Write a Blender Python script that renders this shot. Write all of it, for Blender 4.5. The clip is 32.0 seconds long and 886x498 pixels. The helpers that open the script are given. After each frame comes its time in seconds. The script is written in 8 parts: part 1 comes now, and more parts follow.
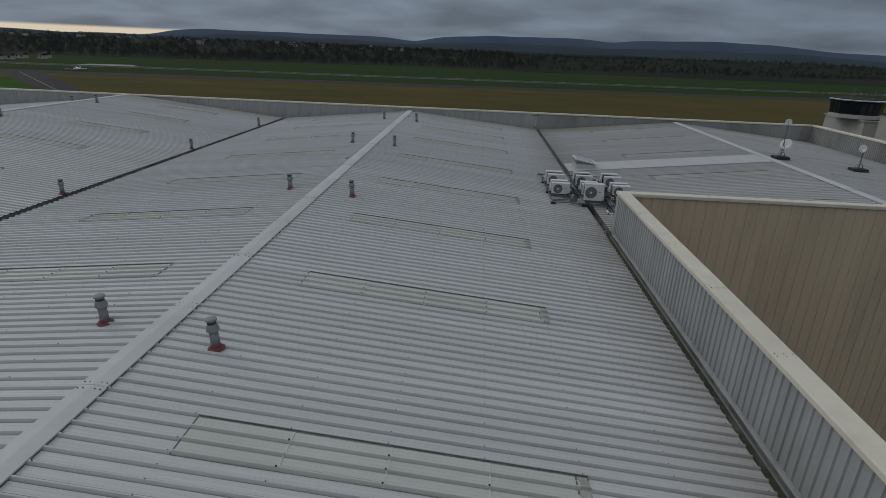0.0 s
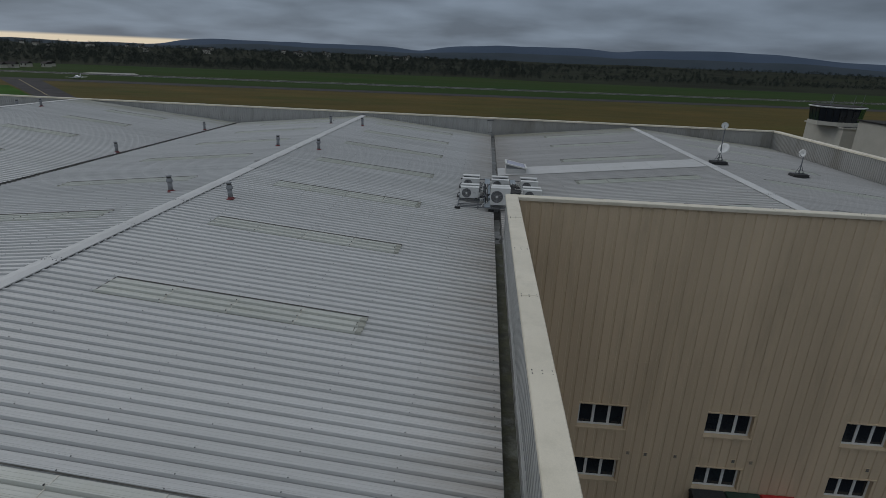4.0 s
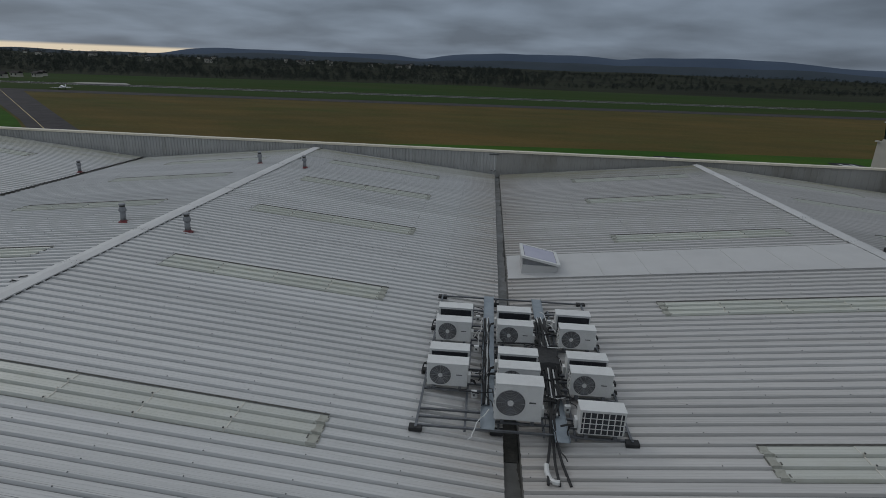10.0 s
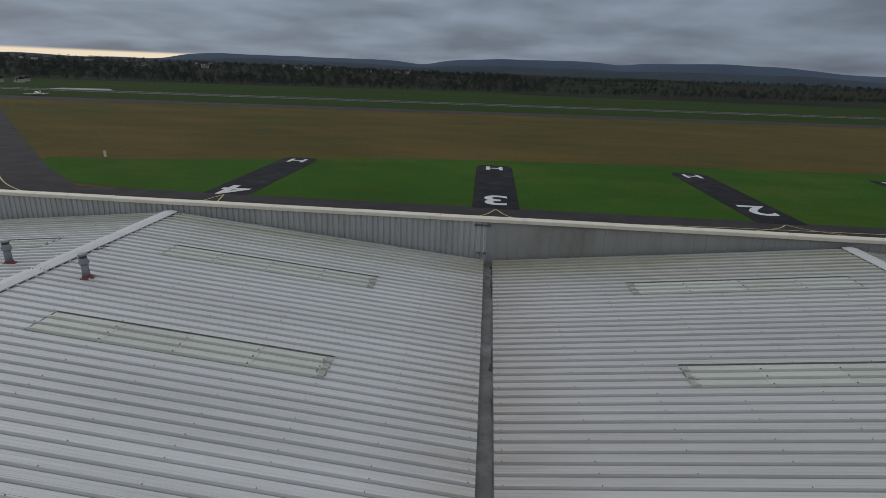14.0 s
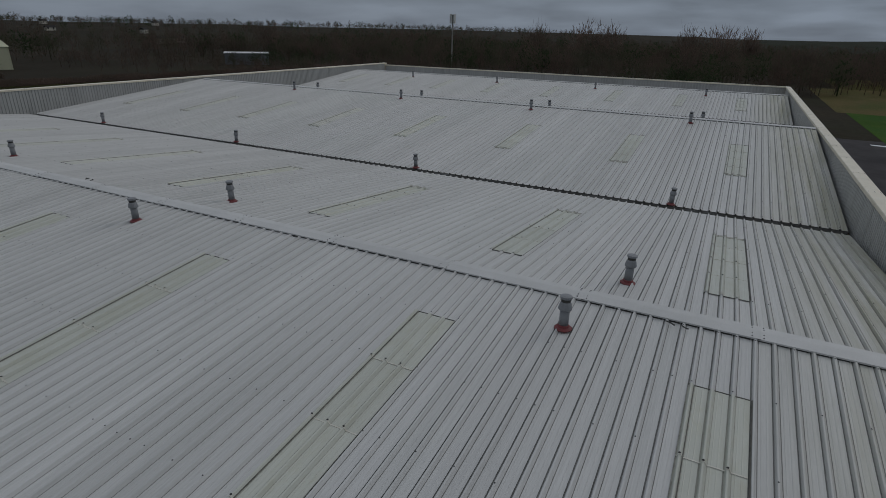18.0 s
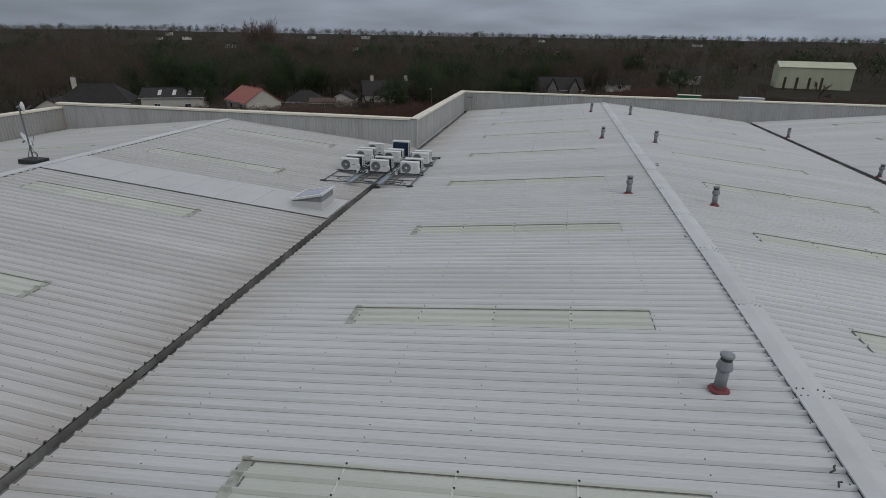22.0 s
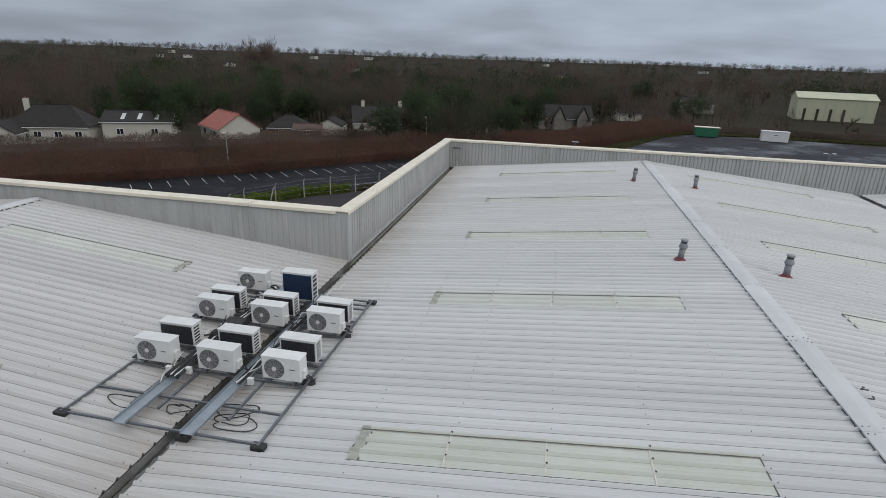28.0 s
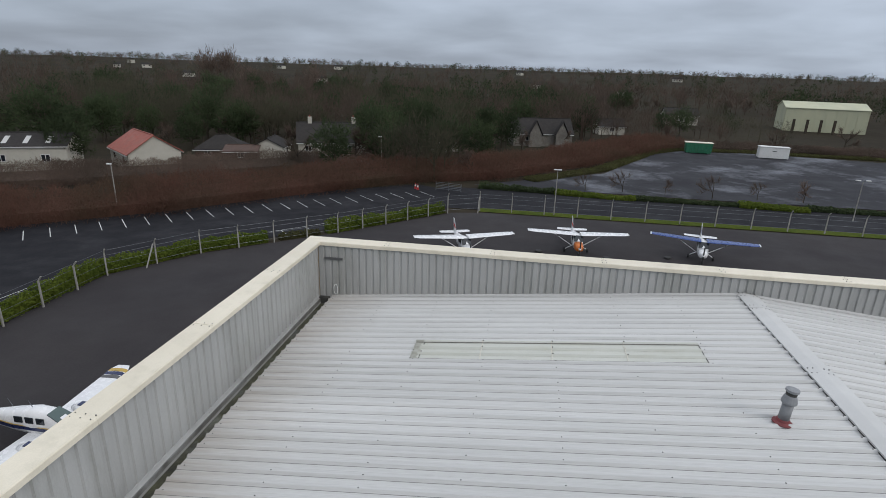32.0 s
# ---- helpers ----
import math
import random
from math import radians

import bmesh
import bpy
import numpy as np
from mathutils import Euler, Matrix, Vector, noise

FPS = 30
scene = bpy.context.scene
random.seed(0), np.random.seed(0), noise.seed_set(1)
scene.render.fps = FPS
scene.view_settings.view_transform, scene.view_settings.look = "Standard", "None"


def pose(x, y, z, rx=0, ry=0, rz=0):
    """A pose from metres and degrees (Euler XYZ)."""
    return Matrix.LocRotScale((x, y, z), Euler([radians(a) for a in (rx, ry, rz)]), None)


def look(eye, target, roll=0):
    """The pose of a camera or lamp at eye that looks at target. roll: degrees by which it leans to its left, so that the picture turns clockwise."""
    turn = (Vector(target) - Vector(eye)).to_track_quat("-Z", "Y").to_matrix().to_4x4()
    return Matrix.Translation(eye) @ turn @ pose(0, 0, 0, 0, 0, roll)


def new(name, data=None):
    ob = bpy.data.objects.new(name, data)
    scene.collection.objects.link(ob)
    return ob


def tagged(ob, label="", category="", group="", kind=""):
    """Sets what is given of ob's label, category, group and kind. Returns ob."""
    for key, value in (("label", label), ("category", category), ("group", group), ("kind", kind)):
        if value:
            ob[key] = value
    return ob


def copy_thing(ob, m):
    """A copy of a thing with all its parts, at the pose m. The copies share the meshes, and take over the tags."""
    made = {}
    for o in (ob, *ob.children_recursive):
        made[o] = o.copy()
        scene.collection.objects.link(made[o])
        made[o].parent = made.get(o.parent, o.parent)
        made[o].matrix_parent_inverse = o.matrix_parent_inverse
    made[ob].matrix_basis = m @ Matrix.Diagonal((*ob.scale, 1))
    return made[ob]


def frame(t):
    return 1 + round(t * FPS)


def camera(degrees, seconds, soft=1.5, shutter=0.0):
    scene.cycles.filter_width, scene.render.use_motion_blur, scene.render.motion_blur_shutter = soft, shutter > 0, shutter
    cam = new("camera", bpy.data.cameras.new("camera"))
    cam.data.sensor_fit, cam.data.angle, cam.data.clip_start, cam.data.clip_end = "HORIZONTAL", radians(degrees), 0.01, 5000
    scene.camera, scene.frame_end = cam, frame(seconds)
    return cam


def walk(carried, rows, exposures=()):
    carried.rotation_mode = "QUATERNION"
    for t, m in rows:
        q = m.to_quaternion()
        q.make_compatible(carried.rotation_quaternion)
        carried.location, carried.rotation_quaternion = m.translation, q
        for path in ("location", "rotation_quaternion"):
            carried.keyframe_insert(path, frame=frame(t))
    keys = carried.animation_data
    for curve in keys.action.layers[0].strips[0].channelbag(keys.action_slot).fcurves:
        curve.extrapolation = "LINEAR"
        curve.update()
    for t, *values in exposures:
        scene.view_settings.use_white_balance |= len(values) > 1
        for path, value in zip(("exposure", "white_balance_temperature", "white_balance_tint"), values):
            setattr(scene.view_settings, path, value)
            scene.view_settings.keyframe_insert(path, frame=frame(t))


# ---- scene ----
# Airfield building roof: camera and its path
cam = camera(77.6, 32.0, soft=0.8)
PATH = [
    (0, (-5.196, -49.568, 6.745), (-5.294, -47.693, 6.056), 2.3),
    (0.5, (-3.95, -49.419, 6.679), (-4.047, -47.543, 5.994), 2.3),
    (1, (-2.879, -49.239, 6.621), (-2.972, -47.362, 5.939), 2.3),
    (1.5, (-2.366, -49.203, 6.561), (-2.464, -47.324, 5.883), 2.3),
    (2, (-1.941, -49.085, 6.581), (-2.058, -47.208, 5.902), 2.3),
    (2.5, (-1.532, -48.95, 6.556), (-1.65, -47.072, 5.881), 2.3),
    (3, (-1.118, -48.858, 6.527), (-1.237, -46.978, 5.855), 2.3),
    (3.5, (-0.843, -48.687, 6.454), (-0.961, -46.804, 5.789), 2.3),
    (5.5, (-0.603, -46.2, 6.552), (-0.737, -44.315, 5.897), 2.4),
    (6, (-0.628, -45.28, 6.576), (-0.758, -43.393, 5.925), 2.4),
    (6.5, (-0.593, -44.131, 6.64), (-0.726, -42.245, 5.987), 2.3),
    (7, (-0.597, -42.821, 6.613), (-0.73, -40.934, 5.963), 2.3),
    (8, (-0.458, -40.08, 6.632), (-0.59, -38.194, 5.981), 2.4),
    (9, (-0.314, -37.114, 6.562), (-0.458, -35.226, 5.918), 2.2),
    (9.5, (-0.41, -35.379, 6.506), (-0.555, -33.488, 5.87), 2.1),
    (10, (-0.661, -33.73, 6.529), (-0.796, -31.839, 5.893), 2.1),
    (11, (-1.123, -30.655, 6.568), (-1.253, -28.761, 5.936), 2.0),
    (12, (-1.057, -26.965, 6.56), (-1.18, -25.069, 5.937), 2.2),
    (12.5, (-0.678, -25.022, 6.53), (-0.8, -23.124, 5.91), 2.4),
    (13, (-0.37, -22.964, 6.498), (-0.494, -21.067, 5.879), 2.2),
    (13.5, (-0.199, -20.727, 6.487), (-0.323, -18.83, 5.868), 2.2),
    (15.5, (-0.37, -10.622, 6.312), (-0.568, -8.731, 5.694), 1.8),
    (16, (-0.688, -8.719, 6.283), (-1.067, -6.856, 5.662), 2.3),
    (16.5, (-0.879, -7.07, 6.044), (-2.269, -5.801, 5.368), 1.3),
    (17, (-1.198, -5.874, 5.979), (-3.058, -5.676, 5.271), 2.0),
    (17.5, (-1.146, -4.969, 6.077), (-2.957, -5.405, 5.349), 1.5),
    (18, (-1.244, -4.157, 6.1), (-2.903, -4.995, 5.361), 1.3),
    (18.5, (-1.61, -3.183, 6.109), (-3.081, -4.316, 5.366), 1.3),
    (19, (-2.188, -2.139, 6.086), (-3.49, -3.466, 5.349), 1.2),
    (19.5, (-2.922, -1.196, 6.098), (-3.984, -2.723, 5.362), 1.1),
    (20, (-3.763, -0.259, 6.118), (-4.514, -1.96, 5.381), 1.0),
    (20.5, (-4.654, 0.668, 6.086), (-5.159, -1.124, 5.355), 1.0),
    (21, (-5.555, 1.191, 6.061), (-5.856, -0.649, 5.335), 1.0),
    (21.5, (-6.295, 1.56, 6.129), (-6.113, -0.295, 5.402), 1.0),
    (22, (-7.048, 1.688, 6.194), (-6.705, -0.145, 5.473), 1.0),
    (22.5, (-7.455, 1.705, 6.257), (-7.123, -0.133, 5.541), 1.3),
    (23, (-7.551, 1.511, 6.304), (-7.201, -0.326, 5.593), 1.5),
    (23.5, (-7.463, 0.608, 6.351), (-7.097, -1.229, 5.65), 1.7),
    (24, (-7.277, -0.869, 6.401), (-6.939, -2.715, 5.707), 1.5),
    (24.5, (-7.041, -2.481, 6.425), (-6.688, -4.325, 5.736), 1.6),
    (25, (-6.631, -3.746, 6.525), (-6.284, -5.593, 5.84), 1.7),
    (25.5, (-6.235, -5.023, 6.536), (-5.9, -6.874, 5.856), 1.8),
    (27.5, (-5.623, -10.943, 6.508), (-5.275, -12.799, 5.848), 2.0),
    (28, (-5.879, -12.894, 6.543), (-5.525, -14.75, 5.888), 2.0),
    (28.5, (-6.147, -15.026, 6.538), (-5.783, -16.881, 5.887), 2.1),
    (29, (-6.23, -17.241, 6.556), (-5.856, -19.095, 5.907), 2.1),
    (29.5, (-6.281, -19.688, 6.542), (-5.898, -21.543, 5.901), 2.1),
    (30, (-6.348, -22.017, 6.492), (-5.955, -23.872, 5.856), 2.0),
    (30.5, (-6.252, -24.621, 6.544), (-5.851, -26.475, 5.91), 2.1),
    (31, (-5.948, -27.02, 6.541), (-5.542, -28.875, 5.91), 2.0),
    (31.5, (-5.694, -29.605, 6.514), (-5.282, -31.459, 5.887), 1.9),
    (32, (-5.39, -32.057, 6.62), (-5.112, -33.936, 5.996), 1.8),
]
EXPOSURES = [(0, -0.56, 6420, 10), (3, -0.54, 6420, 10), (6, -0.52, 6420, 10), (9, -0.54, 6420, 10), (13, -0.28, 6600, 12), (16, -0.16, 6500, 11), (17, -0.22, 6500, 11), (18, -0.72, 6500, 11), (19, -0.68, 6500, 11), (20, -0.54, 6500, 11), (21, -0.06, 6500, 11), (22, -0.03, 6580, 12), (23, -0.1, 6580, 12), (24, -0.15, 6580, 12), (25, 0.04, 6620, 12), (28, 0.46, 6620, 12), (30, 0.59, 6620, 12), (32, 0.58, 6620, 12)]
walk(cam, [(t, look(eye, target, roll)) for t, eye, target, roll in PATH], EXPOSURES)

# ---------------------------------------------------------------- sky and sun
SUN_EL, SUN_AZ = radians(34), radians(-55)
world = bpy.data.worlds.new("overcast_sky")
scene.world = world
world.use_nodes = True
wn, wl = world.node_tree.nodes, world.node_tree.links
wn.clear()


w_out = wn.new("ShaderNodeOutputWorld")
w_bg = wn.new("ShaderNodeBackground")
w_sky = wn.new("ShaderNodeTexSky")
w_sky.sky_type, w_sky.sun_disc, w_sky.sun_elevation, w_sky.sun_rotation = "NISHITA", False, SUN_EL, SUN_AZ
w_co = wn.new("ShaderNodeTexCoord")
w_sep = wn.new("ShaderNodeSeparateXYZ")
wl.new(w_co.outputs["Generated"], w_sep.inputs[0])
# clouds lie on a flat ceiling: project the direction onto it
w_den = wn.new("ShaderNodeMath"); w_den.operation = "ADD"; w_den.inputs[1].default_value = 0.16
w_abs = wn.new("ShaderNodeMath"); w_abs.operation = "ABSOLUTE"
wl.new(w_sep.outputs[2], w_abs.inputs[0]); wl.new(w_abs.outputs[0], w_den.inputs[0])
w_dx = wn.new("ShaderNodeMath"); w_dx.operation = "DIVIDE"
w_dy = wn.new("ShaderNodeMath"); w_dy.operation = "DIVIDE"
wl.new(w_sep.outputs[0], w_dx.inputs[0]); wl.new(w_den.outputs[0], w_dx.inputs[1])
wl.new(w_sep.outputs[1], w_dy.inputs[0]); wl.new(w_den.outputs[0], w_dy.inputs[1])
w_com = wn.new("ShaderNodeCombineXYZ")
wl.new(w_dx.outputs[0], w_com.inputs[0]); wl.new(w_dy.outputs[0], w_com.inputs[1])
w_n = wn.new("ShaderNodeTexNoise")
w_n.inputs["Scale"].default_value, w_n.inputs["Detail"].default_value, w_n.inputs["Roughness"].default_value = 1.15, 6.0, 0.45
w_n.inputs["Distortion"].default_value = 0.15
wl.new(w_com.outputs[0], w_n.inputs["Vector"])
w_cloud = wn.new("ShaderNodeMapRange")
for k, v in (("From Min", 0.34), ("From Max", 0.66), ("To Min", 0.74), ("To Max", 1.30)):
    w_cloud.inputs[k].default_value = v
wl.new(w_n.outputs["Fac"], w_cloud.inputs["Value"])
# an overcast vault is about three times brighter overhead than at the horizon
w_vault = wn.new("ShaderNodeMapRange")
for k, v in (("From Min", 0.0), ("From Max", 0.9), ("To Min", 0.245), ("To Max", 0.70)):
    w_vault.inputs[k].default_value = v
wl.new(w_abs.outputs[0], w_vault.inputs["Value"])
# the cloud is thinner towards the sun's side
w_thin = wn.new("ShaderNodeMapRange")
for k, v in (("From Min", 1.0), ("From Max", -1.0), ("To Min", 0.98), ("To Max", 1.10)):
    w_thin.inputs[k].default_value = v
wl.new(w_sep.outputs[1], w_thin.inputs["Value"])
# and it thickens towards the east
w_east = wn.new("ShaderNodeMapRange")
for k, v in (("From Min", -0.7), ("From Max", 0.7), ("To Min", 1.17), ("To Max", 0.86)):
    w_east.inputs[k].default_value = v
wl.new(w_sep.outputs[0], w_east.inputs["Value"])
w_both = wn.new("ShaderNodeMath"); w_both.operation = "MULTIPLY"
wl.new(w_thin.outputs[0], w_both.inputs[0]); wl.new(w_east.outputs[0], w_both.inputs[1])
w_mul0 = wn.new("ShaderNodeMath"); w_mul0.operation = "MULTIPLY"
wl.new(w_vault.outputs[0], w_mul0.inputs[0]); wl.new(w_both.outputs[0], w_mul0.inputs[1])
w_even = wn.new("ShaderNodeMapRange")
for k, v in (("From Min", 0.3), ("From Max", -0.6), ("To Min", 0.0), ("To Max", 0.5)):
    w_even.inputs[k].default_value = v
wl.new(w_sep.outputs[1], w_even.inputs["Value"])
w_soft = wn.new("ShaderNodeMix")
w_soft.inputs["B"].default_value = 1.0
wl.new(w_even.outputs[0], w_soft.inputs["Factor"]); wl.new(w_cloud.outputs[0], w_soft.inputs["A"])
w_mul = wn.new("ShaderNodeMath"); w_mul.operation = "MULTIPLY"
wl.new(w_soft.outputs["Result"], w_mul.inputs[0]); wl.new(w_mul0.outputs[0], w_mul.inputs[1])
w_grey = wn.new("ShaderNodeMix"); w_grey.data_type, w_grey.blend_type = "RGBA", "MULTIPLY"
w_grey.inputs["Factor"].default_value = 1.0
w_hue = wn.new("ShaderNodeMapRange")
for k, v in (("From Min", 0.12), ("From Max", 0.6), ("To Min", 0.0), ("To Max", 1.0)):
    w_hue.inputs[k].default_value = v
wl.new(w_abs.outputs[0], w_hue.inputs["Value"])
w_tint = wn.new("ShaderNodeMix"); w_tint.data_type = "RGBA"
w_tint.inputs["A"].default_value = (0.79, 0.97, 1.21, 1)
w_tint.inputs["B"].default_value = (0.915, 0.985, 1.07, 1)
wl.new(w_hue.outputs[0], w_tint.inputs["Factor"])
w_warm = wn.new("ShaderNodeMix"); w_warm.data_type = "RGBA"
w_warm.inputs["B"].default_value = (0.86, 0.975, 1.13, 1)
wl.new(w_even.outputs[0], w_warm.inputs["Factor"]); wl.new(w_tint.outputs["Result"], w_warm.inputs["A"])
wl.new(w_warm.outputs["Result"], w_grey.inputs["B"])
wl.new(w_mul.outputs[0], w_grey.inputs["A"])
# the clear strip under the cloud's edge, low over the horizon
w_low = wn.new("ShaderNodeMapRange"); w_low.interpolation_type = "SMOOTHSTEP"
for k, v in (("From Min", 0.0115), ("From Max", 0.0065), ("To Min", 0.0), ("To Max", 1.0)):
    w_low.inputs[k].default_value = v
wl.new(w_abs.outputs[0], w_low.inputs["Value"])
w_dot = wn.new("ShaderNodeVectorMath"); w_dot.operation = "DOT_PRODUCT"
w_dot.inputs[1].default_value = (-math.sin(radians(35)), math.cos(radians(35)), 0)
wl.new(w_co.outputs["Generated"], w_dot.inputs[0])
w_side = wn.new("ShaderNodeMapRange"); w_side.interpolation_type = "SMOOTHSTEP"
for k, v in (("From Min", 0.952), ("From Max", 0.98), ("To Min", 0.0), ("To Max", 1.0)):
    w_side.inputs[k].default_value = v
wl.new(w_dot.outputs["Value"], w_side.inputs["Value"])
w_gap = wn.new("ShaderNodeMath"); w_gap.operation = "MULTIPLY"
wl.new(w_low.outputs[0], w_gap.inputs[0]); wl.new(w_side.outputs[0], w_gap.inputs[1])
w_clear = wn.new("ShaderNodeMix"); w_clear.data_type = "RGBA"
w_clear.inputs["B"].default_value = (0.95, 0.82, 0.62, 1)
wl.new(w_gap.outputs[0], w_clear.inputs["Factor"]); wl.new(w_grey.outputs["Result"], w_clear.inputs["A"])
w_skyd = wn.new("ShaderNodeMix"); w_skyd.data_type, w_skyd.blend_type = "RGBA", "ADD"
w_skyd.inputs["Factor"].default_value = 0.002
wl.new(w_clear.outputs["Result"], w_skyd.inputs["A"]); wl.new(w_sky.outputs[0], w_skyd.inputs["B"])
wl.new(w_skyd.outputs["Result"], w_bg.inputs["Color"])
wl.new(w_bg.outputs[0], w_out.inputs[0])

sun = new("sun", bpy.data.lights.new("sun", "SUN"))
sun.data.energy, sun.data.angle, sun.data.color = 0.5, radians(25), (1.0, 0.95, 0.88)
sun.matrix_world = look((0, 0, 60), (math.sin(SUN_AZ) * -40, math.cos(SUN_AZ) * -40, 60 - 40 * math.tan(SUN_EL)))


# ---------------------------------------------------------------- materials
def mat(name, a, b=None, scale=3.0, rough=0.6, metal=0.0, bump=0.0, bscale=40.0, grain=0.06, gscale=60.0, rnd=0.0,
        dirt_or_sheen=None, dscale=0.7, damount=0.5, stretch=(1, 1, 1), spec=0.5, rvar=0.1, moss=None, leafy=False, streak=0.0, silt=None):
    """Surface with a slow drift between two colours, fine grain, stains or painted sheen of a third colour and relief,
    all in metres.
    """
    m = bpy.data.materials.new(name)
    m.use_nodes = True
    n, l = m.node_tree.nodes, m.node_tree.links
    bsdf = n["Principled BSDF"]
    geo = n.new("ShaderNodeNewGeometry")
    mp = n.new("ShaderNodeMapping")
    mp.inputs["Scale"].default_value = stretch
    l.new(geo.outputs["Position"], mp.inputs["Vector"])

    def tex(s, detail=4.0, rgh=0.6):
        t = n.new("ShaderNodeTexNoise")
        t.inputs["Scale"].default_value, t.inputs["Detail"].default_value, t.inputs["Roughness"].default_value = s, detail, rgh
        l.new(mp.outputs[0], t.inputs["Vector"])
        return t.outputs["Fac"]

    def ramp(src, lo, hi, to0=0.0, to1=1.0):
        r = n.new("ShaderNodeMapRange")
        for k, v in (("From Min", lo), ("From Max", hi), ("To Min", to0), ("To Max", to1)):
            r.inputs[k].default_value = v
        l.new(src, r.inputs["Value"])
        return r.outputs[0]

    def mix(f, x, y, how="MIX"):
        k = n.new("ShaderNodeMix")
        k.data_type, k.blend_type = "RGBA", how
        for s, v in (("Factor", f), ("A", x), ("B", y)):
            if isinstance(v, (int, float)):
                k.inputs[s].default_value = v
            elif isinstance(v, tuple):
                k.inputs[s].default_value = (*v, 1)
            else:
                l.new(v, k.inputs[s])
        return k.outputs["Result"]

    b = b or tuple(c * 0.82 for c in a)
    col = mix(ramp(tex(scale), 0.3, 0.7), a, b)
    if dirt_or_sheen:
        col = mix(ramp(tex(dscale, 6.0, 0.7), 0.5, 0.72, 0.0, damount), col, dirt_or_sheen)
    if moss:
        # moss and silt where the sheeting meets the shaded parapet
        sp = n.new("ShaderNodeSeparateXYZ")
        l.new(geo.outputs["Position"], sp.inputs[0])
        near = ramp(sp.outputs[1], -3.2, -0.6, 0.0, 1.0)
        k = n.new("ShaderNodeMath"); k.operation = "MULTIPLY"
        l.new(near, k.inputs[0]); l.new(ramp(tex(1.3, 7.0, 0.7), 0.30, 0.62, 0.05, 0.75), k.inputs[1])
        col = mix(k.outputs[0], col, moss)
    if silt:
        # rusty silt on the lowest stretch of the sheets beside the valley gutter
        sp = n.new("ShaderNodeSeparateXYZ")
        l.new(geo.outputs["Position"], sp.inputs[0])
        ab = n.new("ShaderNodeMath"); ab.operation = "ABSOLUTE"
        l.new(sp.outputs[0], ab.inputs[0])
        k = n.new("ShaderNodeMath"); k.operation = "MULTIPLY"
        l.new(ramp(ab.outputs[0], 2.0, 0.15), k.inputs[0]); l.new(ramp(tex(2.2, 6.0, 0.7), 0.32, 0.68, 0.05, 0.7), k.inputs[1])
        col = mix(k.outputs[0], col, silt)
    if streak:
        # rain streaks that follow the fall of the sheets
        ms_ = n.new("ShaderNodeMapping")
        ms_.inputs["Scale"].default_value = (0.35, 26.0, 1.0)
        l.new(geo.outputs["Position"], ms_.inputs["Vector"])
        ts = n.new("ShaderNodeTexNoise")
        ts.inputs["Scale"].default_value, ts.inputs["Detail"].default_value, ts.inputs["Roughness"].default_value = 1.0, 5.0, 0.65
        l.new(ms_.outputs[0], ts.inputs["Vector"])
        hs = n.new("ShaderNodeHueSaturation")
        l.new(ramp(ts.outputs["Fac"], 0.28, 0.72, 1 - streak, 1 + streak), hs.inputs["Value"]); l.new(col, hs.inputs["Color"])
        col = hs.outputs["Color"]
    if grain:
        g = ramp(tex(gscale, 2.0), 0.2, 0.8, 1 - grain, 1 + grain)
        v = n.new("ShaderNodeHueSaturation")
        l.new(g, v.inputs["Value"]); l.new(col, v.inputs["Color"])
        col = v.outputs["Color"]
    if rnd:
        oi = n.new("ShaderNodeObjectInfo")
        v = n.new("ShaderNodeHueSaturation")
        l.new(ramp(oi.outputs["Random"], 0, 1, 1 - rnd, 1 + rnd), v.inputs["Value"]); l.new(col, v.inputs["Color"])
        col = v.outputs["Color"]
    l.new(col, bsdf.inputs["Base Color"])
    l.new(ramp(tex(scale * 2.3), 0.3, 0.7, max(0.02, rough - rvar), min(1, rough + rvar)), bsdf.inputs["Roughness"])
    bsdf.inputs["Metallic"].default_value = metal
    bsdf.inputs["Specular IOR Level"].default_value = spec
    if leafy:
        # thin growth lets light through to its shaded side
        tr = n.new("ShaderNodeBsdfTranslucent")
        ms = n.new("ShaderNodeMixShader")
        ms.inputs[0].default_value = 0.5
        l.new(col, tr.inputs["Color"])
        l.new(bsdf.outputs[0], ms.inputs[1]); l.new(tr.outputs[0], ms.inputs[2])
        l.new(ms.outputs[0], n["Material Output"].inputs["Surface"])
    if bump:
        bp = n.new("ShaderNodeBump")
        bp.inputs["Strength"].default_value, bp.inputs["Distance"].default_value = 0.6, bump
        l.new(tex(bscale, 3.0), bp.inputs["Height"]); l.new(bp.outputs[0], bsdf.inputs["Normal"])
    return m


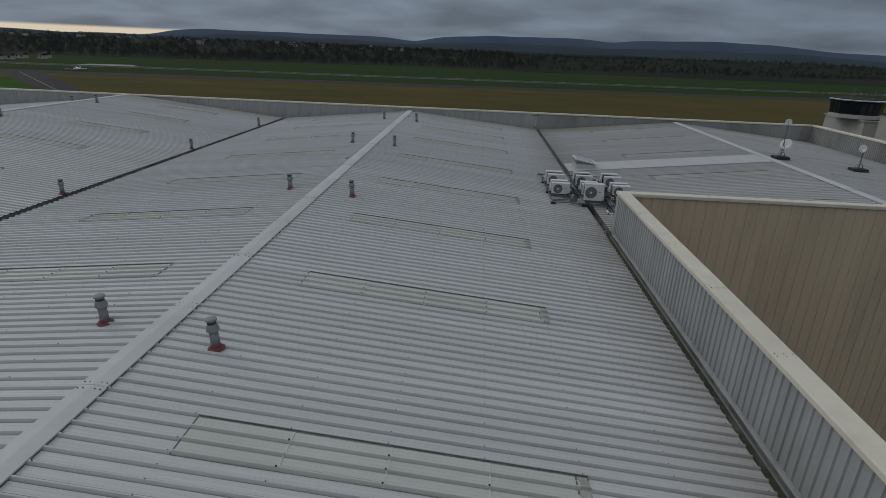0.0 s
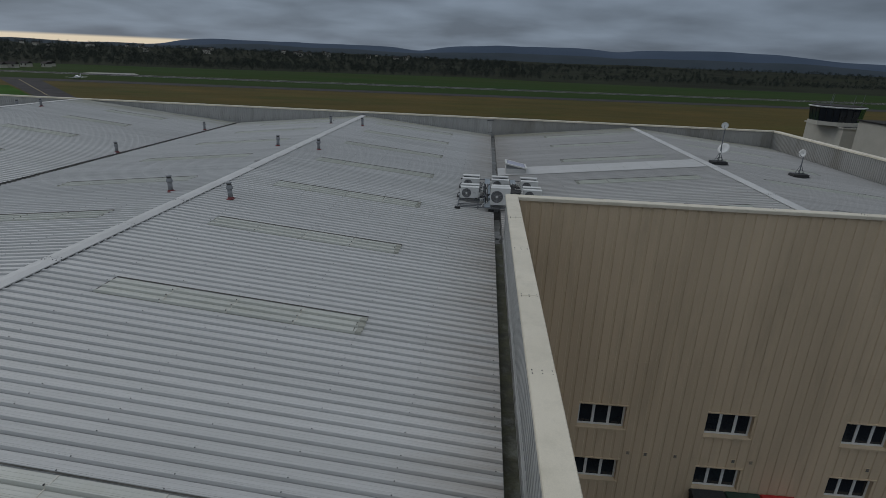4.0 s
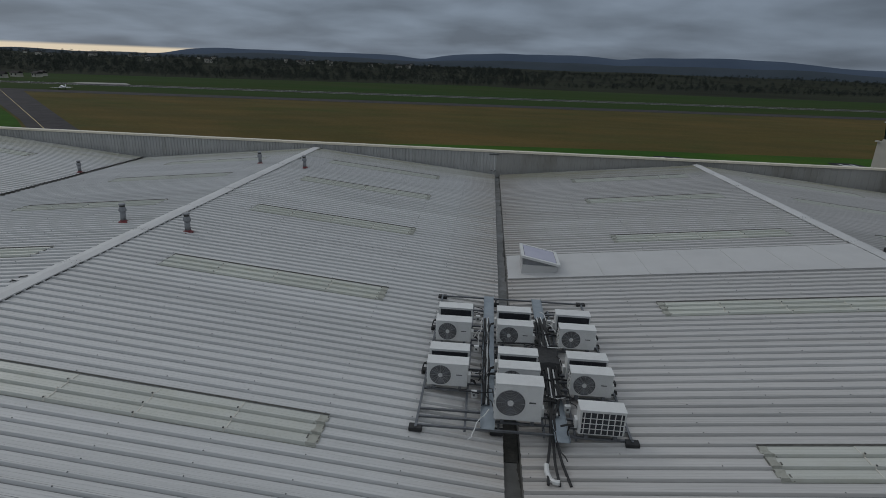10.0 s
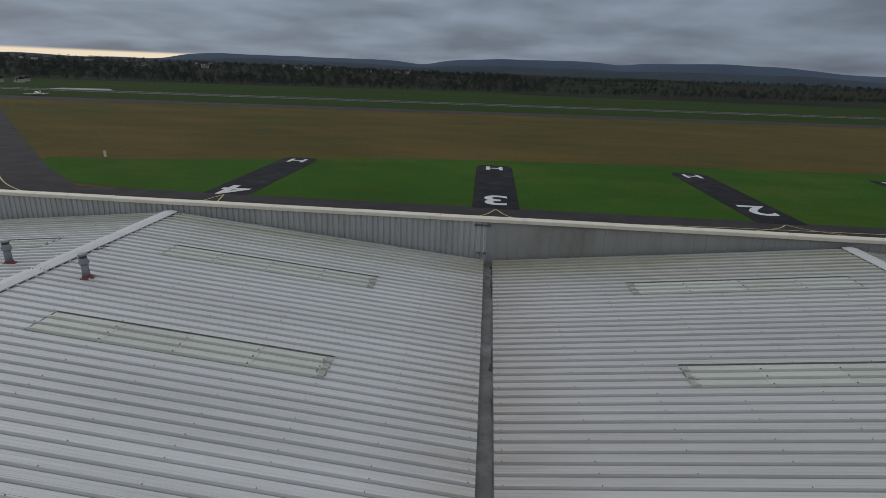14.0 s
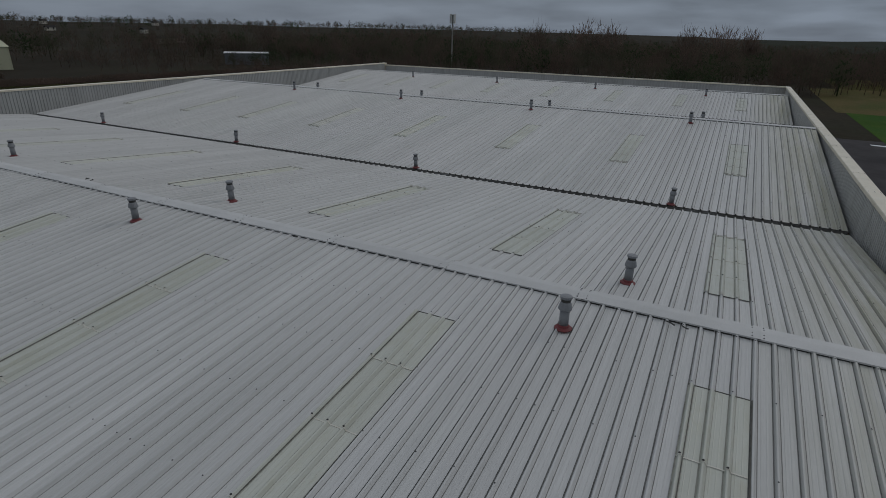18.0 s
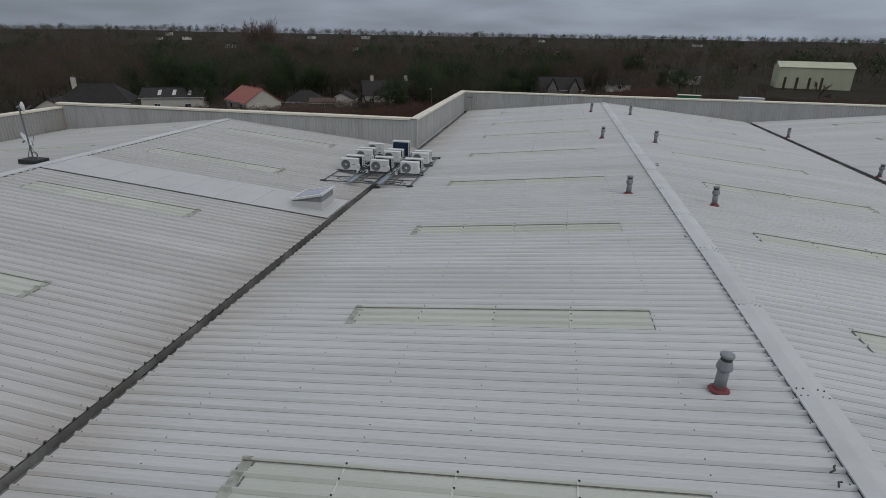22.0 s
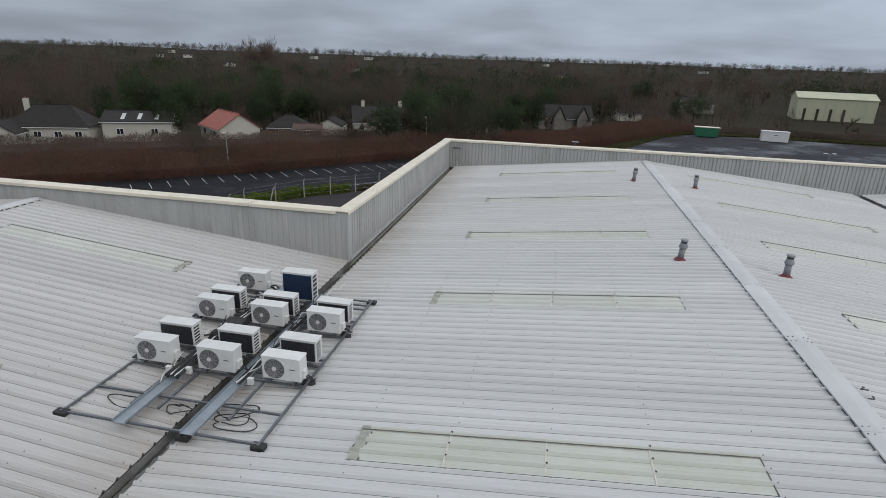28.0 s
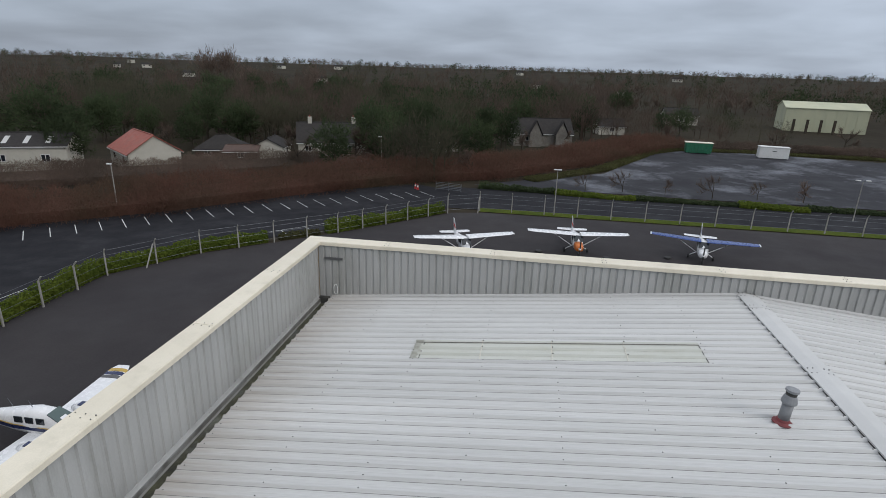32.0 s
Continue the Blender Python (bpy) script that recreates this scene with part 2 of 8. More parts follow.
M_SHEET = mat("roof_sheet_paint", (0.560, 0.558, 0.546), (0.496, 0.494, 0.482), 0.5, 0.58, grain=0.06, gscale=25, rnd=0.035, dirt_or_sheen=(0.37, 0.38, 0.36), dscale=0.9, damount=0.34, stretch=(0.12, 2.2, 1), bump=0.003, bscale=3, moss=(0.27, 0.26, 0.15), streak=0.07, silt=(0.34, 0.29, 0.24))
M_SHEET_FLAT = mat("roof_flat_sheet_paint", (0.51, 0.505, 0.49), (0.46, 0.455, 0.44), 0.7, 0.45, dirt_or_sheen=(0.4, 0.4, 0.4), damount=0.3)
M_SHEETW = mat("wing_sheet_paint", (0.510, 0.498, 0.480), (0.448, 0.437, 0.420), 0.5, 0.6, grain=0.06, gscale=25, rnd=0.035, dirt_or_sheen=(0.34, 0.32, 0.29), dscale=0.9, damount=0.40, stretch=(0.12, 2.2, 1), bump=0.003, bscale=3, moss=(0.27, 0.26, 0.15), streak=0.08, silt=(0.27, 0.225, 0.18))
M_RIDGE = mat("ridge_flashing_paint", (0.560, 0.558, 0.546), (0.496, 0.494, 0.482), 1.2, 0.6, rnd=0.05, dirt_or_sheen=(0.35, 0.355, 0.34), damount=0.3)
M_DARKGAP = mat("profile_filler", (0.035, 0.035, 0.035), (0.07, 0.068, 0.06), 3, 0.9)
M_LIGHT = mat("rooflight_fibreglass", (0.532, 0.538, 0.492), (0.492, 0.499, 0.450), 0.9, 0.4, grain=0.05, rnd=0.05, dirt_or_sheen=(0.435, 0.430, 0.345), dscale=1.6, damount=0.40, stretch=(1, 2.5, 1), streak=0.05)
M_LIGHT2 = mat("rooflight_yellowed", (0.512, 0.521, 0.466), (0.475, 0.485, 0.427), 0.9, 0.4, grain=0.05, rnd=0.05, dirt_or_sheen=(0.41, 0.40, 0.29), dscale=1.6, damount=0.45, stretch=(1, 2.5, 1), streak=0.05)
# grime of the laps; also the painted shade on the flanks beside each rooflight
M_LIGHTEDGE = mat("rooflight_grime_and_shade", (0.09, 0.087, 0.076), (0.19, 0.18, 0.16), 9, 0.8, dirt_or_sheen=(0.06, 0.06, 0.05), dscale=5)
# dark lap colour carries the shade line along each rib as well as silt
M_LAP = mat("lap_silt_and_shade", (0.225, 0.223, 0.210), (0.155, 0.153, 0.144), 1.5, 0.8, grain=0.2, gscale=18, stretch=(0.4, 2, 1))
M_GRIME = mat("rooflight_grime_and_lap_shade", (0.40, 0.40, 0.35), (0.31, 0.31, 0.265), 6, 0.7, dirt_or_sheen=(0.10, 0.10, 0.08), dscale=5)
M_SEALANT = mat("pale_sealant", (0.64, 0.63, 0.57), (0.54, 0.51, 0.44), 7, 0.6, dirt_or_sheen=(0.25, 0.20, 0.13), dscale=9, damount=0.6)
M_GUTTER = mat("gutter_metal", (0.20, 0.195, 0.18), (0.085, 0.083, 0.075), 1.6, 0.45, dirt_or_sheen=(0.38, 0.39, 0.39), dscale=0.55, damount=0.8, bump=0.01, bscale=12, grain=0.2)
M_SILTPIT = mat("wet_silt_and_dark_pit", (0.022, 0.021, 0.018), (0.060, 0.056, 0.046), 6, 0.6, grain=0.3, gscale=30, bump=0.01, bscale=20)
M_BED = mat("mossy_gutter_silt", (0.040, 0.038, 0.030), (0.085, 0.085, 0.045), 2.2, 0.8, dirt_or_sheen=(0.30, 0.31, 0.30), dscale=1.5, damount=0.4, grain=0.3, gscale=25, bump=0.01, bscale=18)
M_LINERW = mat("wing_liner_paint", (0.33, 0.325, 0.305), (0.27, 0.265, 0.245), 0.5, 0.5, dirt_or_sheen=(0.17, 0.155, 0.12), dscale=0.5, damount=0.6, stretch=(1, 1, 0.4), rnd=0.03)
M_LINER = mat("parapet_liner_paint", (0.412, 0.412, 0.398), (0.350, 0.350, 0.337), 0.8, 0.5, dirt_or_sheen=(0.20, 0.205, 0.175), dscale=0.9, damount=0.5, stretch=(2, 2, 0.4), rnd=0.03)
M_CAP = mat("coping_cream_paint", (0.745, 0.68, 0.55), (0.665, 0.605, 0.48), 1.0, 0.45, rnd=0.04, dirt_or_sheen=(0.27, 0.25, 0.17), dscale=1.6, damount=0.22)
M_TAN = mat("cladding_tan_paint", (0.66, 0.525, 0.355), (0.57, 0.45, 0.305), 0.5, 0.55, dirt_or_sheen=(0.26, 0.21, 0.14), dscale=0.8, damount=0.28, stretch=(1.6, 1.6, 0.25), rnd=0.03)
M_SCREW = mat("fixing_cap", (0.07, 0.07, 0.07), (0.14, 0.14, 0.14), 9, 0.5, metal=0.4)
M_VENT = mat("flue_grey_plastic", (0.245, 0.252, 0.26), (0.20, 0.207, 0.214), 6, 0.55, rnd=0.06)
M_VENTRED = mat("flue_red_flashing", (0.20, 0.040, 0.042), (0.14, 0.032, 0.034), 9, 0.7, dirt_or_sheen=(0.15, 0.12, 0.11), dscale=8)
M_WHITE = mat("appliance_white_paint", (0.68, 0.68, 0.655), (0.61, 0.61, 0.59), 3, 0.45, rnd=0.04, dirt_or_sheen=(0.42, 0.41, 0.37), dscale=4, damount=0.25)
M_COIL = mat("condenser_coil", (0.03, 0.032, 0.036), (0.055, 0.058, 0.065), 20, 0.5, metal=0.3, grain=0.2, gscale=120)
M_COILB = mat("condenser_coil_blue", (0.012, 0.03, 0.075), (0.02, 0.045, 0.10), 12, 0.4, metal=0.3)
M_FANWELL = mat("fan_well_grey", (0.115, 0.115, 0.117), (0.085, 0.085, 0.088), 9, 0.6)
M_GUARD = mat("fan_guard_paint", (0.36, 0.36, 0.355), (0.29, 0.29, 0.285), 9, 0.5)
M_FAN = mat("fan_grille_grey", (0.11, 0.11, 0.11), (0.075, 0.075, 0.075), 20, 0.5)
M_STEEL = mat("galvanised_steel", (0.19, 0.20, 0.21), (0.14, 0.148, 0.158), 6, 0.45, metal=0.6, grain=0.12)
M_TRAY = mat("cable_tray_steel", (0.33, 0.37, 0.40), (0.26, 0.295, 0.32), 4, 0.4, metal=0.5)
M_RUBBER = mat("black_rubber", (0.02, 0.02, 0.02), (0.035, 0.035, 0.035), 12, 0.75)
M_GLASSDARK = mat("dark_window_glass", (0.012, 0.015, 0.02), (0.02, 0.025, 0.03), 2, 0.08, spec=0.6, rvar=0.02)
M_SCREEN = mat("tinted_windscreen", (0.075, 0.115, 0.108), (0.055, 0.09, 0.085), 2, 0.08, spec=0.6, rvar=0.02)
M_PVC = mat("white_window_frame", (0.72, 0.72, 0.70), (0.66, 0.66, 0.64), 4, 0.4)
M_VELUX = mat("rooflight_tinted_glazing", (0.40, 0.39, 0.47), (0.46, 0.45, 0.53), 0.9, 0.12, spec=0.6, rvar=0.04)

M_ASPHALT = mat("apron_asphalt", (0.040, 0.036, 0.037), (0.032, 0.029, 0.031), 0.12, 0.9, grain=0.12, gscale=9, dirt_or_sheen=(0.050, 0.046, 0.046), dscale=0.05, damount=0.5, spec=0.2)
M_ASPHALT2 = mat("damp_asphalt", (0.020, 0.020, 0.023), (0.015, 0.015, 0.018), 0.2, 0.8, spec=0.1, grain=0.12, gscale=9, dirt_or_sheen=(0.05, 0.05, 0.055), dscale=0.15)
# pale bluish blotches paint the sky's reflection in the puddles
M_YARD = mat("wet_gravel_puddle_sheen", (0.030, 0.030, 0.035), (0.022, 0.022, 0.026), 0.1, 0.85, spec=0.2, grain=0.15, gscale=5, dirt_or_sheen=(0.20, 0.21, 0.235), dscale=0.075, damount=0.9, stretch=(1.0, 1.0, 1))
M_GRASS = mat("mown_grass", (0.044, 0.100, 0.015), (0.029, 0.072, 0.012), 0.06, 0.95, spec=0.04, grain=0.2, gscale=3, dirt_or_sheen=(0.080, 0.105, 0.018), dscale=0.04, damount=0.7, stretch=(0.7, 1, 1))
M_HEATH = mat("brown_rough_grass", (0.112, 0.080, 0.028), (0.066, 0.060, 0.021), 0.05, 0.95, spec=0.04, grain=0.2, gscale=2, dirt_or_sheen=(0.052, 0.072, 0.02), dscale=0.022, damount=0.8, stretch=(0.5, 1, 1))
M_STRAW = mat("straw_rough_grass", (0.125, 0.092, 0.042), (0.085, 0.075, 0.03), 0.05, 0.95, spec=0.04, grain=0.2, gscale=2, dirt_or_sheen=(0.055, 0.075, 0.02), dscale=0.04, damount=0.7, stretch=(0.6, 1.2, 1))
M_UNDERWOOD = mat("woodland_floor", (0.046, 0.039, 0.028), (0.029, 0.025, 0.019), 0.02, 0.95, spec=0.03, grain=0.2, gscale=0.6, dirt_or_sheen=(0.030, 0.034, 0.018), dscale=0.03, damount=0.6)
M_FIELD = mat("far_fields", (0.032, 0.036, 0.022), (0.020, 0.023, 0.017), 0.006, 0.95, spec=0.03, grain=0.15, gscale=0.4, dirt_or_sheen=(0.020, 0.017, 0.011), dscale=0.012, damount=0.8)
M_YELLOW = mat("yellow_road_paint", (0.56, 0.47, 0.20), (0.46, 0.38, 0.15), 0.6, 0.7)
M_WHITEPAINT = mat("white_road_paint", (0.62, 0.63, 0.62), (0.5, 0.51, 0.5), 0.6, 0.7)
M_REDPAINT = mat("red_road_paint", (0.30, 0.06, 0.05), (0.22, 0.05, 0.045), 0.6, 0.7)
M_BARK = mat("winter_bark", (0.075, 0.062, 0.048), (0.045, 0.038, 0.03), 2, 0.9, rnd=0.2, spec=0.06)
M_TWIG = mat("bare_twigs", (0.172, 0.124, 0.099), (0.086, 0.069, 0.055), 0.09, 0.9, leafy=True, rnd=0.2, grain=0.25, gscale=1.5, spec=0.06)
M_EVERGREEN = mat("evergreen_leaves", (0.072, 0.094, 0.046), (0.038, 0.053, 0.028), 0.12, 0.8, leafy=True, rnd=0.2, grain=0.3, gscale=2, spec=0.06)
# greyed and lifted tree colour, with distance haze painted in
M_HAZEWOOD = mat("hazy_far_trees", (0.050, 0.058, 0.051), (0.034, 0.041, 0.037), 0.02, 0.9, leafy=True, grain=0.3, gscale=0.2, spec=0.03)
M_RUNGRASS = mat("runway_winter_grass", (0.025, 0.054, 0.013), (0.034, 0.050, 0.015), 0.012, 0.95, spec=0.03, grain=0.15, gscale=1, dirt_or_sheen=(0.050, 0.050, 0.018), dscale=0.03, damount=0.6, stretch=(0.3, 1.4, 1))
M_HEDGE = mat("hedge_leaves", (0.15, 0.185, 0.032), (0.09, 0.13, 0.025), 0.5, 0.8, leafy=True, grain=0.3, gscale=4, spec=0.06)
M_BRAMBLE = mat("red_brown_scrub", (0.165, 0.082, 0.062), (0.115, 0.076, 0.054), 0.12, 0.9, leafy=True, grain=0.3, gscale=1.5, dirt_or_sheen=(0.055, 0.050, 0.026), dscale=0.1, spec=0.06)
M_RENDERW = mat("house_white_render", (0.50, 0.475, 0.41), (0.43, 0.41, 0.35), 0.6, 0.8, rnd=0.08)
M_SLATE = mat("dark_roof_tile", (0.040, 0.036, 0.034), (0.028, 0.026, 0.025), 1.2, 0.8, spec=0.15, grain=0.15, gscale=6, rnd=0.15)
M_REDTIN = mat("rusty_red_sheet", (0.33, 0.075, 0.045), (0.24, 0.07, 0.05), 0.8, 0.6, dirt_or_sheen=(0.28, 0.13, 0.09), dscale=0.7)
M_HANGAR = mat("hangar_pale_sheet", (0.48, 0.48, 0.33), (0.40, 0.41, 0.29), 0.2, 0.6, stretch=(1, 1, 0.3))
M_SKIPGREEN = mat("green_skip_paint", (0.02, 0.17, 0.09), (0.018, 0.13, 0.07), 1.5, 0.5, dirt_or_sheen=(0.08, 0.06, 0.04), dscale=2)
M_CONC = mat("concrete_post", (0.33, 0.32, 0.29), (0.25, 0.24, 0.22), 5, 0.85)
M_AIRWHITE = mat("aircraft_white_gloss", (0.78, 0.78, 0.78), (0.72, 0.72, 0.73), 1.5, 0.25)
M_AIRORANGE = mat("aircraft_orange", (0.65, 0.18, 0.03), (0.55, 0.15, 0.03), 2, 0.3)
M_AIRBLUE = mat("aircraft_blue", (0.02, 0.06, 0.24), (0.018, 0.05, 0.20), 2, 0.3)
M_AIRNAVY = mat("aircraft_navy", (0.014, 0.024, 0.085), (0.012, 0.020, 0.07), 2, 0.3)
M_AIRGOLD = mat("aircraft_gold", (0.50, 0.33, 0.06), (0.45, 0.3, 0.06), 2, 0.35)
M_RED = mat("red_plastic", (0.45, 0.025, 0.025), (0.36, 0.02, 0.02), 3, 0.45)
M_BINGREEN = mat("dark_green_bin", (0.02, 0.045, 0.03), (0.015, 0.035, 0.025), 3, 0.5)
M_AMBER = mat("amber_lens", (0.5, 0.17, 0.02), (0.45, 0.15, 0.02), 8, 0.3)
# the blue-grey of distance haze is painted into both hill colours
M_HILL = mat("haze_blue_hill", (0.072, 0.097, 0.138), (0.058, 0.080, 0.116), 0.002, 1.0, grain=0, spec=0.06)
M_FOOTHILL = mat("haze_grey_foothill", (0.050, 0.064, 0.078), (0.040, 0.052, 0.062), 0.004, 1.0, grain=0, spec=0.05)
M_OLIVE = mat("ivy_hung_twigs", (0.108, 0.098, 0.066), (0.061, 0.058, 0.041), 0.09, 0.9, leafy=True, grain=0.25, gscale=1.5, spec=0.06)
M_ROUGH = mat("rough_olive_grass", (0.105, 0.110, 0.045), (0.075, 0.070, 0.035), 0.4, 0.9, leafy=True, grain=0.25, gscale=3, spec=0.05)
M_BRICKDK = mat("dark_brown_brick", (0.095, 0.055, 0.042), (0.065, 0.042, 0.034), 2.0, 0.85, grain=0.2, gscale=12)
M_STONEW = mat("grey_rubble_stone", (0.20, 0.185, 0.16), (0.13, 0.12, 0.105), 1.2, 0.9, grain=0.25, gscale=5)


# ---------------------------------------------------------------- mesh helpers
def mesh_of(name, bm, material, smooth=False):
    me = bpy.data.meshes.new(name)
    bm.to_mesh(me)
    bm.free()
    me.materials.append(material)
    if smooth:
        me.shade_smooth()
    return me


def part(name, bm, material, parent=None, label="", smooth=False, kind=""):
    ob = new(name, mesh_of(name, bm, material, smooth))
    ob.parent = parent
    return tagged(ob, label=label, kind=kind)


def raw(name, verts, faces, material, parent=None, label="", kind=""):
    me = bpy.data.meshes.new(name)
    me.from_pydata(verts, [], faces)
    me.materials.append(material)
    me.update()
    ob = new(name, me)
    ob.parent = parent
    return tagged(ob, label=label, kind=kind)


def thing(name, m, label, category, group=""):
    ob = new(name)
    ob.empty_display_size = 0.2
    ob.matrix_basis = m
    return tagged(ob, label, category, group)


def bx(bm, x0, x1, y0, y1, z0, z1, bevel=0.0):
    vs = [bm.verts.new(p) for p in ((x0, y0, z0), (x1, y0, z0), (x1, y1, z0), (x0, y1, z0), (x0, y0, z1), (x1, y0, z1), (x1, y1, z1), (x0, y1, z1))]
    fs = [bm.faces.new([vs[i] for i in f]) for f in ((3, 2, 1, 0), (4, 5, 6, 7), (0, 1, 5, 4), (1, 2, 6, 5), (2, 3, 7, 6), (3, 0, 4, 7))]
    if bevel:
        es = list({e for f in fs for e in f.edges})
        bmesh.ops.bevel(bm, geom=es, offset=bevel, segments=2, affect="EDGES", profile=0.5)
    return bm


def box(x0, x1, y0, y1, z0, z1, bevel=0.0):
    return bx(bmesh.new(), x0, x1, y0, y1, z0, z1, bevel)


def tube(bm, p, q, r0, r1=None, seg=8, caps=True):
    """A tapered rod from p to q."""
    p, q = Vector(p), Vector(q)
    r1 = r0 if r1 is None else r1
    d = (q - p).normalized()
    u = d.orthogonal().normalized()
    v = d.cross(u)
    rings = []
    for c, r in ((p, r0), (q, r1)):
        rings.append([bm.verts.new(c + (u * math.cos(2 * math.pi * k / seg) + v * math.sin(2 * math.pi * k / seg)) * r) for k in range(seg)])
    for k in range(seg):
        bm.faces.new((rings[0][k], rings[0][(k + 1) % seg], rings[1][(k + 1) % seg], rings[1][k]))
    if caps:
        bm.faces.new(rings[0][::-1])
        bm.faces.new(rings[1])
    return bm


def lathe(bm, profile, seg=14, at=(0, 0, 0)):
    """Rings of (radius, height) about an upright axis."""
    rings = [[bm.verts.new((at[0] + r * math.cos(2 * math.pi * k / seg), at[1] + r * math.sin(2 * math.pi * k / seg), at[2] + z)) for k in range(seg)] for r, z in profile]
    for a, b in zip(rings, rings[1:]):
        for k in range(seg):
            bm.faces.new((a[k], a[(k + 1) % seg], b[(k + 1) % seg], b[k]))
    bm.faces.new(rings[0][::-1])
    bm.faces.new(rings[-1])
    return bm


def loft(bm, rings, caps=True):
    """Skin between rings of equal count."""
    rr = [[bm.verts.new(p) for p in ring] for ring in rings]
    n = len(rr[0])
    for a, b in zip(rr, rr[1:]):
        for k in range(n):
            bm.faces.new((a[k], a[(k + 1) % n], b[(k + 1) % n], b[k]))
    if caps:
        bm.faces.new(rr[0][::-1])
        bm.faces.new(rr[-1])
    bmesh.ops.recalc_face_normals(bm, faces=bm.faces)
    return bm


def wire(bm, pts, r, seg=5):
    """One round tube that follows points."""
    pts = [Vector(p) for p in pts]
    u = (pts[1] - pts[0]).orthogonal().normalized()
    rings = []
    for i, p in enumerate(pts):
        d = (pts[min(i + 1, len(pts) - 1)] - pts[max(i - 1, 0)]).normalized()
        u = (u - d * u.dot(d)).normalized()
        v = d.cross(u)
        rings.append([p + (u * math.cos(2 * math.pi * k / seg) + v * math.sin(2 * math.pi * k / seg)) * r for k in range(seg)])
    return loft(bm, rings)


# ---------------------------------------------------------------- plan of the building
PITCH = 0.284                       # rib spacing of the sheeting
SHEET = 3 * PITCH
SLOPE = 0.1
ZV = 0.2                            # roof edge above the gutter floor
Y_FAR, Y_NEAR, Y_NOTCH = 0.0, -46.1, -28.8
X_V1, X_R1, X_R2, X_R3, X_V2, X_R4 = -22.42, -11.19, 11.8, -36.8, -48.9, -60.2
X_WEST, X_EAST = -66.4, 23.2
GROUND = -11.65
GUT = 0.15
X_V0 = 0.09                         # middle of the first valley
GUT_1 = 0.22                        # the wider gutter of the second valley


def zs(d):
    return ZV + SLOPE * d


def sheet_mesh(name, length, sign, ribs, width_pitch=PITCH, lift=0.0, rise=0.046):
    """A sheet of trapezoid ribs that climbs from x = 0 at SLOPE towards sign, its ribs stacked along -y."""
    prof = []
    for k in range(ribs):
        y = -k * width_pitch
        prof += [(y, 0), (y - 0.062, 0), (y - 0.070, 0.004), (y - 0.078, 0), (y - 0.132, 0), (y - 0.140, 0.004), (y - 0.148, 0), (y - 0.176, 0), (y - 0.188, 0),
                 (y - 0.219, rise * 0.9), (y - 0.225, rise), (y - 0.244, rise), (y - 0.249, rise * 0.9), (y - 0.262, 0.0), (y - 0.265, -0.012), (y - 0.283, -0.012)]
    prof.append((-ribs * width_pitch, 0))
    verts, faces = [], []
    for x in (0.0, length):
        for y, z in prof:
            verts.append((sign * x, y, z + SLOPE * x + lift))
    n = len(prof)
    for k in range(n - 1):
        f = (k, k + 1, n + k + 1, n + k)
        faces.append(f if sign < 0 else f[::-1])
    # turned-down end at the eaves, so that the cut edge has depth
    for y, z in prof:
        verts.append((sign * 0.0, y, z - 0.03 + lift))
    for k in range(n - 1):
        f = (k, 2 * n + k, 2 * n + k + 1, k + 1)
        faces.append(f if sign < 0 else f[::-1])
    me = bpy.data.meshes.new(name)
    me.from_pydata(verts, [], faces)
    for k in range(n - 1, 2 * n - 2):
        me.polygons[k].material_index = 1
    for k in range(ribs):
        # side lap beside each rib: silt, with the rib's shade painted into its colour
        me.polygons[16 * k + 7].material_index = me.polygons[16 * k + 14].material_index = me.polygons[16 * k + 15].material_index = 2
    me.update()
    return me


def roof_slope(name, x_low, x_high, z_low, y0, y1, label, paint=None):
    """One roof slope: a deck with thickness, and sheets laid side by side on it."""
    sign = 1 if x_high > x_low else -1
    length = abs(x_high - x_low)
    bm = bmesh.new()
    z_high = z_low + SLOPE * length
    a = [(x_low, y0, z_low - 0.02), (x_high, y0, z_high - 0.02), (x_high, y1, z_high - 0.02), (x_low, y1, z_low - 0.02)]
    low = [(x, y, z - 0.14) for x, y, z in a]
    loft(bm, [low, a])
    deck = part(name, bm, M_DARKGAP)
    tagged(deck, label, "roof", kind="structure")
    me = sheet_mesh("roof_sheet", length, sign, 3)
    for m in (paint or M_SHEET, M_LIGHTEDGE, M_LAP):
        me.materials.append(m)
    count = int(round((y0 - y1) / SHEET))
    for k in range(count):
        s = new("roof_sheet", me)
        s.parent = deck
        s.location = (x_low, y0 - k * SHEET, z_low)
    rest = (y0 - y1) - count * SHEET
    if rest > 0.05:
        r = max(1, int(round(rest / PITCH)))
        me2 = sheet_mesh("roof_sheet", length, sign, r)
        for m in (paint or M_SHEET, M_LIGHTEDGE, M_LAP):
            me2.materials.append(m)
        s = new("roof_sheet", me2)
        s.parent = deck
        s.location = (x_low, y0 - count * SHEET, z_low)
    return deck


Y1S = Y_NEAR
roof_slope("roof_slope_1", X_V0 - GUT, X_R1, ZV, Y_FAR, Y1S, "pale grey ribbed metal roof slope, weathered")
roof_slope("roof_slope_2", X_V1 + GUT_1, X_R1, ZV, Y_FAR, Y1S, "pale grey ribbed metal roof slope behind the ridge")
roof_slope("roof_slope_3", X_V1 - GUT_1, X_R3, ZV, Y_FAR, Y1S, "pale grey ribbed metal roof slope past the valley")
roof_slope("roof_slope_4", X_V2 + GUT, X_R3, ZV, Y_FAR, Y1S, "pale grey ribbed metal roof slope, far bay")
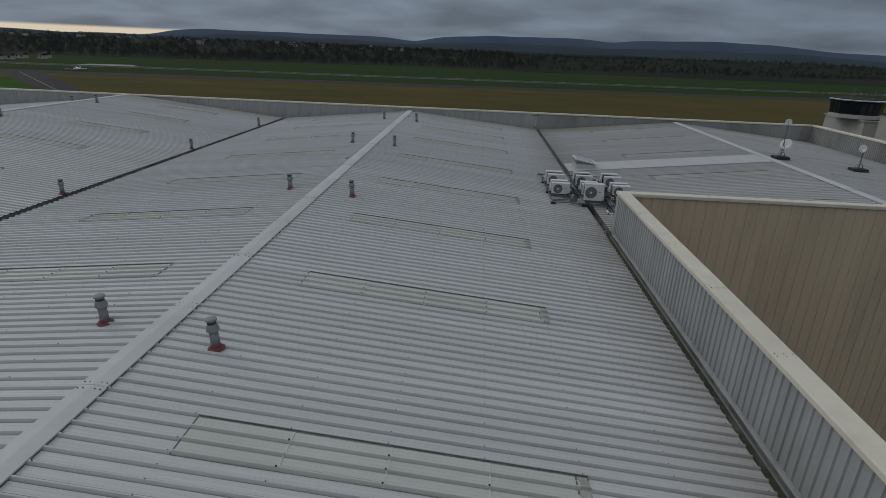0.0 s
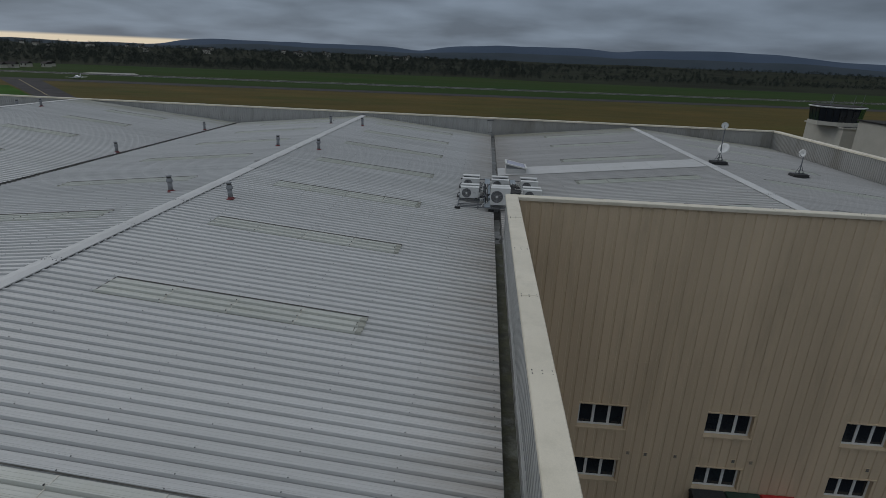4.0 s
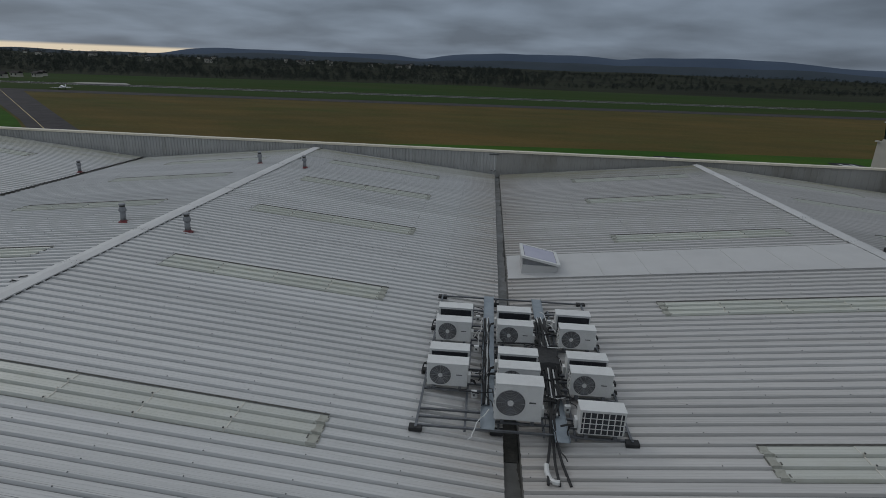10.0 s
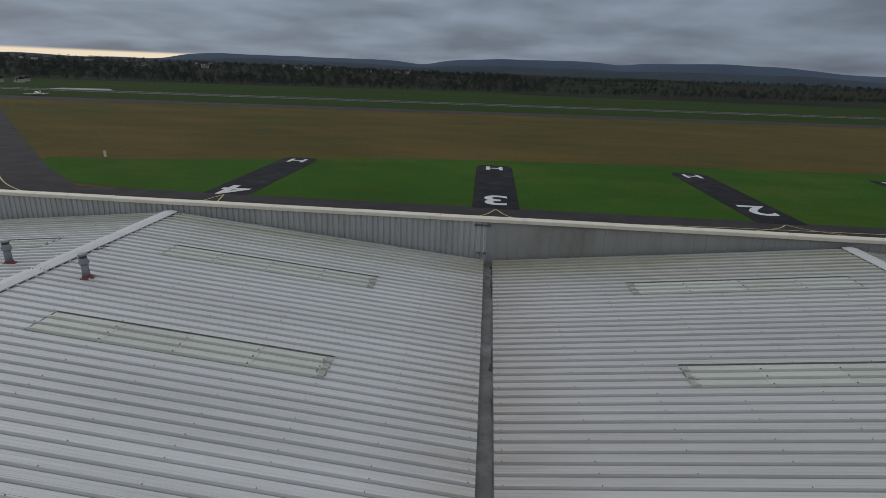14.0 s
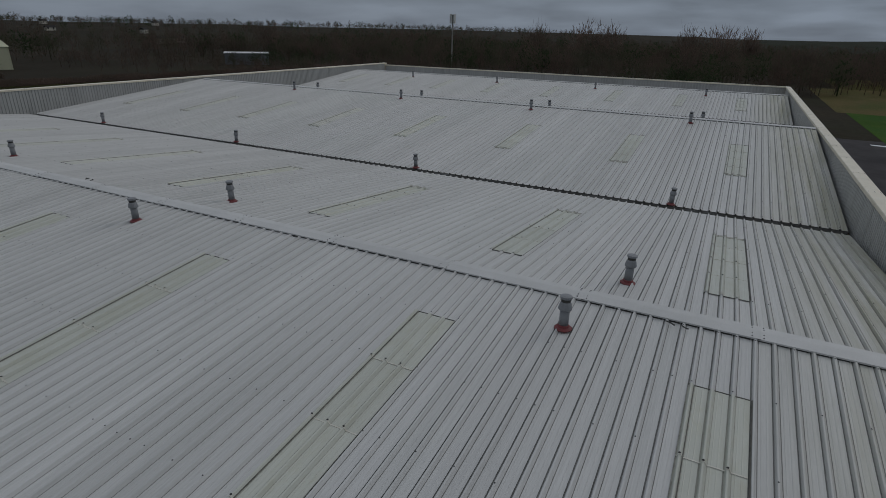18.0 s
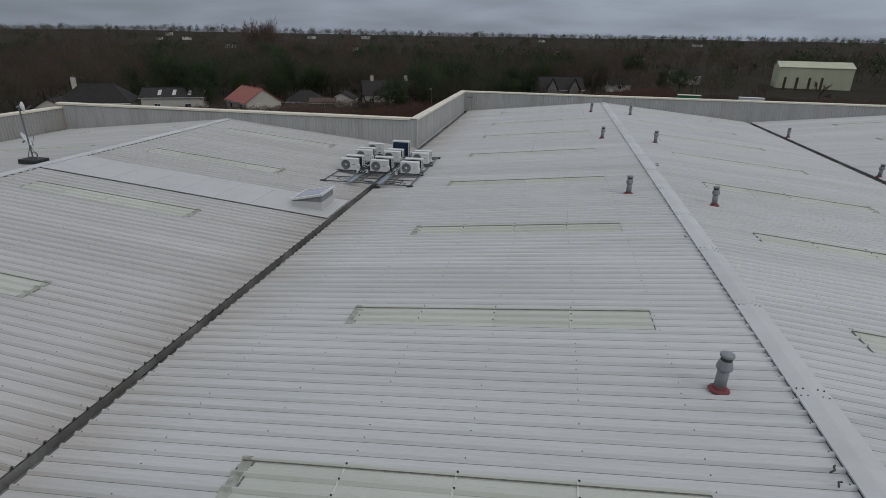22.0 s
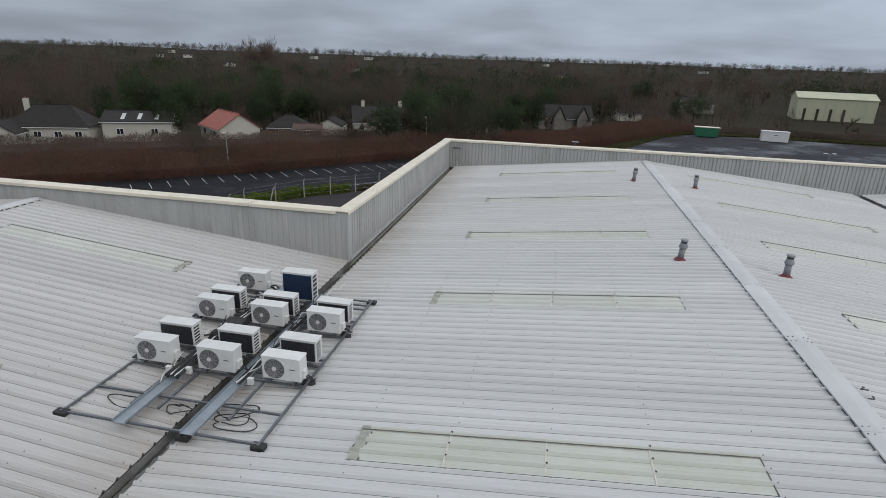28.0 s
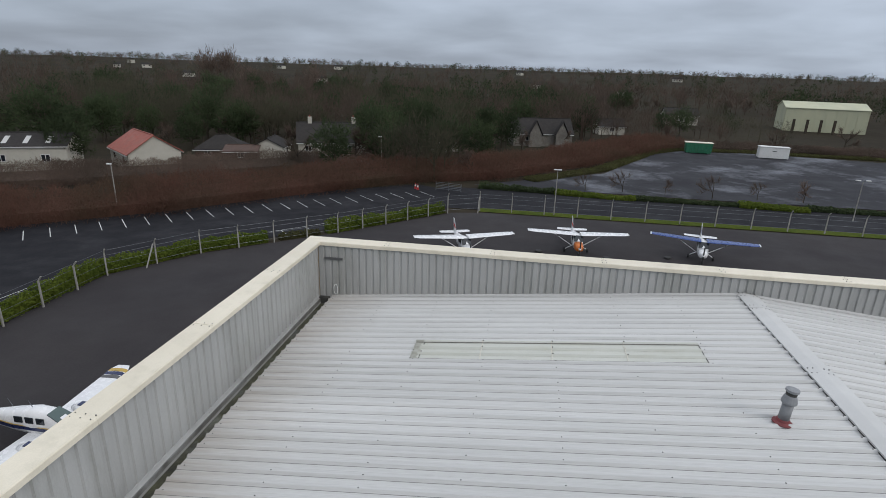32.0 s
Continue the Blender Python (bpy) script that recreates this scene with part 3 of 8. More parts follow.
roof_slope("roof_slope_5", X_V2 - GUT, X_R4, ZV, Y_FAR, Y1S, "pale grey ribbed metal roof slope, far bay")
roof_slope("roof_slope_6", X_WEST, X_R4, ZV + SLOPE * (X_V2 - X_R4 - GUT) - SLOPE * (X_R4 - X_WEST), Y_FAR, Y1S, "pale grey ribbed metal roof slope beside the end parapet")
roof_slope("roof_slope_7", X_V0 + GUT, X_R2, ZV, Y_FAR, Y_NOTCH + 0.1, "dull grey ribbed metal roof slope of the wing", M_SHEETW)
roof_slope("roof_slope_8", X_EAST, X_R2, ZV, Y_FAR, Y_NOTCH + 0.1, "dull grey ribbed metal roof slope of the wing", M_SHEETW)


# gutters in the valleys
def gutter(name, x, y0, y1, wide=GUT):
    bm = bmesh.new()
    bx(bm, x - wide, x + wide, y1, y0, -0.06, 0.0)
    bx(bm, x - wide - 0.01, x - wide + 0.012, y1, y0, 0.001, ZV - 0.03)
    bx(bm, x + wide - 0.012, x + wide + 0.01, y1, y0, 0.001, ZV - 0.03)
    ob = part(name, bm, M_GUTTER)
    return tagged(ob, "stained dark valley gutter between roof slopes", "gutter", kind="structure")


gutter("valley_gutter_1", X_V0, Y_FAR, Y1S)
gutter("valley_gutter_2", X_V1, Y_FAR, Y1S, GUT_1)
gutter("valley_gutter_3", X_V2, Y_FAR, Y1S)


def gutter_silt(x, half, y0, y1, side, seed, share):
    """Ragged tongues of silt along one edge of a gutter, thickening to the edge."""
    rng = random.Random(seed)
    verts, faces = [], []
    y = y0
    while y > y1:
        n_ = rng.randint(8, 30)
        reach = 0.2
        if rng.random() < share:
            row = []
            for k in range(n_):
                yy = y - 0.045 * k
                reach = min(0.85, max(0.06, reach + rng.uniform(-0.16, 0.16))) if 0 < k < n_ - 1 else 0.03
                i = len(verts)
                edge = x + side * (half - 0.016)
                verts += [(edge, yy, 0.022), (edge - side * half * reach * 0.6, yy, 0.014), (edge - side * half * reach, yy + rng.uniform(-0.012, 0.012), 0.002)]
                row.append(i)
            for a, b in zip(row, row[1:]):
                for o in (0, 1):
                    f = (a + o, a + o + 1, b + o + 1, b + o)
                    faces.append(f if side > 0 else f[::-1])
        y -= 0.045 * n_ + rng.uniform(0.0, 0.4)
    ob = raw("gutter_silt", verts, faces, M_SILTPIT)
    tagged(ob, "black wet silt and leaf mould along the gutter edge", "silt", kind="stuff")


gutter_silt(X_V0, GUT, -19.0, Y1S, 1, 41, 0.85)
gutter_silt(X_V0, GUT, -19.0, Y1S, -1, 42, 0.25)
gutter_silt(X_V0, GUT, Y_FAR, -19.0, 1, 43, 0.5)
gutter_silt(X_V1, GUT_1, Y_FAR, Y1S, 1, 44, 0.4)
gutter_silt(X_V1, GUT_1, Y_FAR, Y1S, -1, 45, 0.4)
tagged(part("gutter_bed", box(X_V0 - GUT + 0.015, X_V0 + GUT - 0.015, Y1S, -29.0, 0.003, 0.026, 0.006), M_BED), "dark moss and silt filling the gutter beside the parapet", "silt", kind="stuff")
# black slab whose colour gives the dark depth of an open sump
tagged(part("gutter_sump", box(X_V0 - GUT + 0.015, X_V0 + GUT - 0.015, -25.75, -24.55, 0.003, 0.024, 0.008), M_SILTPIT), "black slab painted as the dark opening in the gutter below the units", "silt", kind="stuff")
outlet = thing("gutter_outlet", pose(X_V0 - 0.03, -28.36, 0.0), "round black rainwater outlet in the gutter floor", "drain")
part("outlet_rim", lathe(bmesh.new(), [(0.055, 0.003), (0.072, 0.003), (0.072, 0.012), (0.055, 0.014)]), M_RUBBER, outlet)
# flat near-black disc paints the unlit drain hole
part("outlet_well", lathe(bmesh.new(), [(0.0, 0.004), (0.054, 0.004), (0.054, 0.008), (0.0, 0.006)]), M_DARKGAP, outlet)


# ridge flashings in overlapping lengths
def ridge(name, x, z, y0, y1, half=0.24):
    base = thing(name, pose(0, 0, 0), "folded pale metal ridge flashing in overlapping lengths", "ridge flashing")
    base["kind"] = "structure"
    step, y, k = 3.02, y0, 0
    rng = random.Random(name)
    while y > y1 + 0.05:
        e = max(y - step, y1)
        lift = 0.057 + 0.006 * (k % 2)
        bm = bmesh.new()
        ring = []
        for yy in (y + 0.04 if k else y, e):
            top = [(x - half, yy, z - SLOPE * half + lift - 0.028), (x - half, yy, z - SLOPE * half + lift), (x - 0.02, yy, z + lift + 0.008), (x + 0.02, yy, z + lift + 0.008),
                   (x + half, yy, z - SLOPE * half + lift), (x + half, yy, z - SLOPE * half + lift - 0.028)]
            under = [(x + half - 0.01, yy, z - SLOPE * half + lift - 0.03), (x - half + 0.01, yy, z - SLOPE * half + lift - 0.03)]
            ring.append(top + under)
        loft(bm, ring)
        p = part("flashing_length", bm, M_RIDGE, base)
        # paired fixings at the lap
        sb = bmesh.new()
        for u in (-0.19, -0.1, 0.1, 0.19):
            zz = z - SLOPE * abs(u) + lift
            tube(sb, (x + u, e + 0.09, zz), (x + u, e + 0.09, zz + 0.012), 0.012, seg=6)
            tube(sb, (x + u, e - 0.09, zz), (x + u, e - 0.09, zz + 0.016), 0.012, seg=6)
        part("fixing_row", sb, M_SCREW, p, kind="stuff")
        y, k = e, k + 1
    # foam filler that shows as a dark broken line under both edges
    bm = bmesh.new()
    for sgn in (-1, 1):
        yy = y0
        while yy > y1 + 0.3:
            xx = x + sgn * (half - 0.006)
            bx(bm, min(xx, xx - sgn * 0.05), max(xx, xx - sgn * 0.05), yy - 0.19, yy - 0.005, z - SLOPE * half + 0.004, z - SLOPE * half + 0.024)
            yy -= PITCH
    f = part("profile_filler", bm, M_DARKGAP, base, "black foam filler strip")
    f["kind"] = "stuff"
    return base


ridge("ridge_flashing_1", X_R1, zs(X_V0 - GUT - X_R1), Y_FAR - 0.02, Y1S)
ridge("ridge_flashing_2", X_R2, zs(X_R2 - X_V0 - GUT), Y_FAR - 0.02, Y_NOTCH + 0.1)
ridge("ridge_flashing_3", X_R3, zs(X_V1 - X_R3 - GUT_1), Y_FAR - 0.02, Y1S)
ridge("ridge_flashing_4", X_R4, zs(X_V2 - X_R4 - GUT), Y_FAR - 0.02, Y1S)


# ---------------------------------------------------------------- parapets and outer walls
def ribbed_face(bm, p, q, z0, z1, out, pitch=PITCH, depth=0.03, crown=0.05):
    """A ribbed upright sheet from p to q; the ribs stand out towards out."""
    p, q, out = Vector((*p, 0)), Vector((*q, 0)), Vector((*out, 0))
    d = (q - p)
    n = max(1, int(d.length / pitch))
    d.normalize()
    step = (q - p).length / n
    prof = []
    for k in range(n):
        s = k * step
        prof += [(s, 0), (s + step - crown - 0.036, 0), (s + step - crown - 0.018, depth), (s + step - 0.018, depth)]
    prof.append((n * step, 0))
    flip = d.cross(Vector((0, 0, 1))).dot(out) < 0
    lo = [bm.verts.new(p + d * s + out * h + Vector((0, 0, z0))) for s, h in prof]
    hi = [bm.verts.new(p + d * s + out * h + Vector((0, 0, z1))) for s, h in prof]
    for k in range(len(prof) - 1):
        f = (lo[k], lo[k + 1], hi[k + 1], hi[k])
        bm.faces.new(f[::-1] if flip else f)
    return bm


def ribbed_panels(parent, p, q, z0, z1, out, material, name, width=4 * PITCH, **kw):
    """Panels side by side, each a part of its wall."""
    p, q = Vector(p), Vector(q)
    n = max(1, int(round((q - p).length / width)))
    for k in range(n):
        a, b = p.lerp(q, k / n), p.lerp(q, (k + 1) / n)
        part(name, ribbed_face(bmesh.new(), a, b, z0, z1, out, **kw), material, parent)


def coping(parent, p, q, top, half=0.22, step=2.95, drop=0.11):
    """Cream coping lengths along the top of a wall, with joint straps and fixings."""
    p, q = Vector((*p, 0)), Vector((*q, 0))
    d = (q - p).normalized()
    side = d.cross(Vector((0, 0, 1)))
    total, s, k = (q - p).length, 0.0, 0
    while s < total - 0.01:
        e = min(s + step, total)
        rings = []
        lift = 0.004 * (k % 2)
        for t in (s, e - 0.004):
            c = p + d * t
            rings.append([c + side * u + Vector((0, 0, top + z + lift)) for u, z in ((-half, -drop), (-half, -0.02), (-half + 0.015, 0.0), (half - 0.015, 0.012), (half, -0.008), (half, -drop), (half - 0.012, -drop), (half - 0.012, -0.03), (-half + 0.012, -0.03), (-half + 0.012, -drop))])
        c = part("coping_length", loft(bmesh.new(), rings), M_CAP, parent)
        if e < total - 0.2:
            sb = bmesh.new()
            for u in (-0.16, 0.0, 0.16):
                for o in (-0.05, 0.05):
                    w = p + d * (e + o) + side * u + Vector((0, 0, top))
                    tube(sb, w, w + Vector((0, 0, 0.018)), 0.009, seg=6)
            part("fixing_row", sb, M_SCREW, c, kind="stuff")
        s, k = e, k + 1


def wall_core(name, p, q, half, z0, z1, label):
    p, q = Vector(p), Vector(q)
    d = (q - p).normalized()
    s = Vector((d.y, -d.x)) * half
    pts = [p + s, q + s, q - s, p - s]
    bm = loft(bmesh.new(), [[(v.x, v.y, z0) for v in pts], [(v.x, v.y, z1) for v in pts]])
    ob = part(name, bm, M_TAN)
    return tagged(ob, label, "wall", kind="structure")


TOP_FAR, TOP = 1.65, 1.87
TH = 0.13
# far parapet, towards the airfield
w = wall_core("wall_north", (X_WEST, 0.30), (X_EAST + 0.2, 0.30), TH, GROUND, TOP_FAR - 0.05, "tan clad outer wall with a grey ribbed parapet and cream coping")
ribbed_panels(w, (X_WEST + 0.2, 0.165), (0.0, 0.165), -0.02, TOP_FAR - 0.06, (0, -1), M_LINER, "liner_panel", depth=0.03, crown=0.13, pitch=0.2, width=1.2)
ribbed_panels(w, (0.0, 0.165), (X_EAST + 0.15, 0.165), -0.02, TOP_FAR - 0.06, (0, -1), M_LINERW, "liner_panel", depth=0.02)
ribbed_panels(w, (X_WEST, 0.432), (X_EAST, 0.432), GROUND, TOP_FAR - 0.06, (0, 1), M_TAN, "cladding_panel", width=8 * PITCH)
coping(w, (X_WEST - 0.2, 0.30), (X_EAST + 0.4, 0.30), TOP_FAR)
# near parapet
w = wall_core("wall_south", (X_WEST, Y_NEAR - 0.30), (0.56, Y_NEAR - 0.30), TH, GROUND, TOP - 0.05, "tan clad outer wall with a grey ribbed parapet and cream coping")
ribbed_panels(w, (X_WEST + 0.2, Y_NEAR - 0.165), (0.30, Y_NEAR - 0.165), -0.02, TOP - 0.06, (0, 1), M_LINER, "liner_panel", depth=0.03, crown=0.13, pitch=0.2, width=1.2)
coping(w, (X_WEST - 0.2, Y_NEAR - 0.30), (0.66, Y_NEAR - 0.30), TOP)
# parapet along the valley, with the tan outer face
w = wall_core("wall_east_low", (0.45, Y_NEAR - 0.17), (0.45, Y_NOTCH - 0.4), TH, GROUND, TOP - 0.05, "tan clad outer wall beside the valley with a cream coping")
ribbed_panels(w, (0.315, Y_NEAR - 0.15), (0.315, Y_NOTCH - 0.02), -0.02, TOP - 0.06, (-1, 0), M_LINER, "liner_panel", depth=0.03, crown=0.13, pitch=0.2, width=1.2)
ribbed_panels(w, (0.582, Y_NEAR - 0.4), (0.582, Y_NOTCH - 0.3), GROUND, TOP - 0.06, (1, 0), M_TAN, "cladding_panel", width=4 * 0.333, pitch=0.333, depth=0.03, crown=0.255)
coping(w, (0.44, Y_NEAR - 0.52), (0.44, Y_NOTCH + 0.04), TOP - 0.004)
for k in range(6):
    y_a, y_b = Y_NEAR + k * 2.88, Y_NEAR + (k + 1) * 2.88 - 0.01
    part("foot_flashing", loft(bmesh.new(), [[(0.225, y, 0.0), (0.23, y, 0.13), (0.268, y, 0.20), (0.279, y, 0.25), (0.300, y, 0.255), (0.315, y, 0.0)] for y in (y_a, y_b)]), M_LINER, w)
# wall of the wing, with windows
WIN_X = [(3.80, 5.68), (8.83, 10.63), (14.10, 15.85), (19.35, 21.1)]
WIN_Z = [(-10.06, -9.01), (-7.49, -6.41)]
cuts = [0.345] + [v for pair in WIN_X for v in pair] + [X_EAST + 0.4]
bm = bmesh.new()
clad = []
for k, (a, b) in enumerate(zip(cuts, cuts[1:])):
    spans = [(GROUND, WIN_Z[0][0]), (WIN_Z[0][1], WIN_Z[1][0]), (WIN_Z[1][1], TOP - 0.05)] if k % 2 else [(GROUND, TOP - 0.05)]
    for z0, z1 in spans:
        bx(bm, a, b, Y_NOTCH - 0.30, Y_NOTCH - 0.04, z0, z1)
        clad.append((max(a, 0.6), b, z0, min(z1, TOP - 0.06)))
w = tagged(part("wall_wing", bm, M_TAN), "tan ribbed metal wall of the wing with small windows", "wall", kind="structure")
ribbed_panels(w, (0.30, Y_NOTCH - 0.035), (X_EAST + 0.15, Y_NOTCH - 0.035), -0.02, TOP - 0.06, (0, 1), M_LINER, "liner_panel", depth=0.014, crown=0.13, pitch=0.2, width=1.2)
for a, b, z0, z1 in clad:
    ribbed_panels(w, (a, Y_NOTCH - 0.302), (b, Y_NOTCH - 0.302), z0, z1, (0, -1), M_TAN, "cladding_panel", width=1.332, pitch=0.333, depth=0.03, crown=0.255)
part("girt_shadow_strip", box(0.6, X_EAST + 0.4, Y_NOTCH - 0.337, Y_NOTCH - 0.3335, -4.40, -4.375), M_TAN, w)
part("corner_trim", box(0.262, 0.342, Y_NOTCH - 0.30, Y_NOTCH - 0.0, -0.02, TOP - 0.06), M_LINER, w)
coping(w, (0.665, Y_NOTCH - 0.17), (X_EAST + 0.5, Y_NOTCH - 0.17), TOP)
# east and west parapets
w = wall_core("wall_east", (X_EAST + 0.3, Y_NOTCH), (X_EAST + 0.3, 0.17), TH, GROUND, TOP_FAR - 0.05, "tan clad outer wall of the wing with a grey ribbed parapet")
ribbed_panels(w, (X_EAST + 0.165, Y_NOTCH), (X_EAST + 0.165, 0.14), -0.02, TOP_FAR - 0.06, (-1, 0), M_LINERW, "liner_panel", depth=0.03, crown=0.13, pitch=0.2, width=1.2)
coping(w, (X_EAST + 0.3, Y_NOTCH - 0.3), (X_EAST + 0.3, 0.07), TOP_FAR - 0.006)
w = wall_core("wall_west", (X_WEST - 0.1, Y_NEAR - 0.17), (X_WEST - 0.1, 0.17), TH, GROUND, TOP_FAR - 0.05, "tan clad end wall with a grey ribbed parapet")
ribbed_panels(w, (X_WEST + 0.035, Y_NEAR - 0.15), (X_WEST + 0.035, 0.15), 0.4, TOP_FAR - 0.06, (1, 0), M_LINER, "liner_panel", width=8 * PITCH)
coping(w, (X_WEST - 0.1, Y_NEAR - 0.52), (X_WEST - 0.1, 0.07), TOP_FAR - 0.006)


# ---------------------------------------------------------------- ground and airfield
def rise(x, y):
    """Height of the land above the airfield: level near by, swelling far off."""
    d = math.hypot(x, y)
    s = max(0.0, min(1.0, (d - 170) / 900))
    south = max(0.0, min(1.0, (-y + 0.35 * abs(x)) / max(d, 1) * 1.4))
    roll = noise.noise(Vector((x * 0.002, y * 0.002, 3.1))) * 9
    h = s * s * (3 - 2 * s) * (south * 15 + roll * 0.8)
    if y > 0:
        n = max(0.0, min(1.0, (y - 420) / 1500))
        h += n * (6 + roll * 0.4)
    if -330 < y:
        h *= max(0.0, min(1.0, (y - 460) / 250)) if y > -40 else max(0.0, min(1.0, (-y - 130) / 200))
    return h if d > 170 else 0.0


def ground_sheet():
    n = 90
    line = [math.copysign(abs(k / n) ** 2.6, k) * 4600 for k in range(-n, n + 1)]
    verts = [(x, y, GROUND + rise(x, y)) for y in line for x in line]
    w = 2 * n + 1
    faces = [(j * w + i, j * w + i + 1, (j + 1) * w + i + 1, (j + 1) * w + i) for j in range(w - 1) for i in range(w - 1)]
    ob = raw("ground", verts, faces, M_FIELD)
    ob.data.materials.append(M_UNDERWOOD)
    for p in ob.data.polygons:
        if p.center.y < 40:
            p.material_index = 1
    ob.data.shade_smooth()
    return tagged(ob, "far fields and scrub reaching the horizon", "ground", kind="structure")


ground_sheet()


def flat(name, pts, z, material, label, category, kind="structure"):
    bm = bmesh.new()
    f = bm.faces.new([bm.verts.new((x, y, GROUND + z)) for x, y in pts])
    f.normal_update()
    if f.normal.z < 0:
        f.normal_flip()
    return tagged(part(name, bm, material), label, category, kind=kind)


def rounded(pts, closed=False, times=2):
    """Cut the corners of a run of points."""
    for _ in range(times):
        out = [] if closed else [pts[0]]
        n = len(pts)
        for i in range(n if closed else n - 1):
            (ax, ay), (bx_, by) = pts[i], pts[(i + 1) % n]
            out += [(ax * 0.75 + bx_ * 0.25, ay * 0.75 + by * 0.25), (ax * 0.25 + bx_ * 0.75, ay * 0.25 + by * 0.75)]
        pts = out if closed else out + [pts[-1]]
    return pts


def stripe(name, pts, width, z, material, label):
    """A painted line through points."""
    pts = rounded(pts) if len(pts) > 2 else pts
    bm = bmesh.new()
    left, right = [], []
    for i, p in enumerate(pts):
        a, b = Vector(pts[max(i - 1, 0)]), Vector(pts[min(i + 1, len(pts) - 1)])
        d = (b - a).normalized()
        s = Vector((-d.y, d.x)) * width / 2
        left.append(bm.verts.new((p[0] + s.x, p[1] + s.y, GROUND + z)))
        right.append(bm.verts.new((p[0] - s.x, p[1] - s.y, GROUND + z)))
    for k in range(len(pts) - 1):
        bm.faces.new((right[k], right[k + 1], left[k + 1], left[k]))
    return tagged(part(name, bm, material), label, "road marking", kind="structure")


def band(x0, x1, low, high, k0, k1):
    """A strip across the airfield whose edges swing away by k0 and k1 for each metre to the east."""
    return [(x0, low + k0 * x0), (x1, low + k0 * x1), (x1, high + k1 * x1), (x0, high + k1 * x0)]


flat("heath", band(-330, 420, 30, 231, 0.0, 0.11), 0.02, M_HEATH, "brown rough grass between the taxiways", "grass")
flat("airfield_grass", band(-560, 640, 248, 500, 0.11, 0.27), 0.02, M_RUNGRASS, "green mown grass along the runway", "grass")
flat("taxiway_far", band(-560, 640, 231.5, 247.5, 0.11, 0.11), 0.04, M_ASPHALT, "grey taxiway across the airfield", "taxiway")
flat("runway", band(-560, 640, 297, 313, 0.11, 0.11), 0.04, M_ASPHALT, "grey runway with white edge lines", "runway")
for yy in (298, 312):
    stripe("runway_edge_line", [(-560, yy - 61.6), (640, yy + 70.4)], 0.55, 0.06, M_WHITEPAINT, "white runway edge line")
flat("parking_grass", [(-178, 22), (-103, 22), (-103, 38), (-90, 42), (-79, 43), (-75, 46.5), (-75.8, 52), (-81, 60), (-128, 109), (-197, 174), (-212, 170), (-238, 150), (-243, 136), (-240, 112), (-232, 98), (-210, 68), (-176, 34)], 0.04, M_GRASS, "bright green grass with parked light aircraft", "grass")
flat("straw_strip", [(-262, 20), (-178, 20), (-174, 34), (-210, 66), (-232, 97), (-240, 112), (-243, 136), (-238, 152), (-212, 172), (-222, 190), (-300, 205), (-268, 97)], 0.03, M_STRAW, "pale straw-coloured rough grass beside the trees", "grass")
flat("concrete_pan", [(-246, 282), (-214, 292), (-226, 306), (-250, 298)], 0.06, M_CONC, "pale concrete pan beside the runway", "apron")
flat("pad_grass", rounded([(-60, 56.3), (-72.5, 67.7), (-84, 79), (-70, 79), (-41, 88), (-21, 97), (21, 102), (51, 104), (120, 109), (240, 112), (240, 58), (-20, 56.5)], True, 2), 0.05, M_GRASS, "bright green mown grass round the helicopter pads", "grass")
flat("apron", [(-103, 22), (-103, 38), (-90, 41.9), (-79, 42.9), (-74, 45), (-68, 55), (-60, 56.6), (-20, 56.8), (240, 58.4), (240, -60), (33, -60), (31, -62), (30.6, -72.3), (25.9, -79.6), (15.3, -89.8), (4, -102.4), (0, -103.5), (-130, -103.5), (-130, 22)], 0.06, M_ASPHALT, "dark grey asphalt apron round the building", "apron")
flat("apron_patch", [(-10.8, 36.7), (60, 44), (60, 20), (0, 12), (0.2, 37.8)], 0.08, M_ASPHALT2, "darker resurfaced asphalt on the apron", "apron")
flat("taxiway", [(-74, 44), (-74.8, 52), (-80, 60.5), (-127, 109), (-227, 204), (-211, 209), (-106, 101), (-72.5, 67.7), (-59, 56.4)], 0.07, M_ASPHALT, "grey asphalt taxiway with a yellow centre line", "taxiway")
stripe("taxi_line", [(-222.6, 209.5), (-111.9, 98), (-79.4, 64.9), (-72, 57.5), (-67.1, 53.6), (-61.2, 50.3), (-55.7, 49), (-40.9, 48.2), (-24.5, 47.6), (6.7, 50.2), (33.5, 53.4), (120, 55)], 0.17, 0.1, M_YELLOW, "yellow taxiway centre line")
stripe("apron_line", [(-43, 32.2), (-9.3, 37.2), (25.2, 42.6), (90, 50)], 0.11, 0.11, M_REDPAINT, "thin red apron boundary line")


def letters(text, size, x, y, name, label):
    cu = bpy.data.curves.new("letters", "FONT")
    cu.body, cu.size, cu.align_x, cu.align_y, cu.offset = text, size, "CENTER", "CENTER", 0.02 * size
    tmp = bpy.data.objects.new("letters", cu)
    me = bpy.data.meshes.new_from_object(tmp)
    bpy.data.objects.remove(tmp)
    me.materials.clear()
    me.materials.append(M_WHITEPAINT)
    ob = new(name, me)
    ob.matrix_basis = pose(x, y, GROUND + 0.13, 0, 0, 180)
    return tagged(ob, label, "road marking", kind="structure")


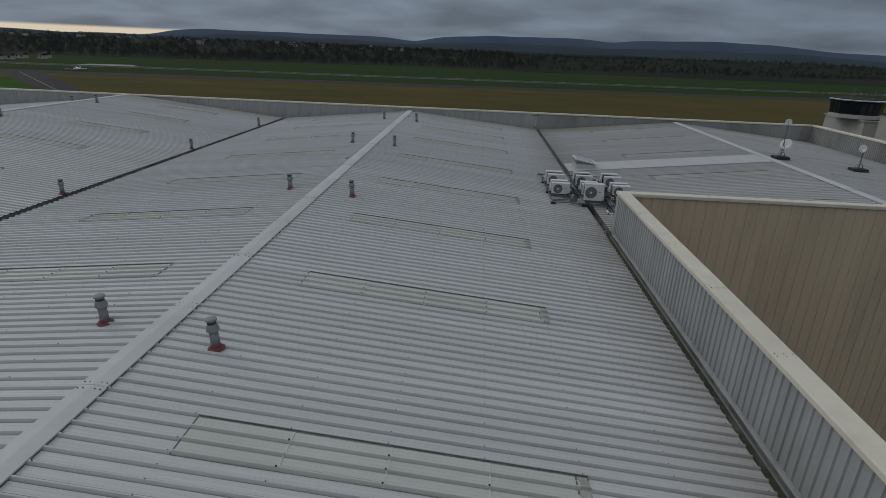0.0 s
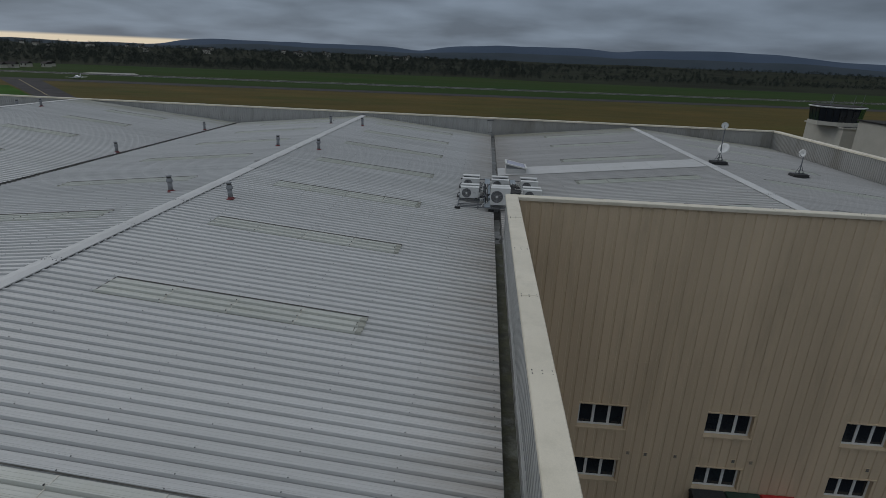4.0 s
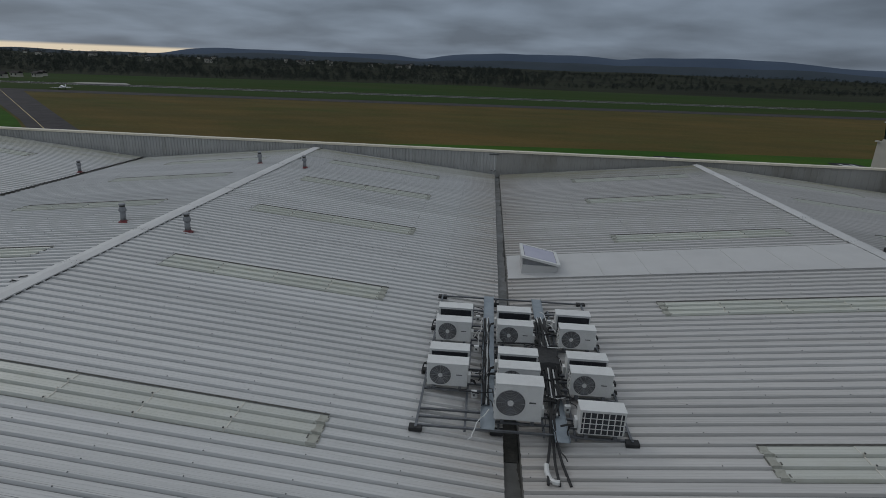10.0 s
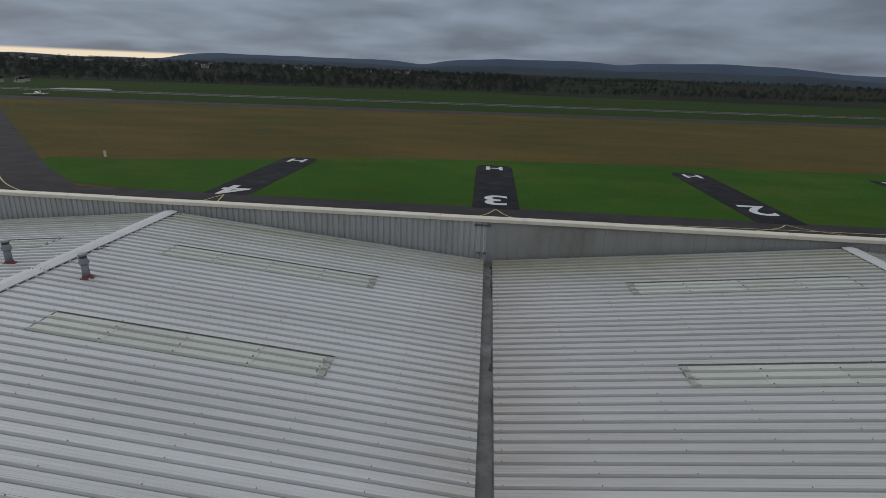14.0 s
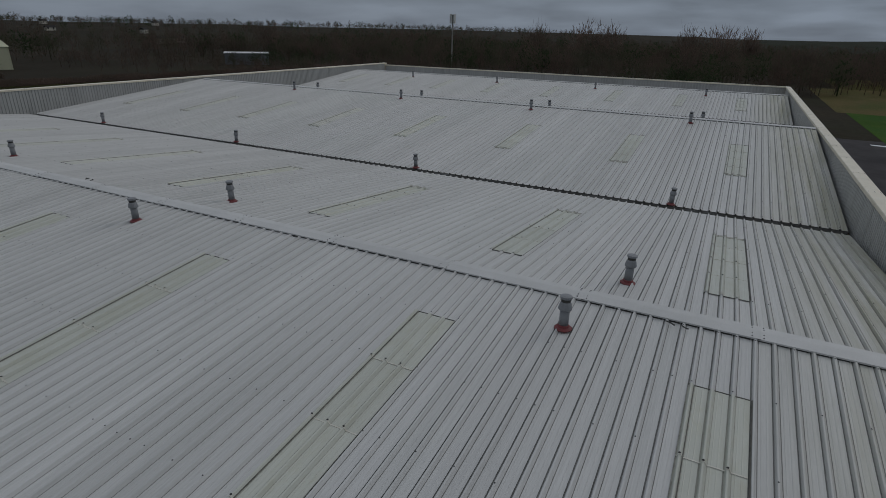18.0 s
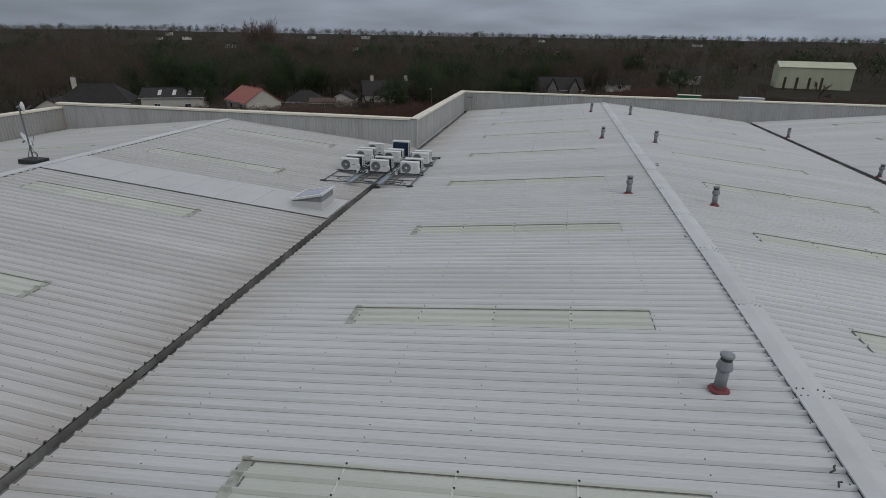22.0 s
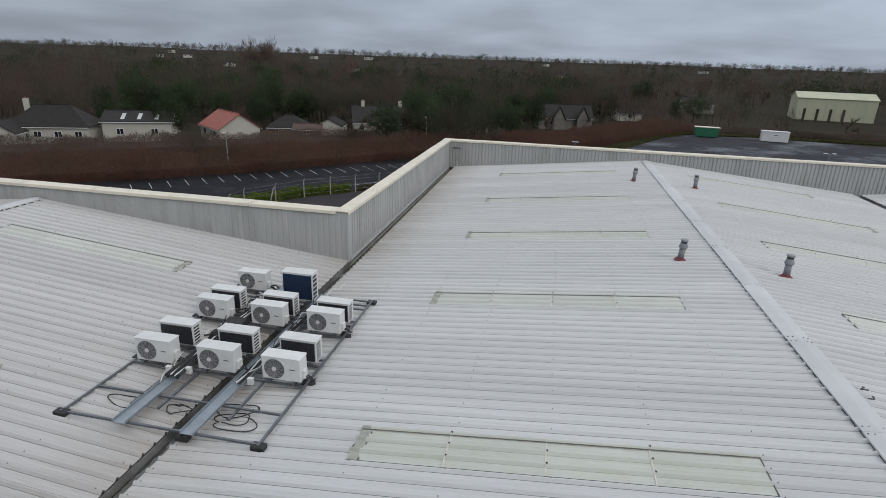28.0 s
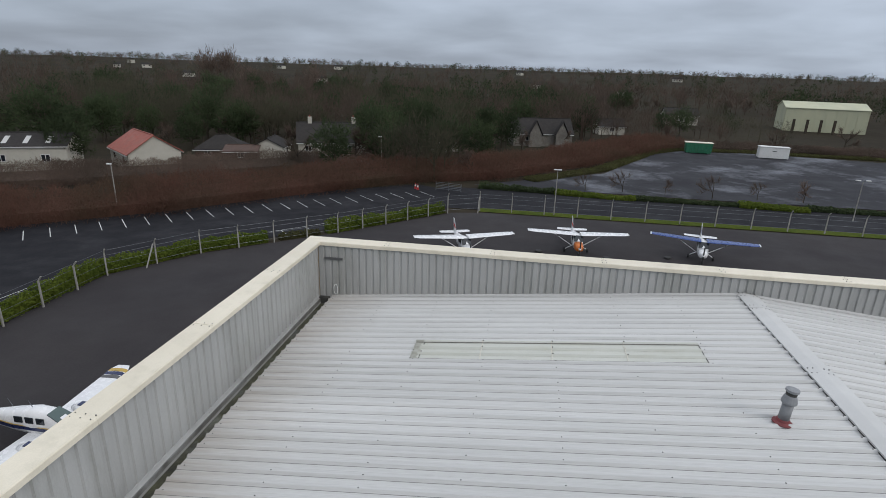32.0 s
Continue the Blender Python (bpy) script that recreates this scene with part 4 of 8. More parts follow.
for n, x in (("4", -37), ("3", 1.6), ("2", 40), ("1", 79)):
    pts = [(x - 3.3, 56.5), (x + 3.3, 56.5), (x + 3.5, 91.0 + 0.055 * x), (x + 2.6, 93.1 + 0.055 * x), (x - 2.6, 93.1 + 0.055 * x), (x - 3.5, 91.0 + 0.055 * x)]
    flat("helipad", pts, 0.09, M_ASPHALT2, "dark asphalt helicopter pad with white markings", "helipad")
    letters("H", 5.2, x, 89.6 + 0.055 * x, "helipad_letter", "white letter H painted on a helicopter pad")
    letters(n, 8.5, x, 61.8 + 0.06 * x, "helipad_number", "white number painted on a helicopter pad")
    for s in (-1, 1):
        stripe("taxi_lead_in", [(x + s * 5.5, 49.6 + 0.06 * x), (x + s * 1.5, 52.0 + 0.05 * x), (x, 56)], 0.18, 0.1, M_YELLOW, "yellow lead-in line to a helicopter pad")

# small field marker board
mk = thing("taxi_marker", pose(-71, 79.6, GROUND), "small yellow taxiway marker post", "marker post")
part("board", box(-0.25, 0.25, -0.04, 0.04, 0.3, 1.5), M_CAP, mk)
for s in (-0.15, 0.15):
    part("post", box(s - 0.04, s + 0.04, -0.04, 0.04, 0, 0.4), M_STEEL, mk)

# south side: car park, roads and yard
flat("car_park", [(84, -40), (31.4, -40), (31.4, -73), (27, -81), (16, -92), (5, -104.5), (3, -115), (12, -119.3), (22.9, -111.8), (39.1, -93.6), (54, -82.6), (75, -70)], 0.05, M_ASPHALT2, "damp asphalt car park with white bay lines", "car park")
flat("access_road", [(8, -105), (8, -119), (-150, -117), (-150, -107)], 0.07, M_ASPHALT2, "narrow asphalt access road beside the fence", "road")
flat("yard", [(3, -122), (-20, -140), (-36.8, -175.3), (-50, -184), (-90, -176), (-130, -170), (-130, -122), (-30, -121)], 0.06, M_YARD, "dark wet gravel yard with pale puddle sheen in its colour", "yard")
flat("verge", [(0.5, -104), (-150, -104), (-150, -106), (0.5, -106)], 0.08, M_HEDGE, "thin green grass verge along the fence", "grass")
BAYS = [(66, -63), (54.6, -75.0), (44.4, -85.8), (33.8, -96.2), (16.8, -110.3), (9.5, -114.6)]
KERB_LINE = [(36.2, -46), (35.6, -55.7), (34.7, -64.1), (33.7, -75), (29.6, -81.4), (19.6, -91.2), (9.6, -103)]


def along(pts, step, first=0.0):
    """Places and directions at even steps along a broken line."""
    out, s_ = [], first
    for p, q in zip(pts, pts[1:]):
        p, q = Vector(p), Vector(q)
        length = (q - p).length
        while s_ < length:
            out.append((p.lerp(q, s_ / length), (q - p) / length))
            s_ += step
        s_ -= length
    return out


for p, d in along(BAYS, 2.36):
    stripe("bay_line", [(p.x, p.y), (p.x - 2.8, p.y + 2.9)], 0.085, 0.09, M_WHITEPAINT, "white parking bay line")
for p, d in along(KERB_LINE, 2.9, 1.2):
    stripe("bay_line", [(p.x, p.y), (p.x - 1.9 * abs(d.y), p.y + 1.9 * abs(d.x))], 0.085, 0.09, M_WHITEPAINT, "white parking bay line")
stripe("bay_edge_line", KERB_LINE, 0.06, 0.094, M_WHITEPAINT, "thin white line along the bays")


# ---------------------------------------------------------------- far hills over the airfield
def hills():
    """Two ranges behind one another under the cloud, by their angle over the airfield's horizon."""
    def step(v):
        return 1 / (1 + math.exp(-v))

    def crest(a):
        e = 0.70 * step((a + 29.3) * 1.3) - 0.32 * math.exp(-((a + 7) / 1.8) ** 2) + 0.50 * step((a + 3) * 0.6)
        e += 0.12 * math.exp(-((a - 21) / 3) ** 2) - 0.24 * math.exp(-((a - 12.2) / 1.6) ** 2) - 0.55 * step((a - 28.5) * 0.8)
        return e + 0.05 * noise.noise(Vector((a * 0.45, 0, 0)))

    for name, dist, share, wave, label in (("distant_hills", 3900, 1.0, 0.0, "hills with blue-grey haze in their colour, whose tops meet the cloud"), ("foothills", 3250, 0.42, 0.22, "darker low foothills before the hills")):
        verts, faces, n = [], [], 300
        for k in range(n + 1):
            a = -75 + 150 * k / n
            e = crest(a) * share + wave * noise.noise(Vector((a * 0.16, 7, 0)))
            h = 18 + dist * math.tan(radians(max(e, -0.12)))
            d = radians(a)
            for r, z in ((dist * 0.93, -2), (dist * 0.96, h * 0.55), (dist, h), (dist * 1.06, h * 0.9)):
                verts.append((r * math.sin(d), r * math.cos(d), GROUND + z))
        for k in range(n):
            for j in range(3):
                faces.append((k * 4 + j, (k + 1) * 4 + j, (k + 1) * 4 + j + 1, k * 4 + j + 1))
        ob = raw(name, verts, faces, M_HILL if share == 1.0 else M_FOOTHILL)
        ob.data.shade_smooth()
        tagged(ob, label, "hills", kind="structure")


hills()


# ---------------------------------------------------------------- vegetation
def slivers(p, a, width, rng):
    """Thin three-cornered twigs or leaves that start at p and run along a."""
    n = len(p)
    s = np.cross(a, rng.normal(size=(n, 3)))
    s /= np.linalg.norm(s, axis=1)[:, None] + 1e-9
    w = s * np.asarray(width).reshape(-1, 1) * 0.5
    v = np.stack([p - w, p + w, p + a], 1).reshape(-1, 3)
    return v, np.arange(3 * n).reshape(-1, 3)


def crown_twigs(rng, x, y, z, h, count, wide, thin, leafy=False):
    """A crown above (x, y, z): twigs that fan out and up from its heart, with an uneven outline and gaps."""
    d = rng.normal(size=(count, 3))
    d /= np.linalg.norm(d, axis=1)[:, None]
    lobe = 1 + 0.30 * np.sin(3.1 * d[:, 0] + 4.3 * d[:, 1] + x) * np.cos(3.7 * d[:, 2] + y) + 0.16 * np.sin(7 * d[:, 0] - 6 * d[:, 2] + 2 * x)
    rad = rng.uniform(0.12 if not leafy else 0.45, 1.0, count) ** 0.55 * lobe
    q = np.array((x, y, z + h * 0.60)) + d * rad[:, None] * np.array((wide, wide, h * 0.38))
    q[:, 2] = np.maximum(q[:, 2], z + h * 0.12)
    a = q - np.array((x, y, z + h * 0.22))
    a /= np.linalg.norm(a, axis=1)[:, None]
    a = a + rng.normal(size=(count, 3)) * (0.38 if not leafy else 0.8) + (0, 0, 0.25 if not leafy else -0.1)
    a *= (h * rng.uniform(0.05, 0.13, count) * (1 if not leafy else 0.55))[:, None]
    return slivers(q, a, h * thin * rng.uniform(0.6, 1.3, count), rng)


def stem_twigs(rng, x, y, z, h, wide, limbs_n):
    """Trunk and main limbs of a far tree, as crossed tapers."""
    t = h * 0.02
    p = [(x, y, z - 0.5), (x, y, z - 0.5)]
    a = [(0.0, 0.0, h * 0.8), (0.02 * h, 0.0, h * 0.75)]
    w = [t * 2, t * 2]
    for _ in range(limbs_n):
        u = rng.uniform(0.22, 0.5)
        g = rng.uniform(0, 6.283)
        r = wide * rng.uniform(0.5, 0.95)
        p.append((x, y, z + h * u))
        a.append((r * math.cos(g), r * math.sin(g), h * rng.uniform(0.2, 0.42)))
        w.append(t * 0.9)
    return slivers(np.array(p), np.array(a), np.array(w), rng)


def limbs(rng, bm, p, d, length, r, depth):
    q = p + d * length
    tube(bm, p, q, r, r * 0.62, seg=5 if depth > 1 else 3, caps=False)
    ends = [(p, q)] if depth < 2 else []
    if depth:
        for k in range(3 if depth > 1 else 4):
            e = (d + Vector(rng.normal(size=3)) * 0.5 + Vector((0, 0, 0.2))).normalized()
            s = p.lerp(q, 0.45 + 0.55 * (k / 3))
            ends += limbs(rng, bm, s, e, length * rng.uniform(0.55, 0.78), r * 0.52, depth - 1)
    return ends


def tree(seed, height, bare=True, slim=False):
    rng = np.random.default_rng(seed)
    base = thing("tree", pose(0, 0, -400), ("slender bare sapling with upright twigs" if slim else "bare winter tree with a fine twiggy crown") if bare else "dark evergreen tree with dense ragged foliage", "tree", "trees round the airfield")
    bm = bmesh.new()
    ends = limbs(rng, bm, Vector((0, 0, -0.3)), Vector((0.02, 0.03, 1)).normalized(), height * (0.34 if bare else 0.42), height * (0.012 if slim else 0.02), 3 if bare else 2)
    part("trunk", bm, M_BARK, base)
    if bare:
        # fine twigs along the outer limbs, as thin as they are far apart
        p0 = np.array([tuple(a) for a, b in ends])
        p1 = np.array([tuple(b) for a, b in ends])
        k = 14 if slim else 26
        u = rng.random((len(ends), k, 1)) ** 0.7
        p = (p0[:, None] * (1 - u) + p1[:, None] * u).reshape(-1, 3)
        d = np.repeat((p1 - p0) / np.linalg.norm(p1 - p0, axis=1)[:, None], k, axis=0)
        a = d * 0.7 + rng.normal(size=p.shape) * 0.5 + (0, 0, 0.45 if not slim else 0.9)
        a *= (height * rng.uniform(0.03, 0.10, len(p)))[:, None]
        v, f = slivers(p, a, np.full(len(p), height * 0.0042), rng)
    else:
        v, f = crown_twigs(rng, 0, 0, 0, height, 1500, height * 0.36, 0.026, True)
        for a, b in ends[::2]:
            v2, f2 = crown_twigs(rng, b.x, b.y, b.z - height * 0.2, height * 0.34, 90, height * 0.15, 0.07, True)
            f = np.concatenate([f, f2 + len(v)]); v = np.concatenate([v, v2])
    raw("crown", v.tolist(), f.tolist(), M_TWIG if bare else M_EVERGREEN, base)
    return base


def woods(name, seed, spots, material, label, leafy=False, thin=0.007, rich=1.0):
    """Many far trees in one mesh; those that stand nearer have more and finer twigs."""
    rng = np.random.default_rng(seed)
    vs, fs, n = [], [], 0
    for x, y, h in spots:
        z = GROUND + rise(x, y)
        d = math.hypot(x, y + 20)
        count = int((230 if d < 210 else 150 if d < 330 else 90 if d < 600 else 56) * rich)
        wide = h * rng.uniform(0.26, 0.46)
        fat = thin * (1.6 if d < 210 else 2.6 if d < 330 else 4.2 if d < 600 else 7.0) * (2.6 if leafy else 1)
        for v, f in (crown_twigs(rng, x, y, z, h, count, wide, fat, leafy), stem_twigs(rng, x, y, z, h, wide, 4 if d < 330 else 1)):
            vs.append(v); fs.append(f + n); n += len(v)
    ob = raw(name, np.concatenate(vs).tolist(), np.concatenate(fs).tolist(), material)
    return tagged(ob, label, "woodland", kind="stuff")


wr = random.Random(11)


def clear_of(x, y):
    """Whether a tree may stand here: off the airfield, yards, houses and roads."""
    if y > -104 and -215 < x < 60 and y < 300:
        return False
    if -135 < x < 8 and -190 < y < -100:
        return False
    if y > 30 and y < 455 and -500 < x < 520:
        return x < -235 and y < 200 - (x + 235) * -0.9 and y < 190
    if 20 < x < 100 and -150 < y < -80:
        return False
    if -140 < x < -78 and -285 < y < -185:
        return False
    return True


brown, olive, green, north = [], [], [], []
# south woods: as thick at every distance
for k in range(8400):
    d = 122 * math.exp(2.3 * wr.random())
    a = radians(wr.uniform(-80, 112))
    x, y = -d * math.sin(a), -d * math.cos(a)
    if clear_of(x, y):
        k1 = noise.noise(Vector((x * 0.018, y * 0.018, 1)))
        h = wr.uniform(6.5, 12.5) * (1.0 if d < 420 else 0.8) * (0.62 if x < -30 and d < 330 else 1)
        (green if k1 > 0.33 else olive if k1 > 0.05 else brown).append((x, y, h))
# the wooded skyline
for k in range(1500):
    d, a = wr.uniform(950, 1500), radians(wr.uniform(-80, 80))
    x, y = -d * math.sin(a), -d * math.cos(a)
    (olive if wr.random() < 0.5 else green if wr.random() < 0.35 else brown).append((x, y, wr.uniform(7, 13)))
# west belt
for k in range(1500):
    x = -225 - 300 * wr.random() ** 1.3
    y = wr.uniform(-320, 185)
    if clear_of(x, y):
        (green if wr.random() < 0.10 else brown if wr.random() < 0.5 else olive).append((x, y, wr.uniform(8, 13)))
# trees west of the parking grass
for k in range(520):
    y = wr.uniform(16, 275)
    x = -272 - 0.32 * max(0, y - 90) - 150 * wr.random() ** 1.5
    brown.append((x, y, wr.uniform(8.5, 13.5)))
# hedgerows and woods over the runway, with fields between
for row in range(17):
    dist, hh = 508 * 1.085 ** row, 5.6 + row * 0.35
    for k in range(450):
        x = wr.uniform(-1.0, 1.0) * dist * 1.35
        y = dist + wr.uniform(-0.035, 0.035) * dist + (0.27 - 0.013 * row) * x
        k1 = noise.noise(Vector((x * 0.009, row * 3.0, 0)))
        if k1 > (-0.55 if x < 60 or row < 2 else 0.02):
            north.append((x, y, hh * wr.uniform(0.55, 1.25) * (1.0 if x < 60 else 0.8)))
woods("south_woodland", 1, brown, M_TWIG, "brown leafless winter woodland")
woods("olive_woodland", 5, olive, M_OLIVE, "ivy-hung olive brown winter trees")
woods("evergreen_woodland", 2, green, M_EVERGREEN, "dark evergreen trees among the winter woods", True, 0.008)
woods("runway_hedgerows", 3, north, M_HAZEWOOD, "dark hedgerows and trees beyond the runway", True, 0.0095, 1.1)
# a few round crowns that stand over the woods
woods("tall_crowns", 4, [(194, -374, 22), (188, -377, 23), (199, -370, 21), (-335, -72, 22), (-340, -31, 21), (-341, -15, 22), (-341, -2, 20.5), (-325, -110, 21), (-332, -85, 22), (-246, -239, 19), (150, -330, 15), (120, -350, 16), (-314, 126, 21), (-299, 158, 22), (10, -380, 14)], M_TWIG, "tall bare crowns standing over the woods", False, 0.004, 7.0)

# single trees by the car park and yard
TREES = [tree(21, 9, True), tree(22, 7.5, True), tree(23, 8.5, False), tree(24, 10, True), tree(25, 10, False), tree(26, 8, False), tree(27, 5.5, True, True)]
spots = [(4, -128, 3), (-4, -150, 0), (28, -152, 2), (0, -165, 2), (-14, -176, 0), (34, -165, 3), (46, -160, 0), (58, -150, 2), (70, -140, 3), (84, -130, 2), (95, -122, 0), (105, -118, 3), (20, -170, 2), (-44, -198, 3), (-70, -192, 0),
         (-15, -122.5, 6), (-21, -123.5, 6), (-27.5, -123, 6), (-34.5, -122.5, 6), (-41.5, -123.5, 6), (-48, -123, 6), (15, -135, 0), (30, -140, 1), (52, -128, 1), (49, -100, 6), (80, -152, 3), (60, -165, 0), (-20, -200, 3), (120, -130, 0), (118, -150, 2), (100, -145, 3),
         (73, -117, 5), (72, -114.5, 5), (17, -158, 4), (21, -163, 4), (13, -163, 5), (-46, -215, 4), (-52, -218, 5), (4, -172, 3), (58, -152, 0), (47, -146, 3), (41, -148, 0), (30, -141, 3), (36, -139, 0), (26, -143, 3), (84, -127, 5), (92, -121, 5), (66, -142, 5), (100, -112, 5), (68, -170, 5), (52, -175, 5), (12, -196, 5), (84, -172, 4), (95, -160, 5), (40, -185, 0), (62, -192, 3), (-90, -198, 0), (110, -140, 5)]
for k, (x, y, v) in enumerate(spots):
    s = wr.uniform(0.75, 1.2) * (0.5 if v == 1 else 1)
    copy_thing(TREES[v], Matrix.Translation((x, y, GROUND + rise(x, y))) @ Matrix.Rotation(wr.uniform(0, 6.28), 4, "Z") @ Matrix.Scale(s, 4))
HOMES = ((76.5, -113), (89.5, -105.5), (94, -99), (62.5, -122), (55, -134), (45.5, -137), (35, -146), (14, -160), (-8, -180), (-30, -215), (-62, -262), (-114, -259))
placed = 0
while placed < 190:
    x, y = wr.uniform(-110, 135), wr.uniform(-330, -118)
    if (x < -35 and y > -300) or -135 < x < 0 and y > -190 or y > -122 - 0.0 * x and x < 60 or y > -140 + (70 - x) * 0.55 and x < 70 or (x > 70 and y > -104 - (100 - x) * 0.3):
        continue
    if any(math.hypot(x - a, y - b) < 9.5 for a, b in HOMES):
        continue
    v = wr.choice((0, 0, 3, 3, 3, 2, 4, 5))
    copy_thing(TREES[v], Matrix.Translation((x, y, GROUND + rise(x, y))) @ Matrix.Rotation(wr.uniform(0, 6.28), 4, "Z") @ Matrix.Scale(wr.uniform(0.8, 1.3), 4))
    placed += 1
for t in TREES:
    for c in list(t.children):
        bpy.data.objects.remove(c)
    bpy.data.objects.remove(t)


def hedge(name, pts, width, height, material, label, per=60, leaf=0.10, seed=5, twiggy=False):
    """A run of leafy or twiggy growth along a line."""
    rng = np.random.default_rng(seed)
    vs, fs, n = [], [], 0
    run = 0.0
    for p, q in zip(pts, pts[1:]):
        p, q = np.array(p, float), np.array(q, float)
        length = np.linalg.norm(q - p)
        cnt = int(length * per)
        u = rng.random(cnt)
        over = min(0.25, 3.0 / length) if width > 5 else 0.0
        u = u * (1 + 2 * over) - over
        base = p + (q - p) * u[:, None]
        d = (q - p) / length
        side = np.array([-d[1], d[0]])
        s_ = u * length + run
        lump = 0.86 + 0.10 * np.sin(s_ * 0.9) * np.sin(s_ * 0.37 + 1) + 0.10 * np.sin(s_ * 0.23 + 2) + 0.07 * np.sin(s_ * 2.3)
        off = rng.uniform(-1, 1, cnt) * width / 2
        if twiggy:
            lump = lump * (0.92 + 0.13 * np.sin(off * 1.7 + s_ * 0.8) * np.sin(s_ * 1.9))
        zz = rng.random(cnt) ** 0.7 * height * lump * (1 - 0.45 * (np.abs(off) / (width / 2)) ** 2)
        g = np.stack([base[:, 0] + side[0] * off, base[:, 1] + side[1] * off, GROUND + zz], 1)
        a = rng.normal(size=(cnt, 3)) * (0.55 if twiggy else 1.0) + (0, 0, 1.0 if twiggy else 0.5)
        a /= np.linalg.norm(a, axis=1)[:, None]
        if twiggy:
            v, f = slivers(g, a * leaf * 9 * rng.uniform(0.5, 1.3, cnt)[:, None], np.full(cnt, leaf), rng)
        else:
            v, f = slivers(g - a * leaf, a * leaf * 2.6, np.full(cnt, leaf * 2.0), rng)
        vs.append(v); fs += (f + n).tolist(); n += len(v)
        run += length
        # dense core
        c = width * 0.3
        core = np.array([(*(p + side * c), GROUND), (*(p - side * c), GROUND), (*(q - side * c), GROUND), (*(q + side * c), GROUND)])
        top = core + (0, 0, height * (0.3 if twiggy else 0.5))
        vs.append(np.concatenate([core, top])); fs += (np.array([(4, 5, 6, 7), (0, 1, 5, 4), (1, 2, 6, 5), (2, 3, 7, 6), (3, 0, 4, 7)]) + n).tolist(); n += 8
    ob = raw(name, np.concatenate(vs).tolist(), fs, material)
    return tagged(ob, label, "hedge", kind="stuff")


FENCE_E = [(30, -44), (30.1, -62), (30.3, -72.3), (25.9, -79.6), (15.3, -89.8), (4.5, -102)]
hedge("apron_hedge", [(31, -44), (31.1, -62), (31.2, -72.6), (26.7, -80.1), (21.6, -85.0)], 1.5, 1.7, M_HEDGE, "trimmed yellow-green hedge along the apron fence", 260, 0.09, 5)
hedge("hedge_gap_shrubs", [(20.6, -85.9), (17.2, -89.0)], 1.1, 0.8, M_ROUGH, "sparse low shrubs in a gap of the hedge", 110, 0.09, 16)
hedge("apron_hedge_end", [(16.6, -89.6), (5.3, -102.5)], 1.5, 1.7, M_HEDGE, "trimmed yellow-green hedge along the apron fence", 260, 0.09, 17)
hedge("yard_hedge", [(2, -119.5), (-10, -118.6)], 1.6, 1.2, M_EVERGREEN, "low dark hedge beside the access road", 160, 0.11, 6)
hedge("yellow_shrubs", [(-9.9, -118.4), (-19, -117.4), (-22, -117.4)], 2.0, 0.9, M_HEDGE, "low yellow-green shrubs beside the road", 200, 0.10, 7)
hedge("dark_shrubs", [(-22, -117.6), (-37, -117.6)], 1.8, 0.8, M_EVERGREEN, "low dark shrubs beside the road", 150, 0.11, 8)
hedge("yellow_shrub_row", [(-36.7, -117.4), (-46, -116.6)], 2.2, 1.0, M_HEDGE, "low yellow-green shrubs beside the yard", 200, 0.10, 9)
hedge("dark_shrub_row", [(-46, -117.6), (-110, -117.6)], 1.8, 0.9, M_EVERGREEN, "low dark shrubs beside the road", 110, 0.13, 10)
hedge("scrub_bank", [(110, -64), (74, -71.5), (55, -84.8), (42, -96), (26, -114), (14, -125), (2, -131), (-14, -150), (-28, -172), (-40, -188)], 13.0, 4.4, M_BRAMBLE, "red-brown leafless scrub on the car park bank", 1050, 0.06, 12, True)
hedge("scrub_upper", [(112, -82), (92, -88), (78, -97), (64, -107), (50, -118), (36, -131), (22, -139), (8, -138)], 14.0, 3.4, M_TWIG, "brown leafless thicket between the bank and the houses", 900, 0.055, 14, True)
hedge("scrub_back", [(-40, -190), (-80, -188), (-140, -180), (-220, -170)], 9.0, 2.4, M_TWIG, "brown leafless scrub behind the yard", 500, 0.07, 13, True)
hedge("yard_bank", [(-6, -128), (-20, -144), (-34, -172), (-42, -181), (-60, -183), (-100, -180), (-132, -173)], 3.4, 0.8, M_ROUGH, "rough olive grass bank round the yard", 260, 0.09, 15)


